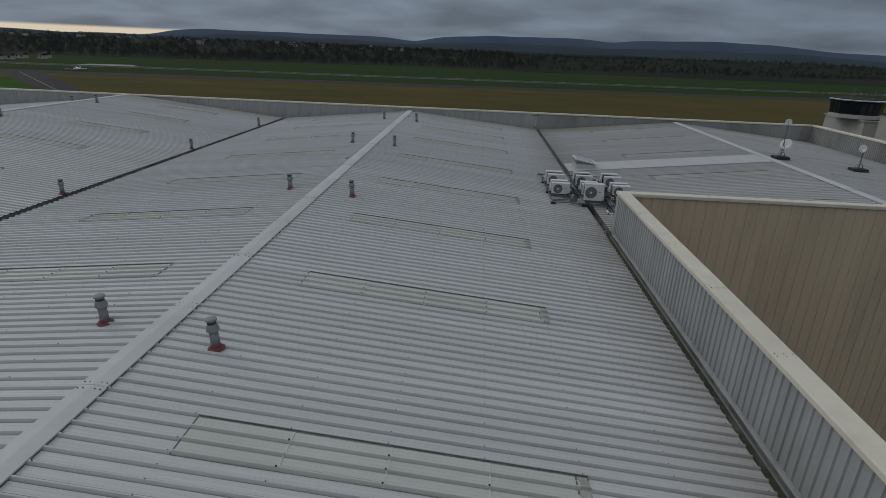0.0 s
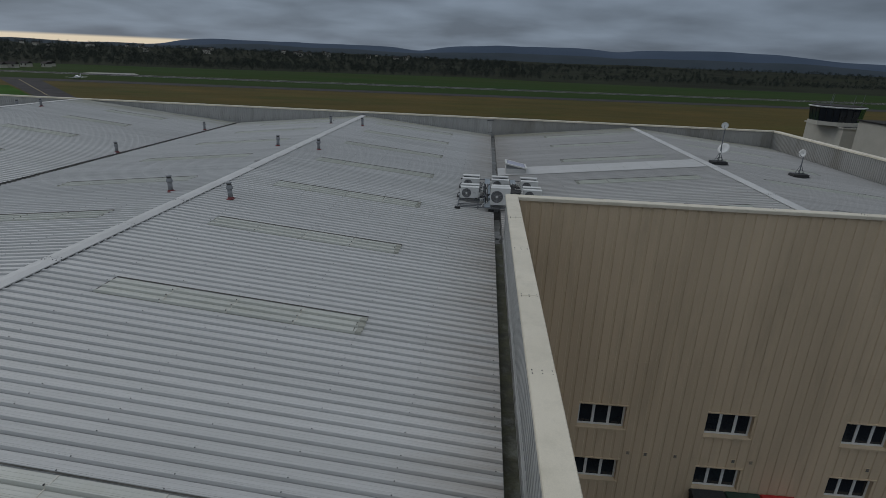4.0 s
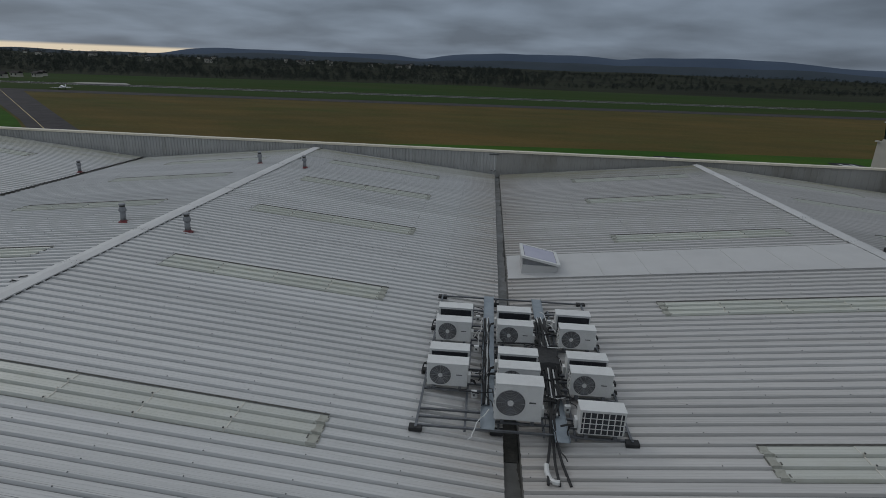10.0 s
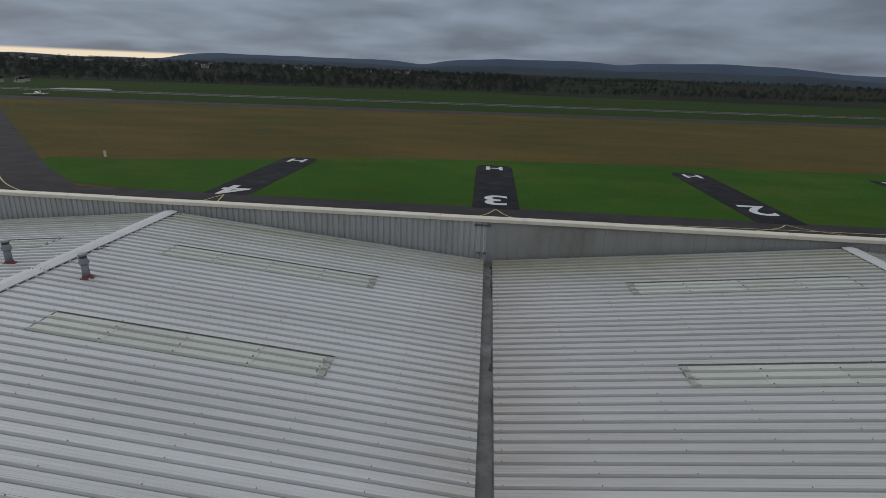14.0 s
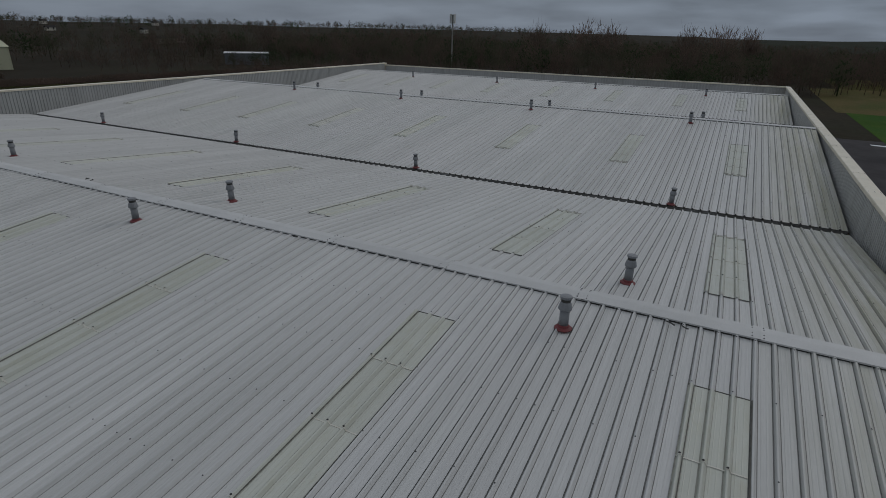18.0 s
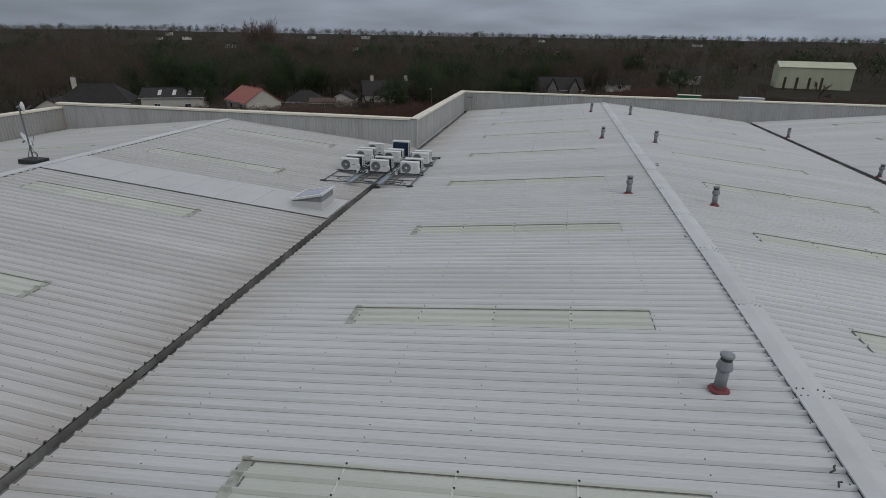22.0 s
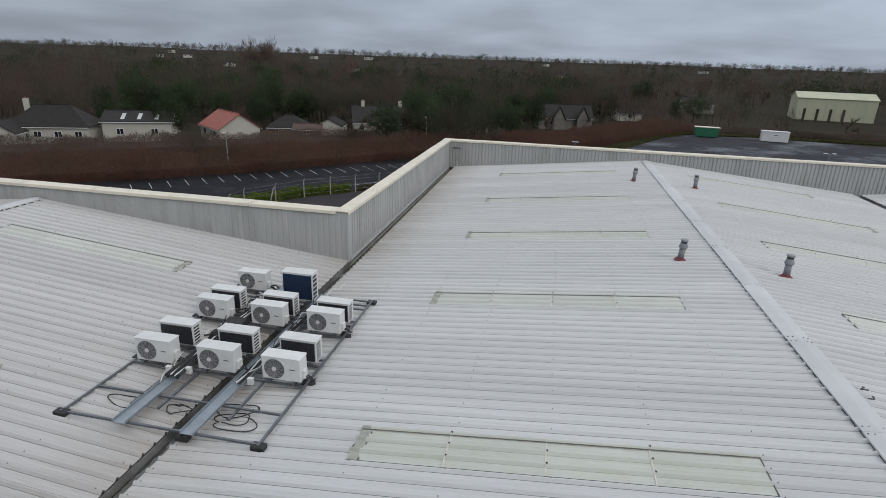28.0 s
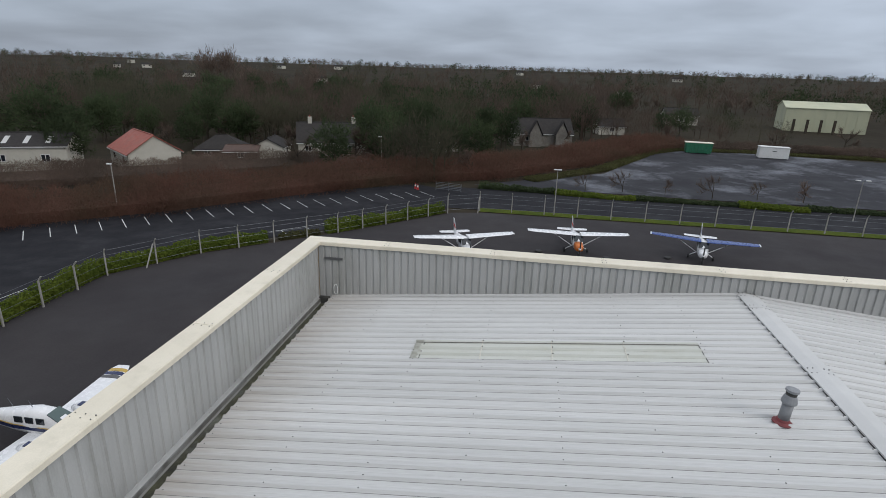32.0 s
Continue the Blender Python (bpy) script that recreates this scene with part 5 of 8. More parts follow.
# ---------------------------------------------------------------- rooflights
def rooflight(x_low, x_high, y, z_low, sign, panes=4):
    """A strip of translucent ribbed panes let into a slope."""
    base = thing("rooflight", pose(x_low, y, z_low + 0.012), "weathered greenish fibreglass rooflight strip in the roof sheeting", "rooflight", "rooflights")
    length = abs(x_high - x_low) / panes
    green = y > -22
    key = (round(length, 3), sign, green)
    if key not in PANES:
        me = sheet_mesh("pane", length - 0.006, sign, 3, rise=0.047)
        # last slot paints the ribs' shade line on the pane laps
        for m in (M_LIGHT2 if green else M_LIGHT, M_GRIME, M_GRIME):
            me.materials.append(m)
        PANES[key] = me
    for k in range(panes):
        s = new("pane", PANES[key])
        s.parent = base
        s.location = (sign * k * length, 0, SLOPE * k * length + 0.004 * (k % 2))
    # the lower end lap is blackened in patches between the ribs
    total = length * panes
    rng = random.Random(int(x_low * 31 + y * 17))
    ring = []
    for j in range(3):
        for yy, zz in ((-0.004, 0.003), (-0.10, 0.003), (-0.187, 0.003), (-0.221, 0.048), (-0.247, 0.048), (-0.264, 0.003)):
            u0, u1 = rng.uniform(-0.02, 0.015), rng.uniform(0.12, 0.19)
            ring.append([(sign * u, yy - j * PITCH, SLOPE * u + zz + h_) for u, h_ in ((u0, 0.0), (u1, 0.0), (u1, 0.005), (u0, 0.005))])
    part("lower_lap", loft(bmesh.new(), ring), M_GRIME, base, "grimy patched end lap")
    for d0 in (-0.005, 0.185):
        bm = bmesh.new()
        for k in range(9):
            if rng.random() < 0.5:
                y_a, w_ = -0.01 - k * 3 * PITCH / 9, rng.uniform(0.04, 0.09)
                bx(bm, min(sign * d0, sign * (d0 + 0.022)), max(sign * d0, sign * (d0 + 0.022)), y_a - w_, y_a, SLOPE * max(d0, 0) + 0.004, SLOPE * max(d0, 0) + 0.013)
        part("lap_edge", bm, M_LIGHTEDGE, base, "blackened broken edge of the lap", kind="stuff")

    # lap shade painted as dark strips on the two bounding ribs' flanks, facing the strip
    for name, foot, crown in (("north_flank_grime", (0.017, 0.008), (0.027, 0.030)), ("south_flank_grime", (-2 * PITCH - 0.190, 0.010), (-2 * PITCH - 0.200, 0.024))):
        dy = -0.003 if foot[0] > 0 else 0.003
        ring = [[(sign * u, foot[0], SLOPE * u + foot[1]), (sign * u, crown[0], SLOPE * u + crown[1]), (sign * u, crown[0] + dy, SLOPE * u + crown[1] + 0.001), (sign * u, foot[0] + dy, SLOPE * u + foot[1])] for u in (0.0, total)]
        part(name, loft(bmesh.new(), ring), M_LIGHTEDGE, base, "painted lap shade on the flank of the bounding rib")
    bm = box(min(sign * total, sign * (total + 0.012)), max(sign * total, sign * (total + 0.012)), -3 * PITCH, 0, SLOPE * total + 0.002, SLOPE * total + 0.014)
    part("upper_lap", bm, M_LIGHTEDGE, base, "dark upper lap")
    # pale sealant and dark screws at the pane joints
    dots = bmesh.new()
    for k in range(1, panes):
        u = k * length
        pts = [(0.0, 0.004), (-0.187, 0.004), (-0.221, 0.049), (-0.247, 0.049), (-0.264, 0.004)]
        line = [(yy - j * PITCH, zz) for j in range(3) for yy, zz in pts] + [(-3 * PITCH + 0.004, 0.004)]
        ring = [[(sign * (u + o), yy, SLOPE * u + zz + h_) for o, h_ in ((-0.013, 0.0), (0.013, 0.0), (0.010, 0.006), (-0.010, 0.006))] for yy, zz in line]
        part("joint_sealant", loft(bmesh.new(), ring), M_SEALANT, base, "pale sealant line at a pane joint")
        for j in range(3):
            yy, zz = -0.237 - j * PITCH, SLOPE * u + 0.048
            if rng.random() < 0.9:
                tube(dots, (sign * (u + 0.015), yy, zz), (sign * (u + 0.015), yy, zz + 0.014), 0.017, seg=6)
    part("screw_line", dots, M_RUBBER, base, "dark screws", kind="stuff")
    return base


PANES = {}
ROWS_Y = [-11 * PITCH, -28 * PITCH, -48 * PITCH, -69 * PITCH, -90 * PITCH, -110 * PITCH, -129 * PITCH, -150 * PITCH]


def z_at(x):
    """Roof height at x."""
    if abs(x - X_V0) <= GUT:
        return ZV
    for low, high in ((X_V0 - GUT, X_R1), (X_V1 + GUT_1, X_R1), (X_V1 - GUT_1, X_R3), (X_V2 + GUT, X_R3), (X_V2 - GUT, X_R4), (X_V0 + GUT, X_R2)):
        if min(low, high) <= x <= max(low, high):
            return ZV + SLOPE * abs(x - low)
    return ZV + SLOPE * abs(X_EAST - x)


for y in ROWS_Y:
    rooflight(-3.16, -9.30, y, z_at(-3.16), -1)
    rooflight(-18.85, -12.95, y, z_at(-18.85), 1)
    rooflight(-27.08, -32.0, y, z_at(-27.08), -1)
    rooflight(-52.5, -57.5, y, z_at(-52.5), -1)
for y in (-9 * PITCH, -26 * PITCH, -47 * PITCH, -69 * PITCH, -90 * PITCH):
    rooflight(4.17, 10.3, y, z_at(4.17), 1)
    rooflight(19.5, 13.6, y, z_at(19.5), -1)


# ---------------------------------------------------------------- sheet fixings
def fixings(name, x_low, x_high, y0, y1, seed):
    rng = random.Random(seed)
    verts, faces = [], []
    sign = 1 if x_high > x_low else -1
    lines = [0.12 + k * 1.53 for k in range(int(abs(x_high - x_low) / 1.53) + 1)]
    ribs = int((y0 - y1) / PITCH)
    for d in lines:
        for k in range(ribs):
            if (k + int(d * 3)) % 2 and rng.random() < 0.75:
                continue
            x, y = x_low + sign * (d + rng.uniform(-0.012, 0.012)), y0 - k * PITCH - 0.237
            z = ZV + SLOPE * d + 0.046
            n = len(verts)
            for j in range(5):
                a = 2 * math.pi * j / 5
                verts.append((x + 0.014 * math.cos(a), y + 0.014 * math.sin(a), z))
            verts.append((x, y, z + 0.016))
            faces += [(n + j, n + (j + 1) % 5, n + 5) for j in range(5)]
    tagged(raw(name, verts, faces, M_SCREW), "rows of dark roof sheet fixings", "fixings", kind="stuff")


fixings("sheet_fixings", X_V0 - GUT, X_R1, 0, Y_NEAR, 1)
fixings("sheet_fixings", X_V0 + GUT, X_R2, 0, Y_NOTCH, 2)
fixings("sheet_fixings", X_V1 + GUT_1, X_R1, 0, Y_NEAR, 3)
fixings("sheet_fixings", X_V1 - GUT_1, X_R3, 0, Y_NEAR, 4)


# ---------------------------------------------------------------- flue terminals
def flue():
    base = thing("roof_flue", pose(0, 0, -400), "grey plastic flue terminal with a red flashing collar on the roof", "flue", "roof flues")
    bm = lathe(bmesh.new(), [(0.16, 0.0), (0.162, 0.015), (0.135, 0.03), (0.11, 0.045), (0.10, 0.075), (0.086, 0.085)], 16)
    part("flashing_collar", bm, M_VENTRED, base, "red rubber flashing collar", smooth=False)
    part("pipe", lathe(bmesh.new(), [(0.088, 0.08), (0.086, 0.38)], 16), M_VENT, base, smooth=True)
    part("cowl", lathe(bmesh.new(), [(0.088, 0.36), (0.122, 0.39), (0.122, 0.42), (0.10, 0.50), (0.082, 0.53)], 16), M_VENT, base)
    part("outlet", lathe(bmesh.new(), [(0.084, 0.53), (0.086, 0.60)], 16), M_DARKGAP, base)
    part("cap", lathe(bmesh.new(), [(0.09, 0.585), (0.108, 0.60), (0.104, 0.635), (0.06, 0.65)], 16), M_VENT, base)
    return base


proto = flue()
fr = random.Random(3)
FLUES = [(-9.93, -6.11), (-9.92, -17.71), (-9.85, -29.15), (-9.9, -40.66), (-12.56, -5.45), (-12.53, -16.99), (-12.48, -28.53), (-12.56, -39.95),
         (-22.74, -5.53), (-22.74, -16.5), (-22.74, -27.7), (-22.74, -39.1), (-35.6, -6.1), (-35.6, -15.5), (-35.6, -25.1), (-35.6, -34.8), (-38.0, -5.6), (-38.0, -15.0), (-38.0, -24.8), (-38.0, -34.5),
         (-57.6, -6.5), (-57.6, -16.4), (-57.6, -26.7), (-57.6, -36.9)]
for x, y in FLUES:
    copy_thing(proto, Matrix.Translation((x, y, z_at(x) + 0.01)) @ Euler((fr.uniform(-0.05, 0.05), fr.uniform(-0.05, 0.06), fr.uniform(0, 6.28))).to_matrix().to_4x4())
for c in list(proto.children):
    bpy.data.objects.remove(c)
bpy.data.objects.remove(proto)


# torn pieces of black foam along the ridge
tr_rng = random.Random(17)
for x, y in ((-10.8, -4.24), (-10.84, -4.5), (-10.78, -0.45), (-10.8, -0.8), (-11.62, -22.6), (-11.64, -22.3), (-10.82, -13.1)):
    pts = [(x + 0.05 * j * tr_rng.uniform(-0.3, 1), y + 0.045 * j + tr_rng.uniform(-0.02, 0.02), z_at(x) + 0.068 + 0.012 * (j % 2)) for j in range(4)]
    tagged(part("foam_scrap", wire(bmesh.new(), pts, 0.013, 5), M_DARKGAP), "torn scrap of black foam filler beside the ridge", "foam scrap", "foam scraps")


# ---------------------------------------------------------------- flat sheet strip and opening roof hatch
bm = loft(bmesh.new(), [[(X_V0 + GUT + 0.02, -15.42, ZV + 0.045), (X_V0 + GUT + 0.02, -17.6, ZV + 0.045), (X_V0 + GUT + 0.02, -17.6, ZV + 0.062), (X_V0 + GUT + 0.02, -15.42, ZV + 0.062)],
                        [(X_R2 - 0.3, -15.42, z_at(X_R2 - 0.3) + 0.045), (X_R2 - 0.3, -17.6, z_at(X_R2 - 0.3) + 0.045), (X_R2 - 0.3, -17.6, z_at(X_R2 - 0.3) + 0.062), (X_R2 - 0.3, -15.42, z_at(X_R2 - 0.3) + 0.062)]])
strip = tagged(part("flat_roof_sheet", bm, M_SHEET_FLAT), "smooth pale grey flat sheet strip laid up the slope", "roof sheet", kind="structure")
for k in range(1, 8):
    x = 0.4 + k * 1.38
    part("sheet_seam", loft(bmesh.new(), [[(x, -15.47, z_at(x) + 0.062), (x + 0.03, -15.47, z_at(x) + 0.065), (x + 0.03, -15.47, z_at(x) + 0.074), (x, -15.47, z_at(x) + 0.070)],
                                          [(x, -17.55, z_at(x) + 0.062), (x + 0.03, -17.55, z_at(x) + 0.065), (x + 0.03, -17.55, z_at(x) + 0.074), (x, -17.55, z_at(x) + 0.070)]]), M_SHEET_FLAT, strip)

hatch = thing("roof_hatch", pose(1.24, -16.6, z_at(1.24) + 0.03), "white framed roof hatch with a mauve tinted lid, tilted open", "roof hatch")
HX, HY = 0.56, 0.60
kb = bmesh.new()
bx(kb, -HX, -HX + 0.06, -HY, HY, -0.08, 0.27)
bx(kb, HX - 0.06, HX, -HY, HY, 0.03, 0.27)
bx(kb, -HX + 0.06, HX - 0.06, -HY, -HY + 0.06, -0.06, 0.27)
bx(kb, -HX + 0.06, HX - 0.06, HY - 0.06, HY, -0.06, 0.27)
part("kerb", kb, M_SHEET_FLAT, hatch, "pale grey upstand kerb")
part("flange", loft(bmesh.new(), [[(u, y, SLOPE * u + z) for y, z in ((-HY - 0.12, 0.025), (HY + 0.12, 0.025), (HY + 0.12, 0.035), (-HY - 0.12, 0.035))] for u in (-HX - 0.12, HX + 0.12)]), M_SHEET_FLAT, hatch)
# closed plate; the shaft's unlit depth is put into its near-black colour
part("shaft", box(-HX + 0.06, HX - 0.06, -HY + 0.06, HY - 0.06, 0.10, 0.14), M_DARKGAP, hatch, "near-black plate painted as the unlit shaft")
for s in (-1, 1):
    part("insect_screen", loft(bmesh.new(), [[(-HX + 0.02, s * (HY - 0.05), 0.27), (HX - 0.02, s * (HY - 0.05), 0.27), (-HX + 0.02, s * (HY - 0.05), 0.49)], [(-HX + 0.02, s * (HY - 0.04), 0.27), (HX - 0.02, s * (HY - 0.04), 0.27), (-HX + 0.02, s * (HY - 0.04), 0.49)]]), M_VENT, hatch, "grey side screen under the lid")
part("end_screen", box(-HX + 0.02, -HX + 0.03, -HY + 0.05, HY - 0.05, 0.27, 0.50), M_VENT, hatch, "grey end screen under the lid")
LX, LY = 1.26, 0.66
lid = bmesh.new()
bx(lid, -LX, 0.0, LY - 0.10, LY, 0, 0.07)
bx(lid, -LX, 0.0, -LY, -LY + 0.10, 0, 0.07)
bx(lid, -LX, -LX + 0.10, -LY + 0.10, LY - 0.10, 0, 0.07)
bx(lid, -0.10, 0.0, -LY + 0.10, LY - 0.10, 0, 0.07)
lid = part("lid_frame", lid, M_WHITE, hatch, "white lid frame")
lid.matrix_basis = pose(0.62, 0, 0.28, 0, 11.5, 0)
part("glazing", box(-LX + 0.115, -0.115, -LY + 0.115, LY - 0.115, 0.02, 0.066), M_VELUX, lid, "mauve tinted glazing")
part("glazing_seal", box(-LX + 0.10, -0.10, -LY + 0.10, LY - 0.10, 0.015, 0.055), M_RUBBER, lid, "black glazing seal")
for s in (-0.4, 0.4):
    part("stay", tube(bmesh.new(), (-0.42, s, 0.14), (-0.48, s, 0.49), 0.015, seg=6), M_STEEL, hatch)


# ---------------------------------------------------------------- air conditioning units
def condenser(w, h, d, label, coil=M_COIL, big=False, guard=None):
    """Outdoor unit: the fan looks along local +y."""
    base = thing("air_conditioner", pose(0, 0, -400), label, "air conditioner", "air conditioning units")
    part("casing", box(-w / 2, w / 2, -d / 2, d / 2, 0.07, 0.07 + h, 0.012), M_WHITE, base)
    part("top_cover", box(-w / 2 - 0.008, w / 2 + 0.008, -d / 2 - 0.008, d / 2 + 0.008, 0.07 + h, 0.07 + h + 0.022, 0.006), M_WHITE, base)
    r = min(h * 0.44, w * 0.31)
    cx, cz = w * 0.17, 0.07 + h * 0.5
    # local +y is the front; the fan sits to its right-hand side
    ring = bmesh.new()
    seg = 24
    fan = part("fan_opening", tube(ring, (cx, d / 2 - 0.02, cz), (cx, d / 2 + 0.006, cz), r, r, seg=seg), M_FANWELL, base, "grey round fan opening")
    g = bmesh.new()
    for k in range(7):
        rr = r * (0.26 + 0.122 * k)
        pts = [(cx + rr * math.cos(2 * math.pi * j / 20), d / 2 + 0.014, cz + rr * math.sin(2 * math.pi * j / 20)) for j in range(21)]
        wire(g, pts, 0.003, 3)
    for j in range(12):
        a = 2 * math.pi * j / 12
        tube(g, (cx + 0.05 * math.cos(a), d / 2 + 0.014, cz + 0.05 * math.sin(a)), (cx + r * math.cos(a), d / 2 + 0.014, cz + r * math.sin(a)), 0.004, seg=4)
    part("fan_guard", g, M_GUARD, fan, kind="stuff")
    part("fan_hub", tube(bmesh.new(), (cx, d / 2 + 0.004, cz), (cx, d / 2 + 0.022, cz), r * 0.22, r * 0.2, seg=14), M_WHITE, fan, "pale fan hub")
    for j in range(3):
        a = 2 * math.pi * j / 3 + 0.4
        ring = [[(cx + q * math.cos(a + e), d / 2 + y, cz + q * math.sin(a + e)) for q, e in ((r * 0.2, 0), (r * 0.92, -0.25), (r * 0.95, 0.35), (r * 0.25, 0.6))] for y in (0.007, 0.010)]
        part("fan_blade", loft(bmesh.new(), ring), M_STEEL, fan)
    part("badge", box(-w * 0.36, -w * 0.22, d / 2 - 0.002, d / 2 + 0.004, cz + h * 0.02, cz + h * 0.06), M_FAN, base, "small grey badge bar")
    part("coil", box(-w / 2 + 0.04, w / 2 - 0.03, -d / 2 - 0.006, -d / 2 + 0.01, 0.10, 0.04 + h), coil, base, "dark condenser coil on the back")
    fins = bmesh.new()
    t = 0.008 if guard else 0.003
    for k in range(9 if not guard else 7):
        x = -w / 2 + 0.08 + k * (w - 0.16) / (8 if not guard else 6)
        bx(fins, x - t, x + t, -d / 2 - 0.012, -d / 2 - 0.005, 0.1, 0.04 + h)
    for k in range(3):
        z = 0.1 + (k + 1) * (h - 0.06) / 4
        bx(fins, -w / 2 + 0.04, w / 2 - 0.03, -d / 2 - 0.014, -d / 2 - 0.011, z - t, z + t)
    part("coil_guard", fins, guard or M_COIL, base, kind="stuff")
    # slatted end beside the fan
    part("side_vent", box(w / 2 - 0.006, w / 2 + 0.004, -d / 2 + 0.03, d / 2 - 0.09, 0.12, 0.02 + h), M_COIL, base, "dark side vent")
    for k in range(5):
        z = 0.13 + (k + 0.5) * (h - 0.12) / 5
        part("louvre", box(w / 2, w / 2 + 0.012, -d / 2 + 0.02, d / 2 - 0.08, z - 0.012, z + 0.012), M_WHITE, base)
    part("valve_cover", box(-w / 2 - 0.055, -w / 2, -0.06, 0.08, 0.12, 0.30, 0.01), M_WHITE, base)
    vp = bmesh.new()
    for k in range(2):
        wire(vp, [(-w / 2 - 0.05, -0.02 + 0.05 * k, 0.15), (-w / 2 - 0.13, -0.03 + 0.05 * k, 0.12), (-w / 2 - 0.16, -0.06, 0.03), (-w / 2 - 0.15, -0.2, -0.02)], 0.014, 5)
    part("pipe_tails", vp, M_RUBBER, base, "black lagged pipe tails")
    for s in (-1, 1):
        part("foot", box(s * w * 0.32 - 0.03, s * w * 0.32 + 0.03, -d / 2 - 0.03, d / 2 + 0.03, 0.0, 0.07), M_STEEL, base)
    return base


def clear_proto(ob):
    for c in list(ob.children_recursive):
        bpy.data.objects.remove(c)
    bpy.data.objects.remove(ob)


small = condenser(0.80, 0.475, 0.30, "white split air conditioner outdoor unit on a steel frame")
tall = condenser(0.84, 0.72, 0.34, "larger white air conditioner unit with a dark blue coil", M_COILB, True)
grid = condenser(0.78, 0.475, 0.30, "white air conditioner unit with a white wire guard over its coil", M_COIL, False, M_WHITE)
FRAME_Z = 0.44
for x in (1.62, 0.23, -1.16):
    for y, turn in ((-21.55, 0), (-22.29, 180), (-23.6, 0), (-24.16, 180)):
        copy_thing(small, pose(x, y, FRAME_Z + 0.02, 0, 0, turn))
copy_thing(grid, pose(1.60, -25.36, FRAME_Z + 0.02, 0, 0, 0))
copy_thing(tall, pose(0.175, -25.10, FRAME_Z + 0.02, 0, 0, 180))
clear_proto(small)
clear_proto(tall)
clear_proto(grid)

fr_ = thing("unit_support_frame", pose(0.1, 0, 0), "grey steel channel frame on rubber feet over the valley gutter", "support frame")


def rail(x0, y0, x1, y1, z=FRAME_Z, r=0.021):
    p, q = Vector((x0, y0, z)), Vector((x1, y1, z))
    s = Vector((y0 - y1, x1 - x0, 0)).normalized() * r
    u = Vector((0, 0, r))
    part("rail", loft(bmesh.new(), [[p - s - u, p + s - u, p + s + u, p - s + u], [q - s - u, q + s - u, q + s + u, q - s + u]]), M_STEEL, fr_)


for x in (-1.72, 2.05):
    rail(x, -19.64, x, -25.56)
for x in (-0.85, 0.55, 1.1):
    rail(x, -20.2, x, -25.5, FRAME_Z - 0.042)
for y in (-19.68, -20.5, -21.42, -21.68, -22.16, -22.42, -23.47, -23.73, -24.03, -24.29, -24.98, -25.22, -25.48):
    rail(-1.72, y, 2.05, y, FRAME_Z - 0.001, 0.019)
for x in (-1.72, 2.05):
    for y in (-19.67, -21.6, -23.6, -25.52):
        zz = z_at(x)
        part("leg", box(x - 0.02, x + 0.02, y - 0.02, y + 0.02, zz + 0.04, FRAME_Z) if FRAME_Z > zz + 0.06 else box(x - 0.02, x + 0.02, y - 0.02, y + 0.02, zz + 0.02, zz + 0.10), M_STEEL, fr_)
        part("rubber_foot", box(x - 0.12, x + 0.12, y - 0.075, y + 0.075, zz + 0.0, zz + 0.085, 0.012), M_RUBBER, fr_, "black rubber foot block")
for y in (-19.72, -22.6, -25.3):
    part("leg", box(-0.27, -0.23, y - 0.02, y + 0.02, 0.2, FRAME_Z), M_STEEL, fr_)
    part("rubber_foot", box(-0.40, -0.16, y - 0.07, y + 0.07, z_at(-0.3) + 0.02, 0.33, 0.012), M_RUBBER, fr_, "black rubber foot block")

for x, y0, y1 in ((-0.45, -19.6, -25.5), (0.84, -19.6, -25.7)):
    tr = thing("cable_tray", pose(0.1, 0, 0), "perforated galvanised cable tray with black pipes", "cable tray", "cable trays")
    part("tray_floor", box(x - 0.13, x + 0.13, y1, y0, FRAME_Z + 0.025, FRAME_Z + 0.031), M_TRAY, tr)
    for s in (-0.13, 0.122):
        part("tray_side", box(x + s, x + s + 0.008, y1, y0, FRAME_Z + 0.031, FRAME_Z + 0.075), M_TRAY, tr)
    for k in range(4):
        rg = random.Random(k + int(x * 10))
        pts = [(x - 0.10 + 0.035 * k + rg.uniform(-0.02, 0.02), y0 - 1.5 - j * (y0 - y1 - 2.2) / 9, FRAME_Z + 0.062 + rg.uniform(0, 0.03)) for j in range(10)]
        part("pipe", wire(bmesh.new(), pts, 0.018, 6), M_RUBBER if k != 2 else M_WHITE, tr, "black lagged pipe" if k != 2 else "white conduit")

# lagged pipe bundle that runs down to the gutter
lb = thing("lagged_pipe_bundle", pose(0.13, 0.22, -0.02), "bundle of black lagged pipes and white cables between the units", "pipes")
brng = random.Random(21)
for k in range(8):
    x0 = 0.66 + 0.035 * k
    pts = [(x0 + brng.uniform(-0.03, 0.03), -21.2 - 0.5 * j, FRAME_Z + 0.12 + brng.uniform(-0.02, 0.06)) for j in range(8)]
    if k in (0, 3, 6):
        pts += [(0.66 + 0.01 * k, -25.3, FRAME_Z + 0.08), (0.60 + 0.02 * k, -25.9, 0.42), (0.53 + 0.04 * k, -26.3, z_at(0.6) + 0.12), (0.50 + 0.06 * k, -26.75, z_at(0.6) + 0.07)]
    white = k in (2, 5)
    part("cable" if white else "lagged_pipe", wire(bmesh.new(), pts, 0.015 if white else 0.026, 6), M_WHITE if white else M_RUBBER, lb, "white cable" if white else "black foam lagging")
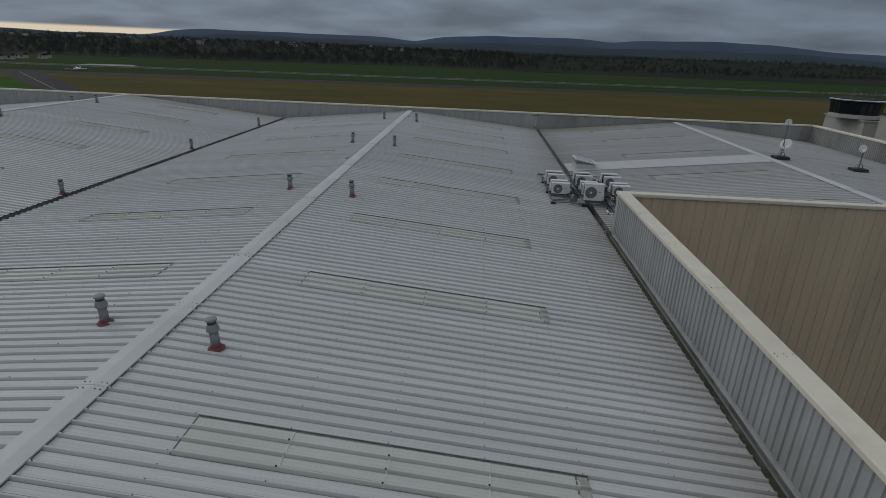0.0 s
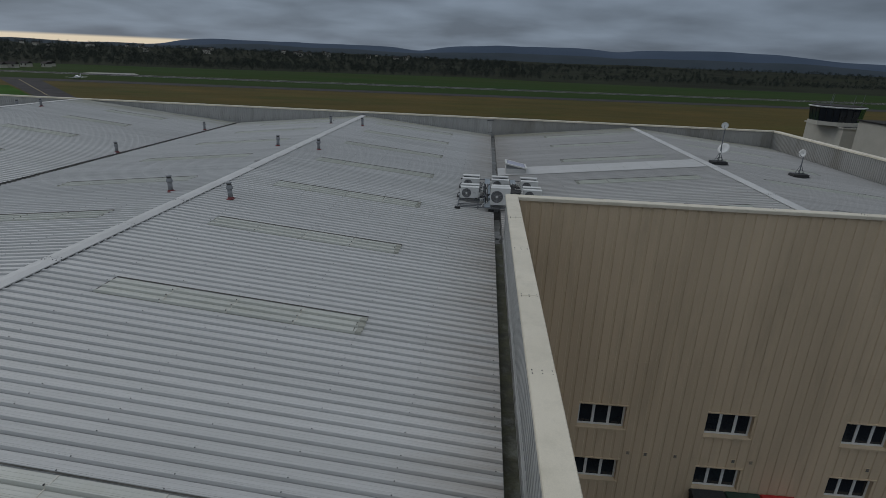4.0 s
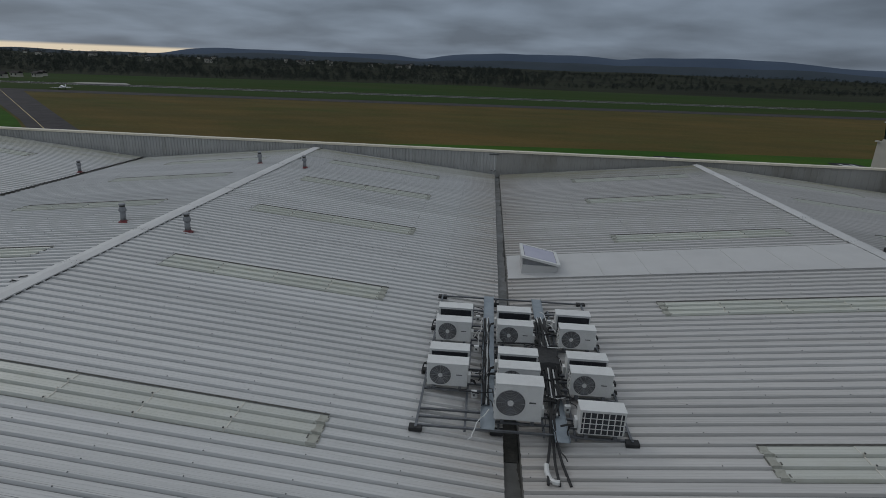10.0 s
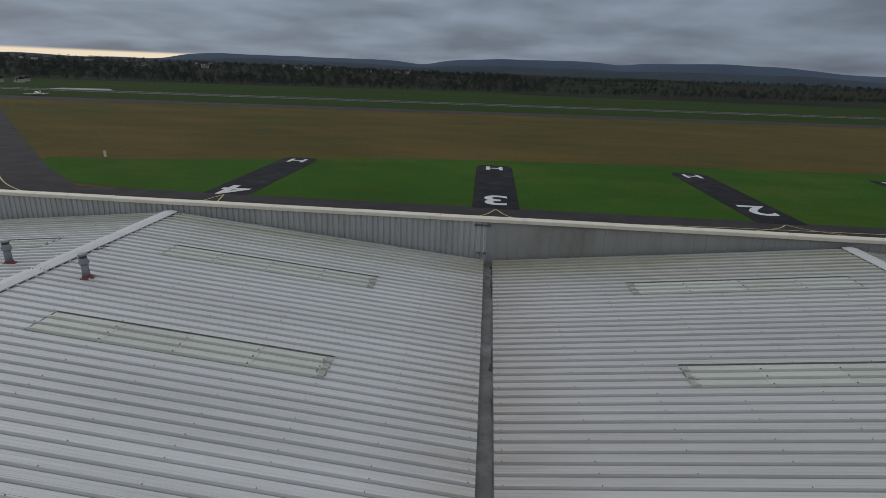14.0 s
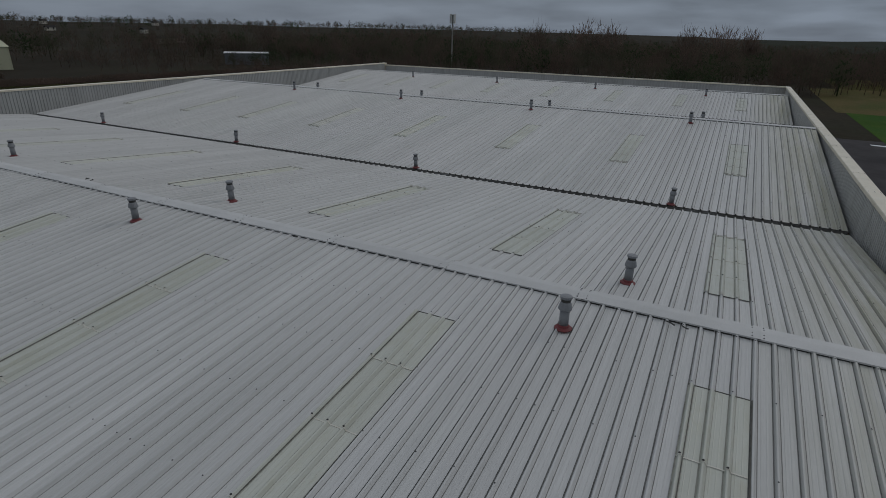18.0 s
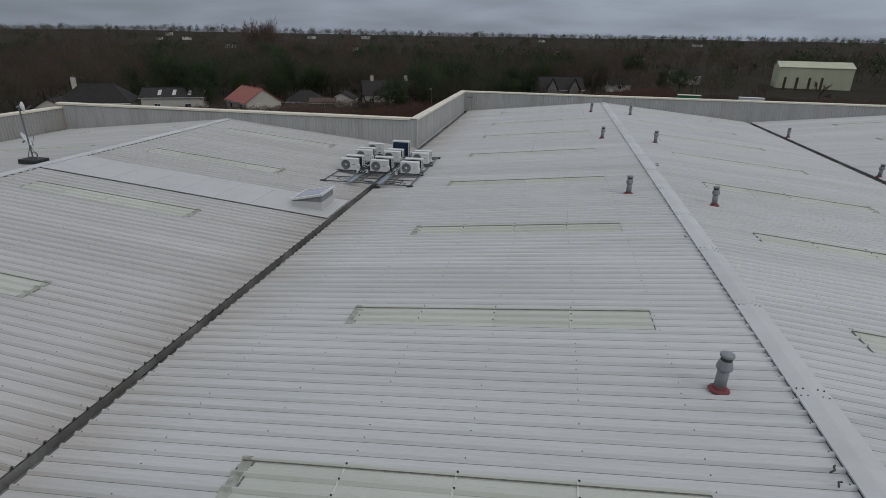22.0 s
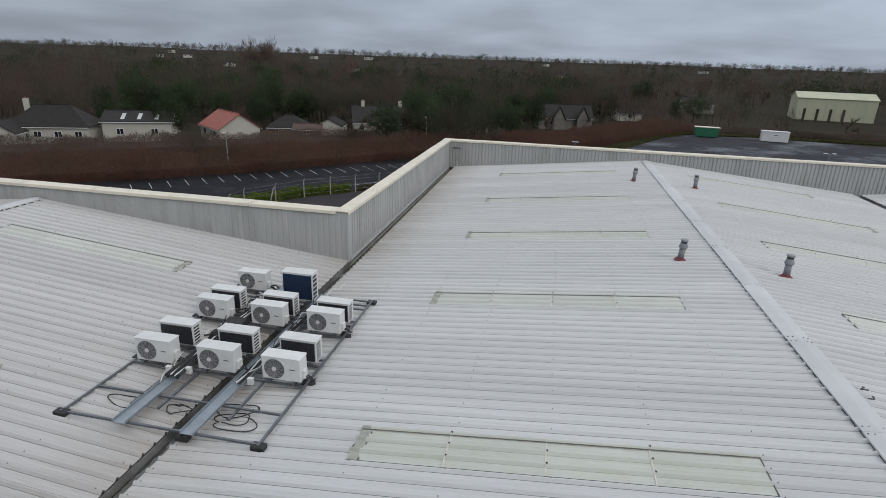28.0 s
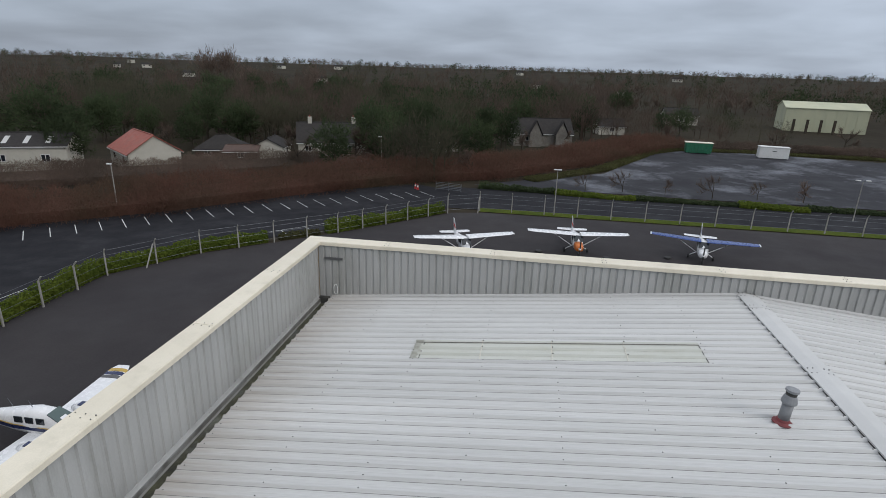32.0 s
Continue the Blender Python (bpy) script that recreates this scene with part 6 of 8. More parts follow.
part("drain_pipe", wire(bmesh.new(), [(0.50, -26.35, 0.36), (0.50, -26.5, 0.33), (0.54, -26.62, 0.30), (0.60, -26.70, 0.32), (0.68, -26.72, 0.33)], 0.045, 8), M_WHITE, lb, "white plastic drain pipe with an elbow")
for k, (y, x1) in enumerate(((-22.1, -0.3), (-22.15, 1.1), (-22.7, -0.28), (-22.75, 1.12), (-24.1, 1.1), (-24.15, 0.52), (-24.7, 1.1), (-24.9, 0.5), (-25.6, 1.1))):
    pts = [(0.8, y, FRAME_Z + 0.15), (0.8 + (x1 - 0.8) * 0.35, y - 0.04, FRAME_Z + 0.22), (0.8 + (x1 - 0.8) * 0.7, y - 0.02, FRAME_Z + 0.19), (x1, y, FRAME_Z + 0.17)]
    part("branch_pipe", wire(bmesh.new(), pts, 0.02, 6), M_RUBBER, lb)
part("lagging_mat", loft(bmesh.new(), [[(0.56, y, FRAME_Z + 0.102), (1.04, y, FRAME_Z + 0.102), (1.02, y, FRAME_Z + 0.102 + h), (0.80, y, FRAME_Z + 0.13 + h), (0.58, y, FRAME_Z + 0.102 + h)] for y, h in ((-22.75, 0.02), (-22.85, 0.12), (-23.2, 0.09), (-23.6, 0.14), (-23.7, 0.02))]), M_RUBBER, lb, "black lagging wrap")

# loose cable loops at the end of the frame
cb = thing("loose_cable", pose(0.1, 0, 0), "coiled black cable lying loose on the roof", "cable")
crng = random.Random(8)
for n, (cx, cy, rr) in enumerate(((-1.0, -20.2, 0.36), (-0.85, -20.35, 0.3), (1.3, -20.3, 0.3), (-0.75, -20.6, 0.38), (0.3, -20.4, 0.22))):
    pts = []
    for j in range(26):
        a = j / 25 * (5.6 + n * 0.5) + n
        r = rr * (1 + 0.12 * math.sin(3 * a + n))
        x, y = cx + r * math.cos(a) * 1.1, cy + r * math.sin(a) * 0.55
        pts.append((x, y, z_at(x + 0.1) + 0.05 + 0.012 * math.sin(2.3 * a) + (0.05 if abs(x) < 0.3 else 0)))
    part("cable_loop", wire(bmesh.new(), pts, 0.011, 5), M_RUBBER, cb)
for n in range(7):
    x0 = crng.choice((-0.7, -0.6, 0.65, 0.95))
    y0 = crng.choice((-21.6, -22.4, -23.7, -24.4))
    pts = [(x0 + crng.uniform(-0.2, 0.2) + 0.5 * (j / 7 - 0.5), y0 - 0.35 * math.sin(j / 7 * 3.1), FRAME_Z + 0.1 + 0.16 * math.sin(j / 7 * 3.14)) for j in range(8)]
    part("cable_lead", wire(bmesh.new(), pts, 0.011, 5), M_WHITE if n % 2 else M_RUBBER, cb)
for n in range(16):
    # leads that sag from the trays to the units
    x0 = crng.choice((-0.62, -0.45, 0.62, 0.84, 1.02))
    y0 = crng.uniform(-20.4, -25.3)
    x1, y1 = x0 + crng.uniform(-0.35, 0.35), y0 - crng.uniform(0.5, 1.5)
    pts = [(x0 + (x1 - x0) * j / 8 + crng.uniform(-0.03, 0.03), y0 + (y1 - y0) * j / 8, FRAME_Z + 0.07 + 0.12 * abs(math.sin(j / 8 * 5 + n)) + crng.uniform(0, 0.03)) for j in range(9)]
    part("cable_lead", wire(bmesh.new(), pts, 0.010, 5), M_WHITE if n % 5 == 0 else M_RUBBER, cb)
for x, y in ((-0.72, -21.2), (0.64, -21.25), (1.04, -21.2), (-0.72, -22.75), (1.04, -23.1), (-0.72, -24.55), (1.02, -24.8)):
    iso = thing("isolator_box", pose(x + 0.1, y, FRAME_Z + 0.02), "small white electrical isolator box on the frame", "switch box", "isolator boxes")
    part("enclosure", box(-0.055, 0.055, -0.04, 0.04, 0.02, 0.16, 0.008), M_WHITE, iso)
    part("switch", box(-0.02, 0.02, -0.055, -0.038, 0.07, 0.11), M_FAN, iso)


# ---------------------------------------------------------------- dish masts on the wing
def dish(parent, at, aim, r=0.30):
    m = look(at, Vector(at) + Vector(aim))
    bm = bmesh.new()
    rings = [[m @ Vector((rr * math.cos(2 * math.pi * k / 18), rr * math.sin(2 * math.pi * k / 18), z)) for k in range(18)] for rr, z in ((0.03, 0.09), (r * 0.6, 0.055), (r, 0.0), (r, -0.015), (r * 0.6, 0.035), (0.02, 0.07))]
    d = part("dish", loft(bm, rings), M_PVC, parent, "white round dish", smooth=True)
    part("feed_arm", tube(bmesh.new(), m @ Vector((0, -r * 0.8, 0)), m @ Vector((0, 0, -0.28)), 0.012, seg=5), M_STEEL, d)
    part("bracket", tube(bmesh.new(), m @ Vector((0, 0, 0.07)), m @ Vector((0, 0, 0.2)), 0.03, seg=6), M_STEEL, d)


def dish_mast(x, y, top, dishes, label):
    z = z_at(x) if abs(x - X_R2) > 0.5 else zs(X_R2 - X_V0 - GUT)
    ob = thing("dish_mast", pose(0, 0, 0), label, "dish mast", "dish masts")
    part("ballast_slab", box(x - 0.42, x + 0.42, y - 0.3, y + 0.3, z + 0.05, z + 0.22, 0.02), M_RUBBER, ob, "black ballast slab")
    part("base_rail", box(x - 0.55, x + 0.55, y - 0.2, y - 0.14, z + 0.03, z + 0.07), M_RUBBER, ob)
    part("base_rail", box(x - 0.55, x + 0.55, y + 0.14, y + 0.2, z + 0.03, z + 0.07), M_RUBBER, ob)
    part("pole", tube(bmesh.new(), (x, y, z + 0.2), (x + 0.03, y + 0.04, top), 0.028, seg=8), M_STEEL, ob)
    for s in (-0.25, 0.25):
        part("brace", tube(bmesh.new(), (x + s, y, z + 0.2), (x, y, z + 0.75), 0.015, seg=5), M_STEEL, ob)
    part("cable_coil", wire(bmesh.new(), [(x + 0.13 * math.cos(k / 2), y - 0.1, z + 0.33 + 0.13 * math.sin(k / 2)) for k in range(26)], 0.014, 5), M_RUBBER, ob, "black coiled cable")
    for at, aim, r in dishes:
        dish(ob, at, aim, r)


dish_mast(12.6, -16.2, 3.5, [((12.55, -16.25, 3.45), (-0.5, -1, 0.05), 0.18), ((12.72, -16.25, 2.2), (-0.75, -0.6, 0.55), 0.32)], "steel mast with two white dishes on a ballast slab")
dish_mast(16.95, -16.5, 2.2, [((16.75, -16.7, 2.2), (-1.0, -0.45, 0.1), 0.22)], "short steel mast with one white dish on a ballast slab")

# lightning tape and outlet bracket on the far parapet
ob = thing("parapet_bracket", pose(0, 0, 0), "dark metal bracket with a cable on the parapet liner", "bracket")
part("bracket", box(-0.45, 0.12, 0.10, 0.15, 1.38, 1.44), M_FAN, ob)
part("cable", wire(bmesh.new(), [(-0.12, 0.11, 1.4), (-0.13, 0.1, 1.0), (-0.08, 0.1, 0.7), (-0.1, 0.08, 0.45), (-0.2, 0.07, 0.4)], 0.012, 5), M_WHITE, ob)
part("lower_bracket", box(-0.32, 0.0, 0.08, 0.13, 0.40, 0.44), M_FAN, ob)
ob = thing("parapet_bracket", pose(0, 0, 0), "dark metal bracket and coiled cable on the corner parapet", "bracket")
part("bracket", box(-0.42, 0.1, Y_NEAR - 0.13, Y_NEAR - 0.09, 1.35, 1.41), M_FAN, ob)
part("cable", wire(bmesh.new(), [(-0.2 + 0.06 * math.cos(k * 0.6), Y_NEAR - 0.1, 0.45 + 0.16 * math.sin(k * 0.6)) for k in range(14)], 0.012, 5), M_WHITE, ob)
part("outlet", box(0.0, 0.28, Y_NEAR - 0.14, Y_NEAR + 0.02, 0.02, 0.2), M_DARKGAP, ob)


# ---------------------------------------------------------------- windows, bins and barrier under the wing wall
n_win = 0
for a, b in WIN_X:
    for z0, z1 in WIN_Z:
        n_win += 1
        wd = thing(f"window_{n_win}", pose((a + b) / 2, Y_NOTCH - 0.13, z0), "white framed three-light window set back in tan cladding", "window")
        wd["kind"] = "structure"
        half, hh = (b - a) / 2, z1 - z0
        fb = bmesh.new()
        bx(fb, -half, half, 0.0, 0.06, 0.0, 0.08)
        bx(fb, -half, half, 0.0, 0.06, hh - 0.08, hh)
        bx(fb, -half, -half + 0.08, 0.0, 0.06, 0.08, hh - 0.08)
        bx(fb, half - 0.08, half, 0.0, 0.06, 0.08, hh - 0.08)
        part("window_frame", fb, M_PVC, wd)
        for k in (-1, 1):
            part("mullion", box(k * half / 3 - 0.055, k * half / 3 + 0.055, -0.004, 0.055, 0.06, hh - 0.06), M_PVC, wd)
        for k in range(3):
            x0 = -half + 0.06 + k * (2 * half - 0.12) / 3
            part("pane", box(x0, x0 + (2 * half - 0.12) / 3, 0.02, 0.035, 0.06, hh - 0.06), M_GLASSDARK, wd)
        part("window_sill", box(-half - 0.05, half + 0.05, -0.25, 0.0, -0.07, -0.002), M_TAN, wd)
        part("head_trim", box(-half - 0.05, half + 0.05, -0.23, -0.17, hh + 0.002, hh + 0.05), M_TAN, wd)
        part("backing", box(-half, half, 0.062, 0.08, 0, hh), M_DARKGAP, wd)


def bin_(x, y, material, label):
    b = thing("wheeled_bin", pose(x, y, GROUND + 0.06), label, "bin", "bins")
    body = loft(bmesh.new(), [[(-0.55, -0.42, 0.15), (0.55, -0.42, 0.15), (0.55, 0.42, 0.15), (-0.55, 0.42, 0.15)], [(-0.68, -0.52, 1.30), (0.68, -0.52, 1.30), (0.68, 0.52, 1.30), (-0.68, 0.52, 1.30)]])
    part("body", body, material, b)
    part("lid", loft(bmesh.new(), [[(-0.71, -0.56, 1.31), (0.71, -0.56, 1.31), (0.71, 0.55, 1.40), (-0.71, 0.55, 1.40)], [(-0.69, -0.54, 1.37), (0.69, -0.54, 1.37), (0.66, 0.5, 1.53), (-0.66, 0.5, 1.53)]]), material, b)
    part("handle_bar", tube(bmesh.new(), (-0.6, 0.57, 1.25), (0.6, 0.57, 1.25), 0.025, seg=6), M_RUBBER, b)
    part("label_bar", box(-0.2, 0.2, -0.555, -0.545, 0.75, 0.8), M_WHITE, b)
    for sx in (-0.5, 0.5):
        for sy in (-0.35, 0.35):
            part("castor", tube(bmesh.new(), (sx - 0.03, sy, 0.09), (sx + 0.03, sy, 0.09), 0.09, seg=10), M_RUBBER, b)


bin_(9.42, -29.72, M_RUBBER, "black wheeled bin against the tan wall")
bin_(10.84, -29.72, M_BINGREEN, "dark green wheeled bin against the tan wall")
bin_(12.26, -29.72, M_RED, "bright red wheeled bin against the tan wall")
for x in (13.35, 14.05):
    c = thing("traffic_cone", pose(x, -29.5, GROUND + 0.06), "orange and white traffic cone", "cone", "traffic cones")
    part("cone", lathe(bmesh.new(), [(0.14, 0.03), (0.03, 0.7)], 12), M_AIRORANGE, c)
    part("band", lathe(bmesh.new(), [(0.098, 0.35), (0.075, 0.5)], 12), M_WHITE, c)
    part("foot", box(-0.18, 0.18, -0.18, 0.18, 0, 0.03), M_RUBBER, c)
br = thing("crowd_barrier", pose(15.9, -29.45, GROUND + 0.06), "grey steel crowd barrier leaning by the wall", "barrier")
for z in (0.2, 1.05):
    part("rail", tube(bmesh.new(), (-1.1, 0, z), (1.1, 0, z), 0.02, seg=6), M_STEEL, br)
for k in range(17):
    part("bar", tube(bmesh.new(), (-1.05 + k * 0.131, 0, 0.2), (-1.05 + k * 0.131, 0, 1.05), 0.009, seg=5), M_STEEL, br)
for s in (-0.8, 0.8):
    part("foot", tube(bmesh.new(), (s, -0.25, 0.015), (s, 0.25, 0.015), 0.015, seg=5), M_STEEL, br)
    part("stem", tube(bmesh.new(), (s, 0, 0.01), (s, 0, 0.2), 0.015, seg=5), M_STEEL, br)
for x, z in ((6.0, -8.6), (6.7, -8.6), (7.9, -8.6), (10.2, -8.6), (10.9, -8.6), (15.4, -8.5)):
    v = thing("wall_vent", pose(x, Y_NOTCH - 0.34, z), "small square vent on the tan wall", "vent", "wall vents")
    part("surround", box(-0.09, 0.09, -0.02, 0.0, -0.09, 0.09), M_TAN, v)
    for k in range(3):
        part("slat", box(-0.06, 0.06, -0.03, -0.021, -0.06 + k * 0.05, -0.03 + k * 0.05), M_FAN, v)


# ---------------------------------------------------------------- control tower
tw = thing("control_tower", pose(0, 0, 0), "white control tower with a dark glazed cab", "control tower")
part("base_block", box(45.3, 52, 27.3, 36, GROUND, -0.40), M_RENDERW, tw)
part("base_coping", box(45.1, 52.2, 27.1, 36.2, -0.40, -0.25), M_RENDERW, tw)
part("terrace_roof", box(45.4, 51.9, 27.4, 35.9, -0.25, -0.21), M_SLATE, tw)
oct_ = [(1, 0.42), (0.42, 1), (-0.42, 1), (-1, 0.42), (-1, -0.42), (-0.42, -1), (0.42, -1), (1, -0.42)]
cx, cy = 46.1, 31.0
part("cab_plinth", loft(bmesh.new(), [[(cx + 2.85 * a, cy + 2.85 * b, z) for a, b in oct_] for z in (-0.21, 0.30)]), M_RENDERW, tw)
for k in range(8):
    (a, b), (c, d) = oct_[k], oct_[(k + 1) % 8]
    for j in range(3):
        u0, u1 = j / 3 + 0.02, (j + 1) / 3 - 0.02
        ring = []
        for z, r in ((0.30, 2.75), (2.05, 2.95)):
            ring.append([(cx + r * (a + (c - a) * u), cy + r * (b + (d - b) * u), z) for u in (u0, u1)])
        q = [Vector(v) for v in (ring[0][0], ring[0][1], ring[1][1], ring[1][0])]
        inn = [v + (Vector((cx, cy, v.z)) - v) * 0.02 for v in q]
        part("cab_pane", loft(bmesh.new(), [q, inn]), M_GLASSDARK, tw)
part("cab_core", loft(bmesh.new(), [[(cx + r * a, cy + r * b, z) for a, b in oct_] for z, r in ((0.30, 2.62), (2.05, 2.8))]), M_DARKGAP, tw)
part("cab_roof", loft(bmesh.new(), [[(cx + r * a, cy + r * b, z) for a, b in oct_] for z, r in ((2.05, 3.05), (2.17, 3.1), (2.21, 3.0))]), M_PVC, tw)
part("roof_felt", loft(bmesh.new(), [[(cx + r * a, cy + r * b, z) for a, b in oct_] for z, r in ((2.215, 2.95), (2.33, 2.75))]), M_SLATE, tw)
for x, y, h in ((44.3, 29.5, 1.5), (45.0, 31, 1.6), (47.6, 30.5, 1.4), (47.9, 29.2, 1.7)):
    part("aerial", tube(bmesh.new(), (x, y, 2.22), (x + 0.15, y, 2.22 + h), 0.04, 0.02, seg=5), M_STEEL, tw)
part("side_block", box(45.3, 63, 18, 24.7, GROUND, 0.9), M_RENDERW, tw)
part("side_coping", box(45.1, 63.2, 17.8, 24.9, 0.9, 1.05), M_SLATE, tw)


# ---------------------------------------------------------------- fuel and service trucks on the apron
def truck(x, y, turn, tank, label):
    t = thing("airfield_truck", pose(x, y, GROUND + 0.07, 0, 0, turn) @ Matrix.Scale(0.88, 4), label, "truck", "airfield trucks")
    # front looks along +y
    part("chassis", box(-0.5, 0.5, -3.6, 2.9, 0.55, 0.8), M_RUBBER, t)
    cab = loft(bmesh.new(), [[(-1.15, 1.2, 0.7), (1.15, 1.2, 0.7), (1.15, 3.1, 0.7), (-1.15, 3.1, 0.7)], [(-1.18, 1.2, 1.7), (1.18, 1.2, 1.7), (1.18, 3.1, 1.7), (-1.18, 3.1, 1.7)], [(-1.05, 1.25, 2.75), (1.05, 1.25, 2.75), (1.05, 2.65, 2.75), (-1.05, 2.65, 2.75)], [(-0.95, 1.35, 2.85), (0.95, 1.35, 2.85), (0.95, 2.5, 2.85), (-0.95, 2.5, 2.85)]])
    cab = part("cab", cab, M_WHITE, t)
    part("windscreen", loft(bmesh.new(), [[(-1.0, 3.1, 1.75), (1.0, 3.1, 1.75), (1.0, 3.06, 1.75), (-1.0, 3.06, 1.75)], [(-0.95, 2.72, 2.65), (0.95, 2.72, 2.65), (0.95, 2.66, 2.65), (-0.95, 2.66, 2.65)]]), M_GLASSDARK, cab)
    for s in (-1, 1):
        part("side_window", box(s * 1.15 - 0.015, s * 1.15 + 0.015, 1.75, 2.6, 1.75, 2.35), M_GLASSDARK, cab)
        part("rear_window", box(s * 0.5 - 0.32, s * 0.5 + 0.32, 1.19, 1.24, 2.1, 2.55), M_GLASSDARK, cab)
        part("mirror", box(s * 1.36 - 0.06, s * 1.36 + 0.06, 2.8, 2.9, 1.7, 2.15), M_RUBBER, cab)
        part("headlight", box(s * 0.85 - 0.15, s * 0.85 + 0.15, 3.09, 3.13, 0.85, 1.05), M_PVC, cab)
    if tank:
        prof = [(1.12 * math.cos(a) , 1.35 + 0.78 * math.sin(a)) for a in [2 * math.pi * k / 18 for k in range(18)]]
        part("tank", loft(bmesh.new(), [[(px * s, y_, 1.55 + (pz - 1.35) * s) for px, pz in prof] for y_, s in ((-3.7, 0.8), (-3.6, 1), (0.9, 1), (1.0, 0.8))]), M_WHITE, t)
        part("walkway", box(-0.35, 0.35, -3.3, 0.6, 2.34, 2.4), M_STEEL, t)
        for yy in (-2.6, -1.0):
            part("hatch", tube(bmesh.new(), (0, yy, 2.38), (0, yy, 2.48), 0.28, seg=14), M_PVC, t)
        for s in (-0.4, 0.4):
            part("hand_rail", wire(bmesh.new(), [(s, -3.2, 2.4), (s, -3.2, 2.75), (s, 0.5, 2.75), (s, 0.5, 2.4)], 0.02, 5), M_STEEL, t)
    else:
        part("rear_body", box(-1.2, 1.2, -3.7, 0.95, 0.85, 2.3, 0.12), M_WHITE, t)
        part("roof_hatch", box(-0.5, 0.5, -2.4, -1.2, 2.3, 2.34), M_STEEL, t)
        for k in range(3):
            part("locker_door", box(1.19, 1.215, -3.4 + k * 1.4, -2.2 + k * 1.4, 1.0, 2.1), M_PVC, t)
    bar = part("beacon_bar", box(-0.65, 0.65, 1.9, 2.15, 2.86, 2.95), M_WHITE, cab)
    for s in (-0.5, 0.5):
        part("beacon", box(s - 0.14, s + 0.14, 1.92, 2.13, 2.95, 3.05, 0.02), M_AMBER if tank else M_PVC, bar, "amber beacon lens" if tank else "")
    for s in (-1, 1):
        for yy in (2.2, -2.2):
            wh = part("wheel", tube(bmesh.new(), (s * 0.82, yy, 0.5), (s * 1.12, yy, 0.5), 0.5, seg=18), M_RUBBER, t)
            part("rim", tube(bmesh.new(), (s * 1.1, yy, 0.5), (s * 1.135, yy, 0.5), 0.27, seg=12), M_STEEL, wh)


truck(13.0, 25.3, 4, False, "white airfield service truck with a box body")
truck(16.6, 25.1, 8, True, "white fuel tanker truck with an amber beacon bar")


# ---------------------------------------------------------------- light aircraft
def blade(root, tip, chord0, chord1, thick, lead):
    """A tapered wing or tail surface from root to tip; lead points to its leading edge."""
    root, tip, lead = Vector(root), Vector(tip), Vector(lead).normalized()
    n = (tip - root).normalized().cross(lead).normalized()
    rings = []
    for t, e in ((0, 1.0), (0.93, 1.0), (1.0, 0.55)):
        c = root.lerp(tip, t)
        ch = (chord0 + (chord1 - chord0) * t) * (1 if e == 1 else 0.7)
        th = thick * (1 - 0.4 * t) * e
        rings.append([c + lead * ch * u + n * th * v for u, v in ((0.5, 0.0), (0.38, 0.5), (0.05, 0.6), (-0.5, 0.06), (-0.5, -0.06), (0.05, -0.35), (0.38, -0.35))])
    return loft(bmesh.new(), rings)


def body_rings(stations, seg=12):
    """Rounded cross-sections along y: (y, half width, bottom z, top z)."""
    rings = []
    for y, w, z0, z1 in stations:
        c, h = (z0 + z1) / 2, (z1 - z0) / 2
        ring = []
        for k in range(seg):
            a = 2 * math.pi * k / seg
            ca, sa = math.cos(a), math.sin(a)
            ring.append((w * math.copysign(abs(ca) ** 0.75, ca), y, c + h * math.copysign(abs(sa) ** 0.75, sa)))
        rings.append(ring)
    return rings


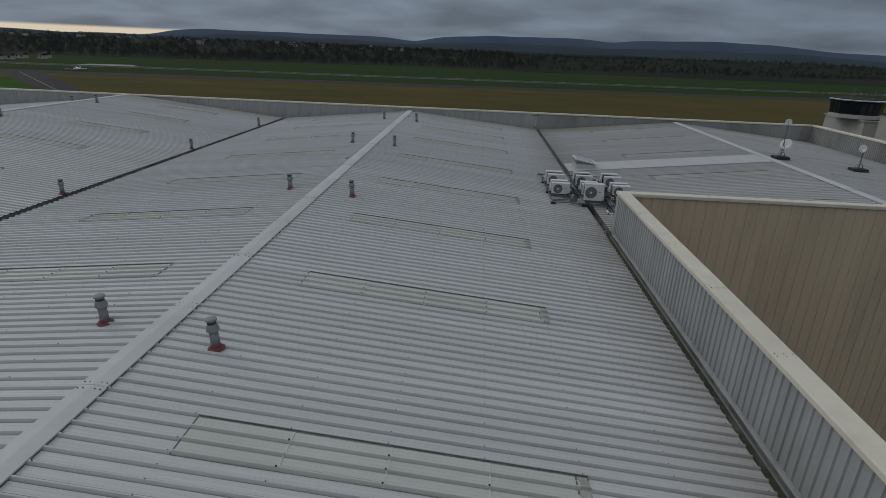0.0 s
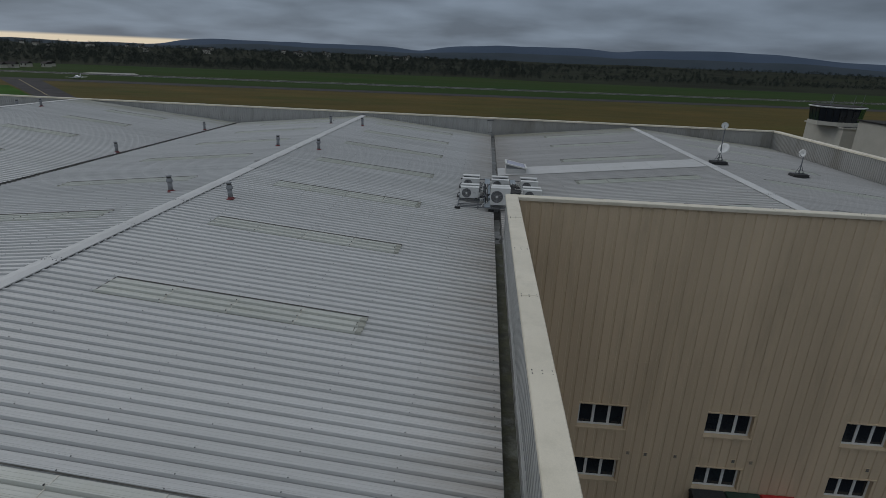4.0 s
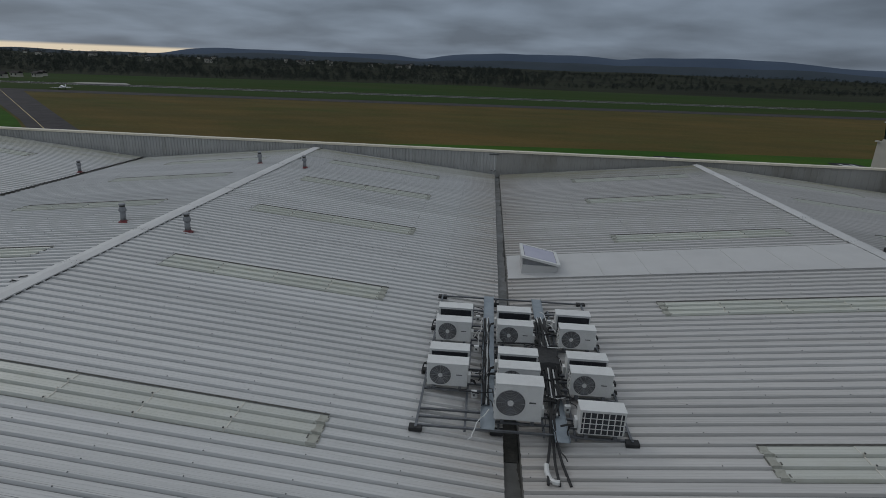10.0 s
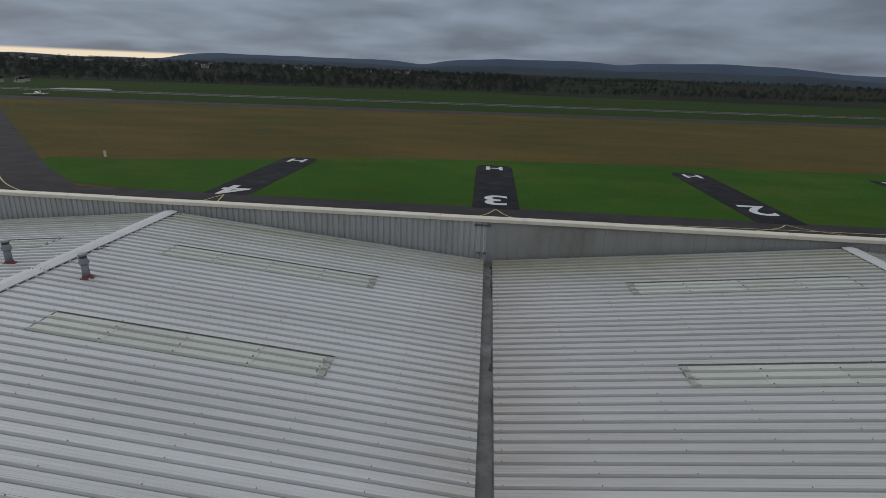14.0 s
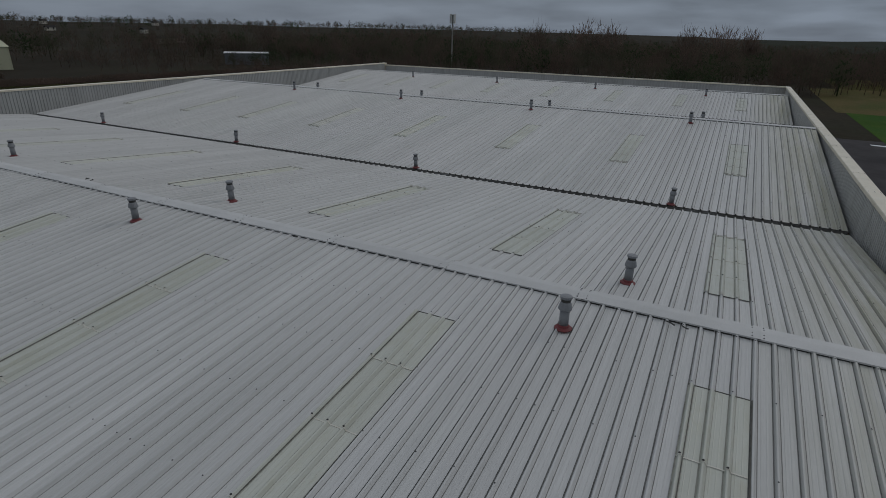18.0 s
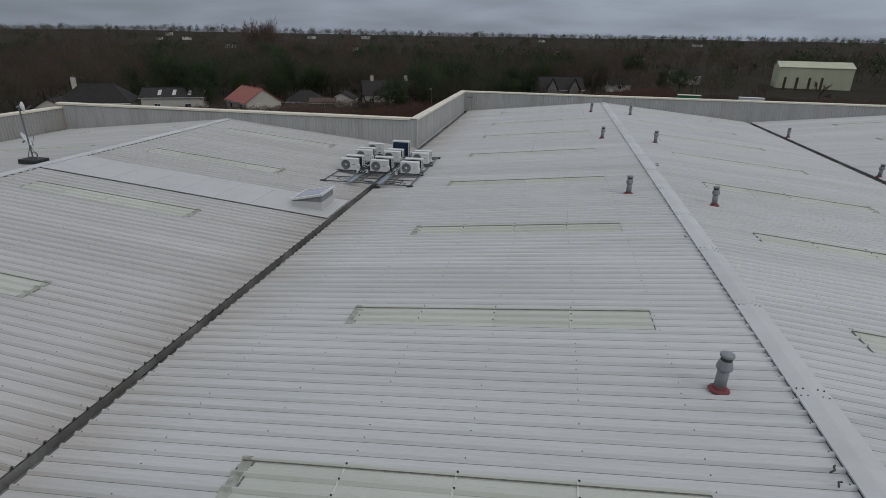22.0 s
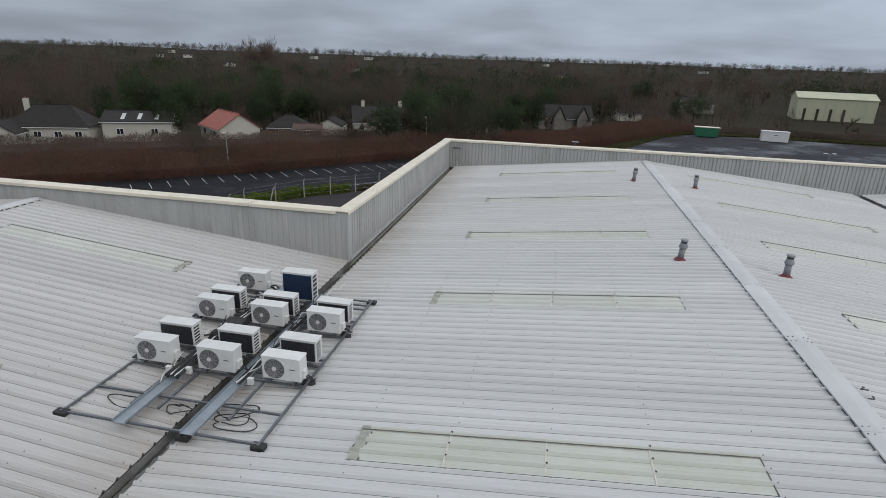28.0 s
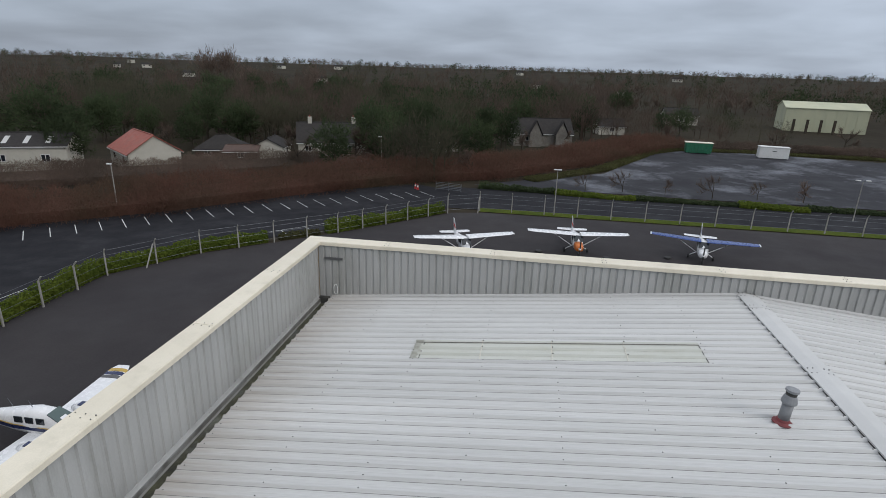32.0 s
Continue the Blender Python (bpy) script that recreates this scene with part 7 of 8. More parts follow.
def high_wing(x, y, turn, wing_paint, nose_paint, label, scale=0.95):
    """A high-winged single-engined aircraft that looks along local +y."""
    m = pose(x, y, GROUND + 0.07, 0, 0, turn) @ Matrix.Scale(scale, 4)
    p = thing("light_aircraft", m, label, "aircraft", "parked light aircraft")
    fu = part("fuselage", loft(bmesh.new(), body_rings([(-4.6, 0.1, 1.35, 1.6), (-3.2, 0.25, 1.05, 1.65), (-1.4, 0.48, 0.75, 1.9), (-0.6, 0.55, 0.65, 2.12), (0.5, 0.56, 0.62, 2.15), (1.1, 0.54, 0.65, 1.65)])), M_AIRWHITE, p, smooth=True)
    part("cowling", loft(bmesh.new(), body_rings([(1.1, 0.53, 0.66, 1.62), (1.9, 0.46, 0.72, 1.5), (2.35, 0.3, 0.85, 1.35)])), nose_paint, p, smooth=True)
    part("spinner", loft(bmesh.new(), body_rings([(2.35, 0.16, 0.95, 1.27), (2.6, 0.03, 1.08, 1.14)], 10)), M_AIRWHITE, p)
    part("propeller", loft(bmesh.new(), [[(0.07, 2.44, 1.1 + z), (-0.07, 2.44, 1.1 + z), (-0.05, 2.48, 1.1 + z), (0.05, 2.48, 1.1 + z)] for z in (-0.95, -0.4, 0.4, 0.95)]), M_RUBBER, p)
    part("windscreen", loft(bmesh.new(), [[(-0.5, 1.12, 1.6), (0.5, 1.12, 1.6), (0.5, 1.08, 1.6), (-0.5, 1.08, 1.6)], [(-0.46, 0.55, 2.14), (0.46, 0.55, 2.14), (0.46, 0.5, 2.12), (-0.46, 0.5, 2.12)]]), M_GLASSDARK, p)
    for s in (-1, 1):
        part("side_window", box(s * 0.545 - 0.02, s * 0.545 + 0.02, -0.5, 0.45, 1.55, 2.0), M_GLASSDARK, fu)
        wg = part("wing", blade((s * 0.3, 0.1, 2.2), (s * 5.4, 0.0, 2.36), 1.55, 1.1, 0.2, (0, 1, 0)), wing_paint, p)
        part("wing_tip", box(min(s * 5.36, s * 5.5), max(s * 5.36, s * 5.5), -0.45, 0.4, 2.31, 2.40, 0.03), M_AIRWHITE, wg)
        part("wing_strut", tube(bmesh.new(), (s * 0.52, 0.25, 0.85), (s * 2.7, 0.2, 2.22), 0.05, seg=6), M_AIRWHITE, p)
        part("gear_leg", tube(bmesh.new(), (s * 0.5, -0.2, 0.75), (s * 1.25, -0.25, 0.28), 0.05, seg=6), M_AIRWHITE, p)
        part("wheel", tube(bmesh.new(), (s * 1.2, -0.25, 0.24), (s * 1.36, -0.25, 0.24), 0.24, seg=14), M_RUBBER, p)
        part("tailplane", blade((s * 0.1, -4.2, 1.52), (s * 1.75, -4.3, 1.52), 1.05, 0.75, 0.1, (0, 1, 0)), M_AIRWHITE, p)
    part("fin", blade((0, -4.0, 1.5), (0, -4.75, 2.95), 1.25, 0.65, 0.11, (0, 1, -0.1)), M_AIRWHITE, p)
    part("fin_stripe", blade((0, -4.25, 2.0), (0, -4.5, 2.45), 1.0, 0.85, 0.13, (0, 1, -0.1)), wing_paint if wing_paint is not M_AIRWHITE else M_RED, p)
    part("nose_leg", tube(bmesh.new(), (0, 1.6, 0.75), (0, 1.7, 0.22), 0.045, seg=6), M_STEEL, p)
    part("nose_wheel", tube(bmesh.new(), (-0.07, 1.7, 0.2), (0.07, 1.7, 0.2), 0.2, seg=14), M_RUBBER, p)
    return p


high_wing(0.3, -85.2, 22, M_AIRWHITE, M_AIRWHITE, "white high-winged light aircraft parked on the apron")
high_wing(-11.2, -89.2, 4, M_AIRWHITE, M_AIRORANGE, "white high-winged light aircraft with an orange nose")
high_wing(-24.0, -90.0, -12, M_AIRBLUE, M_AIRWHITE, "white light aircraft with blue wings parked on the apron")
high_wing(-108, 33, -80, M_AIRWHITE, M_AIRWHITE, "white high-winged aircraft parked at the grass edge")
high_wing(-110, 21.5, -82, M_AIRWHITE, M_AIRWHITE, "white high-winged aircraft parked at the grass edge")
for x, y in ((-7.3, -88.4), (-14.2, -87.8), (-20.6, -89.5), (-27.2, -87), (-37, -86)):
    ty = thing("tie_down_tyre", pose(x, y, GROUND + 0.07), "old black tyre used as a tie-down weight", "tyre", "tie-down tyres")
    part("tyre", lathe(bmesh.new(), [(0.2, 0.02), (0.34, 0.02), (0.38, 0.1), (0.34, 0.18), (0.2, 0.18)], 16), M_RUBBER, ty)


def low_wing(x, y, turn, accent, label, scale=1.0, twin=False):
    """A low-winged aircraft that looks along local +y; a twin has a T-tail and an engine on each wing."""
    m = pose(x, y, GROUND + 0.07, 0, 0, turn) @ Matrix.Scale(scale, 4)
    p = thing("light_aircraft", m, label, "aircraft", "parked light aircraft")
    fu = part("fuselage", loft(bmesh.new(), body_rings([(-5.0, 0.12, 1.15, 1.5), (-3.4, 0.3, 0.9, 1.65), (-1.6, 0.55, 0.65, 2.0), (-0.4, 0.62, 0.55, 2.2), (0.6, 0.62, 0.52, 2.1), (1.5, 0.56, 0.55, 1.6), (2.6, 0.38, 0.65, 1.3), (3.1, 0.1, 0.85, 1.1)], 14)), M_AIRWHITE, p, smooth=True)
    part("windscreen", loft(bmesh.new(), [[(-0.5, 1.52, 1.56), (0.5, 1.52, 1.56), (0.46, 1.4, 1.5), (-0.46, 1.4, 1.5)], [(-0.42, 0.62, 2.1), (0.42, 0.62, 2.1), (0.4, 0.55, 2.02), (-0.4, 0.55, 2.02)]]), M_SCREEN if twin else M_GLASSDARK, fu)
    for s in (-1, 1):
        for k in range(3):
            part("side_window", box(s * 0.595 - 0.03, s * 0.595 + 0.03, -1.35 + k * 0.68, -0.85 + k * 0.68, 1.5, 1.88, 0.02), M_GLASSDARK, fu)
        for mt, z, thick in ((accent, 1.15, 1.8), (M_AIRGOLD, 1.30, 0.5)):
            part("stripe", loft(bmesh.new(), [[(s * w, yy, z + up - h * thick), (s * (w + 0.014), yy, z + up - h * thick), (s * (w + 0.014), yy, z + up + h * thick), (s * w, yy, z + up + h * thick)] for yy, w, h, up in ((-4.95, 0.13, 0.06, 0.12), (-3.4, 0.30, 0.07, 0.08), (-1.6, 0.55, 0.06, 0.0), (0.6, 0.62, 0.06, 0.0), (1.5, 0.56, 0.05, 0.0))]), mt, fu)
        span = 6.5 if twin else 5.7
        wg = part("wing", blade((s * 0.4, 0.1, 0.75), (s * span, -0.05, 1.15), 1.75, 1.15, 0.24, (0, 1, 0)), M_AIRWHITE, p)
        for u, mt in ((span - 1.52, M_FAN), (span - 1.14, accent), (span - 0.76, M_AIRGOLD)):
            rings = []
            for v_ in (u, u + 0.30):
                f_ = (v_ - 0.4) / (span - 0.4)
                ch, th = (1.75 - 0.6 * f_) * 1.012, 0.24 * (1 - 0.4 * f_) + 0.016
                rings.append([(s * v_, 0.1 - 0.15 * f_ + ch * a_, 0.75 + 0.4 * f_ + th * b_) for a_, b_ in ((0.5, 0.0), (0.38, 0.5), (0.05, 0.6), (-0.5, 0.09), (-0.5, -0.09), (0.05, -0.37), (0.38, -0.37))])
            part("wing_band", loft(bmesh.new(), rings), mt, wg)
        if twin:
            part("engine_pod", loft(bmesh.new(), [[(s * 1.9 + px, yy, pz) for px, _, pz in ring] for yy, ring in ((a, body_rings([(0, w, z0, z1)], 12)[0]) for a, w, z0, z1 in ((0.0, 0.15, 0.85, 1.1), (0.5, 0.42, 0.6, 1.28), (1.5, 0.42, 0.6, 1.28), (2.1, 0.28, 0.7, 1.15)))]), M_AIRWHITE, p, smooth=True)
            part("pod_top", box(s * 1.9 - 0.2, s * 1.9 + 0.2, 0.5, 1.6, 1.24, 1.31, 0.02), accent, p)
            part("propeller", loft(bmesh.new(), [[(s * 1.9 + 0.07, 2.15, 0.93 + z), (s * 1.9 - 0.07, 2.15, 0.93 + z), (s * 1.9 - 0.05, 2.19, 0.93 + z), (s * 1.9 + 0.05, 2.19, 0.93 + z)] for z in (-0.9, -0.3, 0.3, 0.9)]), M_RUBBER, p)
        part("gear_leg", tube(bmesh.new(), (s * 1.7, 0, 0.85), (s * 1.7, 0, 0.25), 0.06, seg=6), M_STEEL, p)
        part("wheel", tube(bmesh.new(), (s * 1.62, 0, 0.24), (s * 1.8, 0, 0.24), 0.24, seg=14), M_RUBBER, p)
        tz = 2.72 if twin else 1.5
        part("tailplane", blade((s * 0.02, -5.0, tz), (s * 1.95, -5.1, tz), 0.85 if twin else 1.05, 0.62, 0.1, (0, 1, 0)), M_AIRWHITE, p)
    part("fin", blade((0, -4.5, 1.4), (0, -5.15, 2.76 if twin else 3.0), 1.5, 0.9, 0.14, (0, 1, -0.1)), accent if twin else M_AIRWHITE, p)
    part("fin_top", blade((0.0, -4.25, 1.45), (0.0, -4.85, 2.66 if twin else 2.9), 0.9, 0.5, 0.17, (0, 1, -0.1)), M_AIRWHITE, p)
    part("nose_leg", tube(bmesh.new(), (0, 2.2, 0.7), (0, 2.25, 0.22), 0.045, seg=6), M_STEEL, p)
    part("nose_wheel", tube(bmesh.new(), (-0.07, 2.25, 0.2), (0.07, 2.25, 0.2), 0.2, seg=14), M_RUBBER, p)
    for yy in (-0.6, -1.9):
        part("aerial", tube(bmesh.new(), (0, yy, 2.05), (0, yy - 0.25, 2.55), 0.025, 0.012, seg=5), M_STEEL, p)
    for k in range(5):
        y_ = -3.35 + 0.2 * k
        w_ = 0.31 + 0.25 * (y_ + 3.4) / 1.8
        part("registration_bar", box(-w_ - 0.035, -w_ + 0.01, y_, y_ + 0.12, 1.10, 1.28), M_WHITE, fu)
    if not twin:
        part("propeller", loft(bmesh.new(), [[(0.07, 3.08, 0.98 + z), (-0.07, 3.08, 0.98 + z), (-0.05, 3.12, 0.98 + z), (0.05, 3.12, 0.98 + z)] for z in (-0.9, -0.3, 0.3, 0.9)]), M_RUBBER, p)
    return p


low_wing(17.0, -51.9, 91, M_AIRNAVY, "white twin-engined aircraft with blue and gold bands and a T-tail", 0.87, True)
low_wing(-93, 48.8, -70, M_AIRWHITE, "white low-winged aircraft parked on the grass", 0.85)
high_wing(-105, 55.5, -66, M_AIRWHITE, M_RUBBER, "white high-winged aircraft with a dark nose on the grass", 0.8)
high_wing(-117, 66, -68, M_AIRWHITE, M_AIRBLUE, "white high-winged aircraft with a blue nose on the grass", 0.8)
high_wing(-122, 74, -70, M_AIRBLUE, M_AIRBLUE, "blue and white high-winged aircraft on the grass", 0.8)
low_wing(-134, 86, -70, M_RED, "white and red low-winged aircraft on the grass", 0.85)
high_wing(-141, 95, -72, M_RUBBER, M_RUBBER, "dark high-winged aircraft at the end of the row on the grass", 0.8)
low_wing(-208, 229, 60, M_AIRWHITE, "white low-winged aircraft on the taxiway", 0.9)
bw = thing("fuel_bowser", pose(-89, 40.3, GROUND + 0.07, 0, 0, 30), "small white fuel bowser trailer beside the grass", "bowser")
part("tank", loft(bmesh.new(), body_rings([(-1.2, 0.6, 0.8, 2.0), (-1.1, 0.8, 0.6, 2.2), (1.1, 0.8, 0.6, 2.2), (1.2, 0.6, 0.8, 2.0)])), M_WHITE, bw, smooth=True)
for s in (-0.7, 0.7):
    part("wheel", tube(bmesh.new(), (s - 0.1, 0, 0.35), (s + 0.1, 0, 0.35), 0.35, seg=14), M_RUBBER, bw)
part("pump_locker", box(-0.4, 0.4, -1.9, -1.25, 0.3, 1.0, 0.03), M_FAN, bw)


# ---------------------------------------------------------------- fences, lamps, gate
def fence(name, pts, step, label, cranked=True, height=2.4):
    base = thing(name, pose(0, 0, 0), label, "fence")
    pm = None
    wires = bmesh.new()
    for p, q in zip(pts, pts[1:]):
        p, q = Vector(p), Vector(q)
        n = max(1, int((q - p).length / step))
        ang = math.atan2(q.y - p.y, q.x - p.x)
        for k in range(n):
            c = p.lerp(q, k / n)
            if pm is None:
                bm = bmesh.new()
                loft(bm, [[(-0.06, -0.06, 0), (0.06, -0.06, 0), (0.06, 0.06, 0), (-0.06, 0.06, 0)], [(-0.05, -0.05, height), (0.05, -0.05, height), (0.05, 0.05, height), (-0.05, 0.05, height)], [(-0.05, -0.35, height + 0.38), (0.05, -0.35, height + 0.38), (0.05, -0.27, height + 0.42), (-0.05, -0.27, height + 0.42)]])
                pm = mesh_of("post", bm, M_CONC)
            s = new("post", pm)
            s.parent = base
            s.matrix_basis = pose(c.x, c.y, GROUND + 0.02, 0, 0, math.degrees(ang))
        for z in (0.5, 1.2, 1.9, 2.35):
            tube(wires, (p.x, p.y, GROUND + z), (q.x, q.y, GROUND + z), 0.012, seg=3)
    part("wire", wires, M_STEEL, base, kind="stuff")


fence("apron_fence", FENCE_E, 2.95, "concrete post and wire fence along the apron hedge", True, 2.15)
fence("road_fence", [(4.5, -102), (0.5, -104.4), (-120, -104.4)], 4.2, "concrete post and wire fence beside the access road")
st = thing("fence_stay", pose(0, 0, 0), "raking concrete stays at the fence corner", "fence stay")
for x, y in ((28.3, -76), (0.6, -104.4)):
    part("stay", loft(bmesh.new(), [[(x - 0.05, y + s - 0.05, GROUND), (x + 0.05, y + s - 0.05, GROUND), (x + 0.05, y + s + 0.05, GROUND), (x - 0.05, y + s + 0.05, GROUND)] if z == 0 else [(x - 0.05, y - 0.05, GROUND + 2), (x + 0.05, y - 0.05, GROUND + 2), (x + 0.05, y + 0.05, GROUND + 2), (x - 0.05, y + 0.05, GROUND + 2)] for z, s in ((0, 1.3), (1, 0))]), M_CONC, st)


def lamp_post(x, y, h, arms, label):
    lp = thing("lamp_post", pose(x, y, GROUND), label, "lamp post", "lamp posts")
    part("pole", tube(bmesh.new(), (0, 0, -0.2), (0, 0, h), 0.08, 0.05, seg=8), M_CONC, lp)
    for s in arms:
        part("arm", tube(bmesh.new(), (0, 0, h - 0.05), (s * 0.8, 0, h + 0.1), 0.03, seg=5), M_STEEL, lp)
        part("lantern", box(s * 0.8 - 0.3, s * 0.8 + 0.3, -0.14, 0.14, h + 0.08, h + 0.2, 0.03), M_PVC, lp)


lamp_post(43.9, -91, 6.0, (0.3,), "grey lamp post with one lantern by the car park")
lamp_post(21, -130, 6.0, (0.3,), "grey lamp post with one lantern by the scrub")
lamp_post(-9.4, -104.8, 6.0, (-0.25, 0.25), "lamp post with white floodlights beside the fence")
lamp_post(-49.9, -112.7, 5.5, (-0.8, 0.8), "lamp post with two lanterns beside the road")
gt = thing("field_gate", pose(6.4, -115.4, GROUND + 0.07, 0, 0, -14), "grey steel barred gate at the car park", "gate")
for k in range(5):
    part("bar", tube(bmesh.new(), (-2.1, 0, 0.3 + k * 0.24), (2.1, 0, 0.3 + k * 0.24), 0.03, seg=6), M_STEEL, gt)
for s in (-2.1, 0, 2.1):
    part("upright", tube(bmesh.new(), (s, 0, 0.05), (s, 0, 1.35), 0.04, seg=6), M_STEEL, gt)
for x, y in ((11.2, -115.2), (11.7, -115.8)):
    c = thing("road_cone", pose(x, y, GROUND + 0.05), "red and white road cone by the gate", "cone", "traffic cones")
    part("cone", lathe(bmesh.new(), [(0.2, 0.03), (0.04, 0.95)], 12), M_RED, c)
    part("band", lathe(bmesh.new(), [(0.13, 0.45), (0.09, 0.7)], 12), M_WHITE, c)
    part("foot", box(-0.25, 0.25, -0.25, 0.25, 0, 0.03), M_RUBBER, c)


# ---------------------------------------------------------------- buildings to the south
def house(x, y, turn, w, d, wall_h, roof_h, roof_mat, label, windows=3, chimneys=(), wall_mat=None, hip=False):
    m = pose(x, y, GROUND + rise(x, y), 0, 0, turn)
    h = thing("house", m, label, "house", "houses by the airfield")
    part("wall", loft(bmesh.new(), [[(-w / 2, -d / 2, z), (w / 2, -d / 2, z), (w / 2, d / 2, z), (-w / 2, d / 2, z)] for z in (-0.3, wall_h)]), wall_mat or M_RENDERW, h)
    e, gx = 0.35, (d / 2 if hip else -0.3)
    for s in (-1, 1):
        quad = [Vector((-w / 2 - e, s * (d / 2 + e), wall_h - 0.12)), Vector((w / 2 + e, s * (d / 2 + e), wall_h - 0.12)), Vector((w / 2 - gx, 0, wall_h + roof_h)), Vector((-w / 2 + gx, 0, wall_h + roof_h))]
        up = Vector((0, 0, 0.14))
        rf = part("roof_slope", loft(bmesh.new(), [quad, [v + up for v in quad]]), roof_mat, h)
        if not hip:
            tri = [Vector((s * w / 2, -d / 2, wall_h)), Vector((s * w / 2, d / 2, wall_h)), Vector((s * w / 2, 0, wall_h + roof_h - 0.02))]
            part("gable", loft(bmesh.new(), [tri, [v - Vector((s * 0.2, 0, 0)) for v in tri]]), wall_mat or M_RENDERW, h)
        else:
            tri = [Vector((s * (w / 2 + e), -d / 2 - e, wall_h - 0.12)), Vector((s * (w / 2 + e), d / 2 + e, wall_h - 0.12)), Vector((s * (w / 2 - gx), 0, wall_h + roof_h))]
            part("hip", loft(bmesh.new(), [tri, [v + up for v in tri]]), roof_mat, h)
    part("ridge_tiles", box(-w / 2 + max(gx, 0), w / 2 - max(gx, 0), -0.12, 0.12, wall_h + roof_h + 0.05, wall_h + roof_h + 0.22), roof_mat, h)
    for s in (-1, 1):
        part("gutter", box(-w / 2 - e, w / 2 + e, s * (d / 2 + e) - 0.06, s * (d / 2 + e) + 0.06, wall_h - 0.25, wall_h - 0.13), M_PVC, h)
        for k in range(windows):
            xx = -w / 2 + (k + 0.5) * w / windows
            zz = wall_h * 0.42
            wd = part("window", box(xx - 0.65, xx + 0.65, s * d / 2 - 0.03, s * d / 2 + 0.03, zz, zz + 1.15), M_PVC, h)
            for u in (-0.31, 0.31):
                part("pane", box(xx + u - 0.27, xx + u + 0.27, s * d / 2 - 0.04, s * d / 2 + 0.04, zz + 0.07, zz + 1.08), M_GLASSDARK, wd)
            part("sill", box(xx - 0.75, xx + 0.75, s * d / 2 - 0.1, s * d / 2 + 0.1, zz - 0.1, zz - 0.005), M_CONC, wd)
    for cx_ in chimneys:
        ch = part("chimney", box(cx_ - 0.4, cx_ + 0.4, -0.35, 0.35, wall_h + roof_h * 0.5, wall_h + roof_h + 1.2), wall_mat or M_RENDERW, h)
        part("chimney_pot", lathe(bmesh.new(), [(0.14, 0), (0.11, 0.35)], 8, (cx_, 0, wall_h + roof_h + 1.2)), M_REDTIN, ch)
    return h


hb = house(76.5, -113, 24, 12.5, 7.5, 4.4, 1.6, M_SLATE, "cream rendered house with a low dark roof and skylights", 2)
for u in (-3.6, -0.4, 2.6):
    part("skylight", loft(bmesh.new(), [[(u - 0.35, 3.3, 4.70 + z), (u + 0.35, 3.3, 4.70 + z), (u + 0.35, 1.2, 5.62 + z), (u - 0.35, 1.2, 5.62 + z)] for z in (0.0, 0.08)]), M_SHEET_FLAT, hb, "pale roof skylight")
house(89.5, -105.5, 22, 14, 8, 3.5, 3.6, M_SLATE, "cream rendered house with a broad dark tiled roof", 4, (4.5,), None, True)
house(94, -99, 112, 8, 6.5, 2.7, 2.0, M_SLATE, "white gabled house wing with a dark roof", 1)
house(62.5, -122, 142, 11.5, 8.5, 2.9, 2.9, M_REDTIN, "white cottage with a rusty red sheet roof", 2)
house(55, -135, 20, 9, 7, 2.0, 2.3, M_SLATE, "low brown brick house with a dark hipped roof", 2, (), M_BRICKDK, True)
house(49.5, -133, 15, 6, 5, 2.0, 0.8, M_BRICKDK, "low brown shed with a rusty roof", 1, (), M_BRICKDK)
house(45.5, -137, 100, 6, 6, 2.6, 1.5, M_SLATE, "small white gabled bungalow", 1)
house(35, -146, 22, 16, 8, 3.0, 3.6, M_SLATE, "white house with a steep dark roof and two chimneys", 4, (5.5, -3.5))
ch = house(-8, -180, 12, 15, 8, 3.2, 3.4, M_SLATE, "old grey stone house with two steep front gables", 2, (), M_STONEW)
for u in (-4.5, 2.2):
    tri = [Vector((u - 1.6, 3.9, 3.0)), Vector((u + 1.6, 3.9, 3.0)), Vector((u, 3.9, 6.2))]
    part("front_gable", loft(bmesh.new(), [tri, [v + Vector((0, 1.6, 0)) for v in tri]]), M_STONEW, ch, "pale stone front gable")
    part("porch_wall", box(u - 1.5, u + 1.5, 4.0, 5.4, -0.3, 3.0), M_STONEW, ch)
    for sgn in (-1, 1):
        quad = [Vector((u + sgn * 1.95, 3.7, 2.75)), Vector((u + sgn * 1.95, 5.8, 2.75)), Vector((u, 5.8, 6.45)), Vector((u, 3.7, 6.45))]
        part("gable_roof", loft(bmesh.new(), [quad, [v + Vector((0, 0, 0.14)) for v in quad]]), M_SLATE, ch)
house(14, -160, 10, 6, 5, 2.4, 1.2, M_SLATE, "small pale shed among the trees", 1)
house(-30, -215, 10, 8, 6, 2.6, 2.0, M_SLATE, "small weathered shed with a pale gable in the scrub", 1)
house(-62, -262, 0, 12, 8, 3.6, 2.4, M_SLATE, "pale two-storey house among the trees", 3)

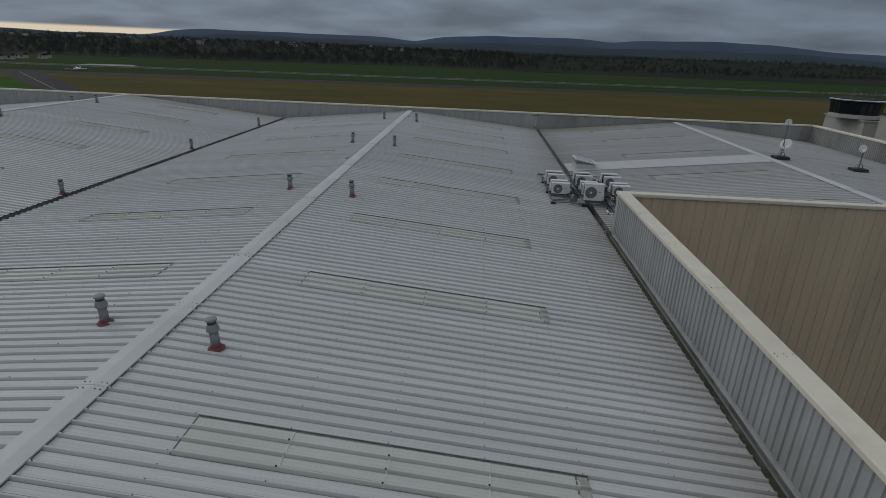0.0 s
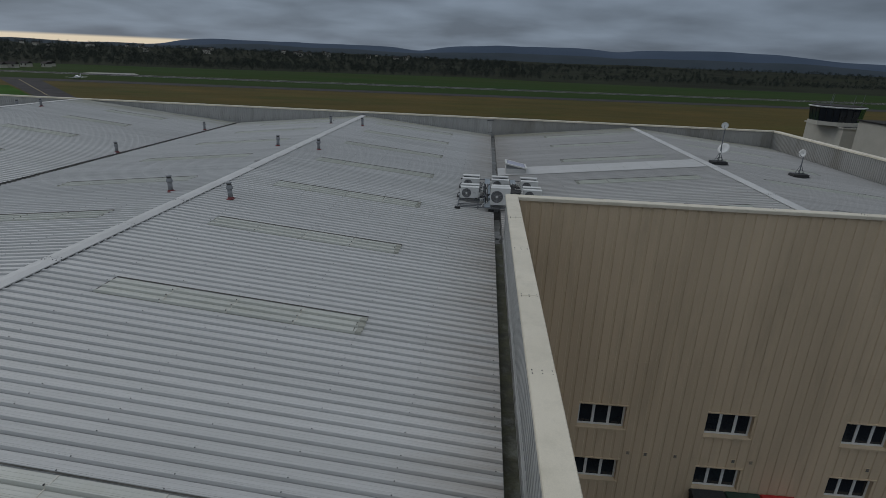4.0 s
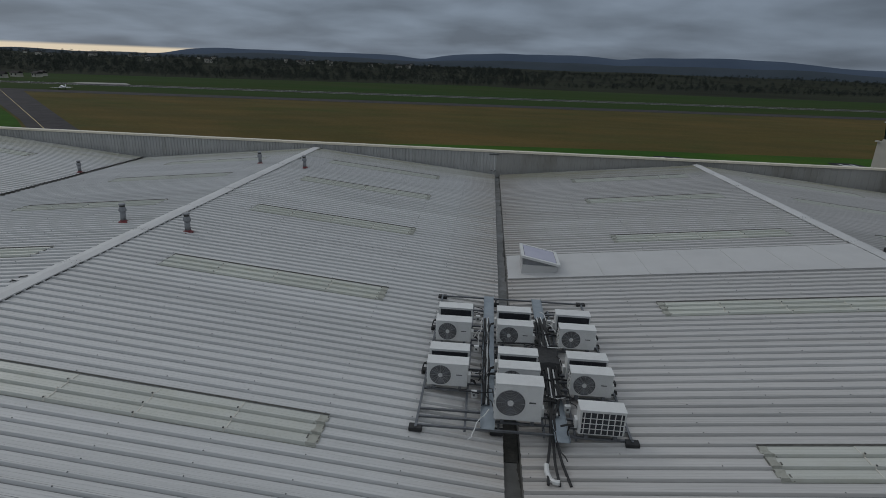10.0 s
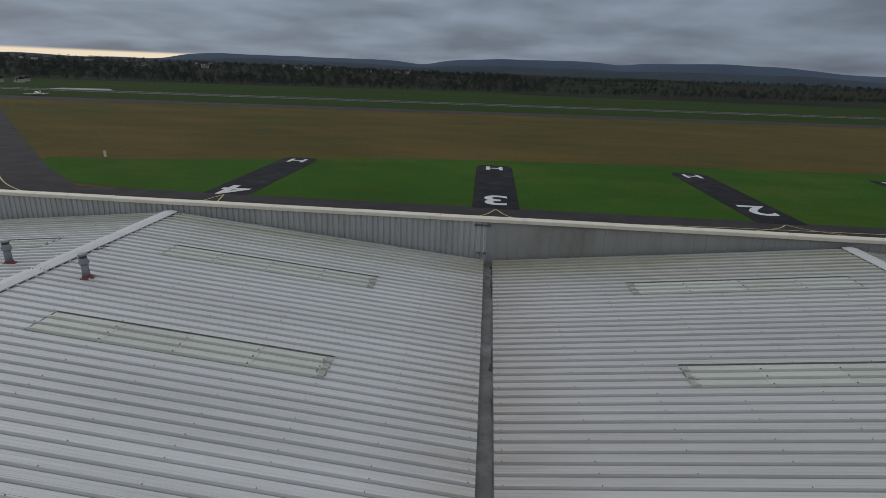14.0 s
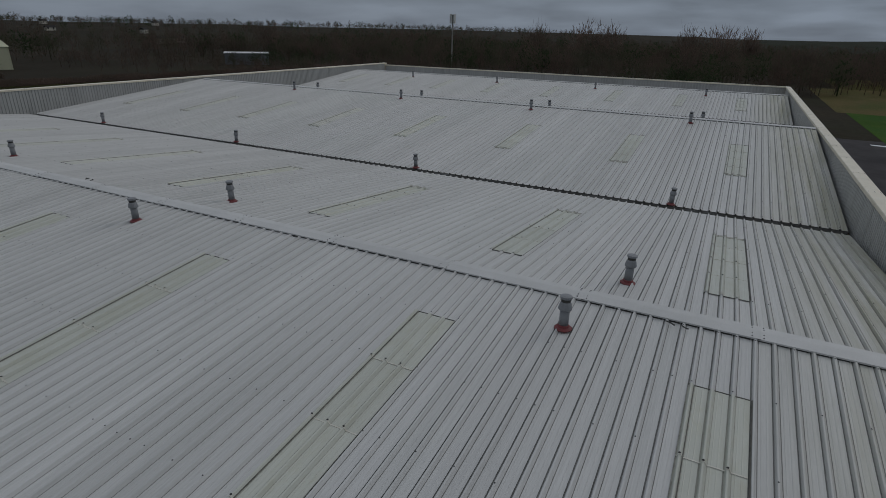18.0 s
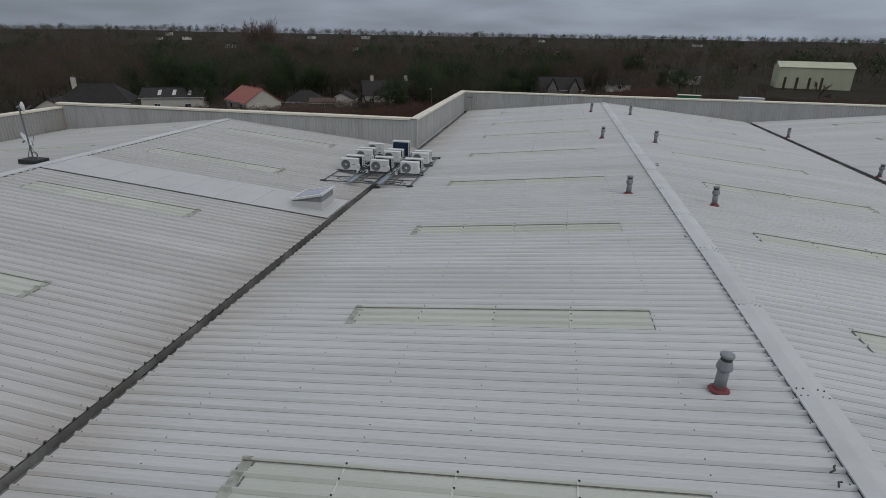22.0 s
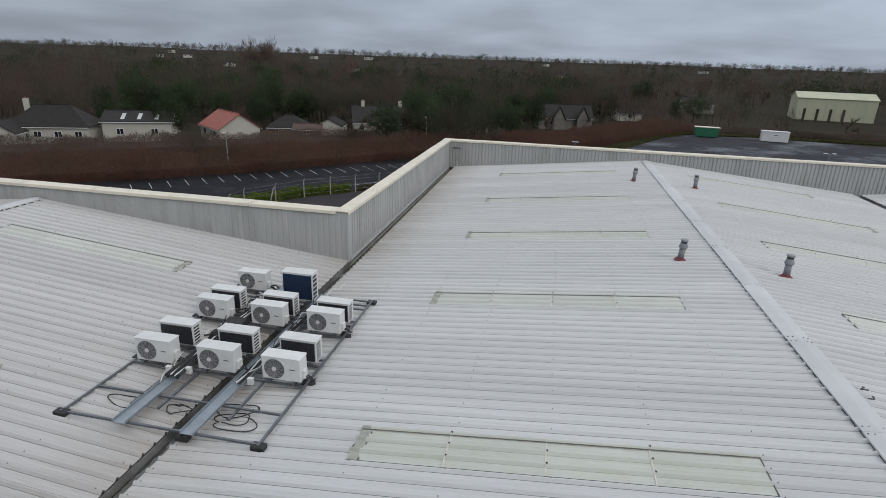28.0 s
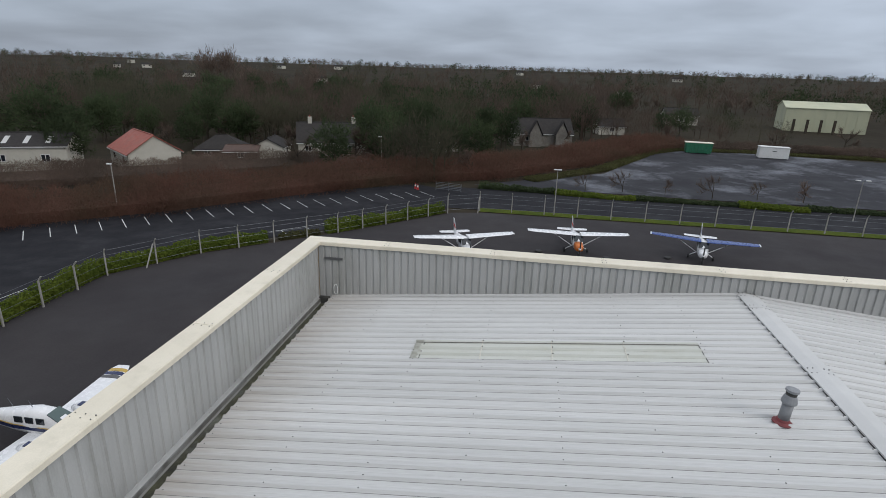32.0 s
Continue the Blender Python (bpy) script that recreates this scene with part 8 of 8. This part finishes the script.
hg = thing("hangar_shed", pose(-110.5, -259, GROUND, 0, 0, -10), "pale yellow-green steel shed with a shallow roof", "shed")
part("wall", box(-13, 13, -7, 7, -0.5, 8.4), M_HANGAR, hg)
for s in (-1, 1):
    quad = [Vector((-13.3, s * 7.3, 8.3)), Vector((13.3, s * 7.3, 8.3)), Vector((13.3, 0, 10.4)), Vector((-13.3, 0, 10.4))]
    part("roof_slope", loft(bmesh.new(), [quad, [v + Vector((0, 0, 0.15)) for v in quad]]), M_HANGAR, hg)
    tri = [Vector((s * 13, -7, 8.4)), Vector((s * 13, 7, 8.4)), Vector((s * 13, 0, 10.4))]
    part("gable", loft(bmesh.new(), [tri, [v - Vector((s * 0.2, 0, 0)) for v in tri]]), M_HANGAR, hg)
for k in range(9):
    part("cladding_rib", box(-12.8 + k * 3.2 - 0.06, -12.8 + k * 3.2 + 0.06, 7.0, 7.08, -0.4, 8.3), M_HANGAR, hg)
for k in range(4):
    sp = thing("stone_pillar", pose(-96 - k * 4.4, -245, GROUND), "dark upright pillar standing before the shed", "pillar", "pillars")
    part("shaft", box(-0.35, 0.35, -0.35, 0.35, -0.5, 5.0, 0.04), M_BARK, sp)
wb = thing("warehouse", pose(-210, -219, GROUND + rise(-210, -219), 0, 0, -44), "low pale grey warehouse beyond the woods", "warehouse")
part("wall", box(-10, 10, -6, 6, -0.5, 5.0), M_STEEL, wb)
part("roof", box(-10.3, 10.3, -6.3, 6.3, 5.0, 5.35), M_PVC, wb)
for k in range(3):
    part("roller_door", box(-8.5 + k * 6, -5 + k * 6, 6.0, 6.1, -0.3, 3.6), M_STEEL, wb)

sk = thing("skip", pose(-46.8, -177.5, GROUND + 0.06, 0, 0, -6), "green steel skip container at the yard's edge", "skip")
part("body", loft(bmesh.new(), [[(-2.9, -1.1, 0.2), (2.9, -1.1, 0.2), (2.9, 1.1, 0.2), (-2.9, 1.1, 0.2)], [(-3.1, -1.2, 2.6), (3.1, -1.2, 2.6), (3.1, 1.2, 2.6), (-3.1, 1.2, 2.6)]]), M_SKIPGREEN, sk)
part("rim", box(-3.2, 3.2, -1.28, 1.28, 2.6, 2.72), M_CAP, sk, "pale worn rim")
for k in range(7):
    part("rib", box(-2.7 + k * 0.9 - 0.06, -2.7 + k * 0.9 + 0.06, 1.1, 1.27, 0.25, 2.55), M_SKIPGREEN, sk)
for s in (-2.4, 2.4):
    part("skid", box(s - 0.12, s + 0.12, -1.0, 1.0, 0.0, 0.2), M_STEEL, sk)
sg = thing("site_cabin", pose(-63.2, -175.2, GROUND + 0.06, 0, 0, -9), "white site cabin at the yard's edge", "cabin")
part("body", box(-3.2, 3.2, -1.2, 1.2, 0.1, 2.6, 0.03), M_PVC, sg)
part("roof", box(-3.3, 3.3, -1.3, 1.3, 2.6, 2.75), M_WHITE, sg)
for k in range(10):
    part("rib", box(-3.0 + k * 0.66 - 0.03, -3.0 + k * 0.66 + 0.03, 1.2, 1.24, 0.2, 2.5), M_PVC, sg)
part("lettering_bar", box(-0.5, 0.4, 1.24, 1.26, 1.7, 1.85), M_FAN, sg)
part("base_rail", box(-3.0, 3.0, -1.0, 1.0, 0, 0.1), M_RUBBER, sg)
ms = thing("phone_mast", pose(-243, -124, GROUND), "grey phone mast with panel aerials over the trees", "mast")
part("pole", tube(bmesh.new(), (0, 0, -1), (0, 0, 24), 0.35, 0.25, seg=8), M_CONC, ms)
for k in range(6):
    a = k * math.pi / 3
    part("panel_aerial", box(1.1 * math.cos(a) - 0.18, 1.1 * math.cos(a) + 0.18, 1.1 * math.sin(a) - 0.18, 1.1 * math.sin(a) + 0.18, 20.5, 24.5), M_PVC, ms)
for z in (21, 24):
    part("ring", lathe(bmesh.new(), [(0.95, 0), (1.05, 0.05), (1.05, 0.12), (0.95, 0.15)], 12, (0, 0, z)), M_STEEL, ms)

# villages far off: single houses, smaller and plain at that distance
vr = random.Random(5)
NEAR_ROW = [(-316, 305), (-313, 311), (-322, 334), (-312, 340), (-323, 358)]
for k in range(61):
    if k >= 56:
        x, y = NEAR_ROW[k - 56]
        d = math.hypot(x, y)
    elif k < 30:
        d, a = vr.uniform(1300, 2500), radians(vr.uniform(-46, -6))
        x, y = d * math.sin(a), d * math.cos(a)
    else:
        d, a = vr.uniform(330, 900), radians(vr.uniform(-60, 40))
        x, y = -d * math.sin(a), -d * math.cos(a)
    s = 1.0 if d > 1200 else 0.6 if y > 0 else 0.75
    z = GROUND + rise(x, y) + (0.5 if y < 0 else 0.0 if k >= 56 else vr.uniform(2.0, 5.5))
    vh = thing("far_house", pose(x, y, z, 0, 0, vr.uniform(-40, 40)), "pale distant house with a dark roof", "house", "distant houses")
    w, dd, hh = vr.uniform(8, 15) * s, 7 * s, vr.uniform(2.6, 4.2) * s
    part("wall", box(-w / 2, w / 2, -dd / 2, dd / 2, -7, hh), M_RENDERW, vh)
    prism = [[(-w / 2 - 0.3, -dd / 2 - 0.3, hh), (-w / 2 - 0.3, dd / 2 + 0.3, hh), (-w / 2 - 0.3, 0, hh + 2.6 * s)], [(w / 2 + 0.3, -dd / 2 - 0.3, hh), (w / 2 + 0.3, dd / 2 + 0.3, hh), (w / 2 + 0.3, 0, hh + 2.6 * s)]]
    part("roof", loft(bmesh.new(), prism), M_SLATE, vh)
    for sgn in (-1, 1):
        for u in (-0.28, 0.28):
            part("window", box(u * w - 0.6, u * w + 0.6, sgn * dd / 2 - 0.04, sgn * dd / 2 + 0.04, 1.0, 2.2), M_GLASSDARK, vh)
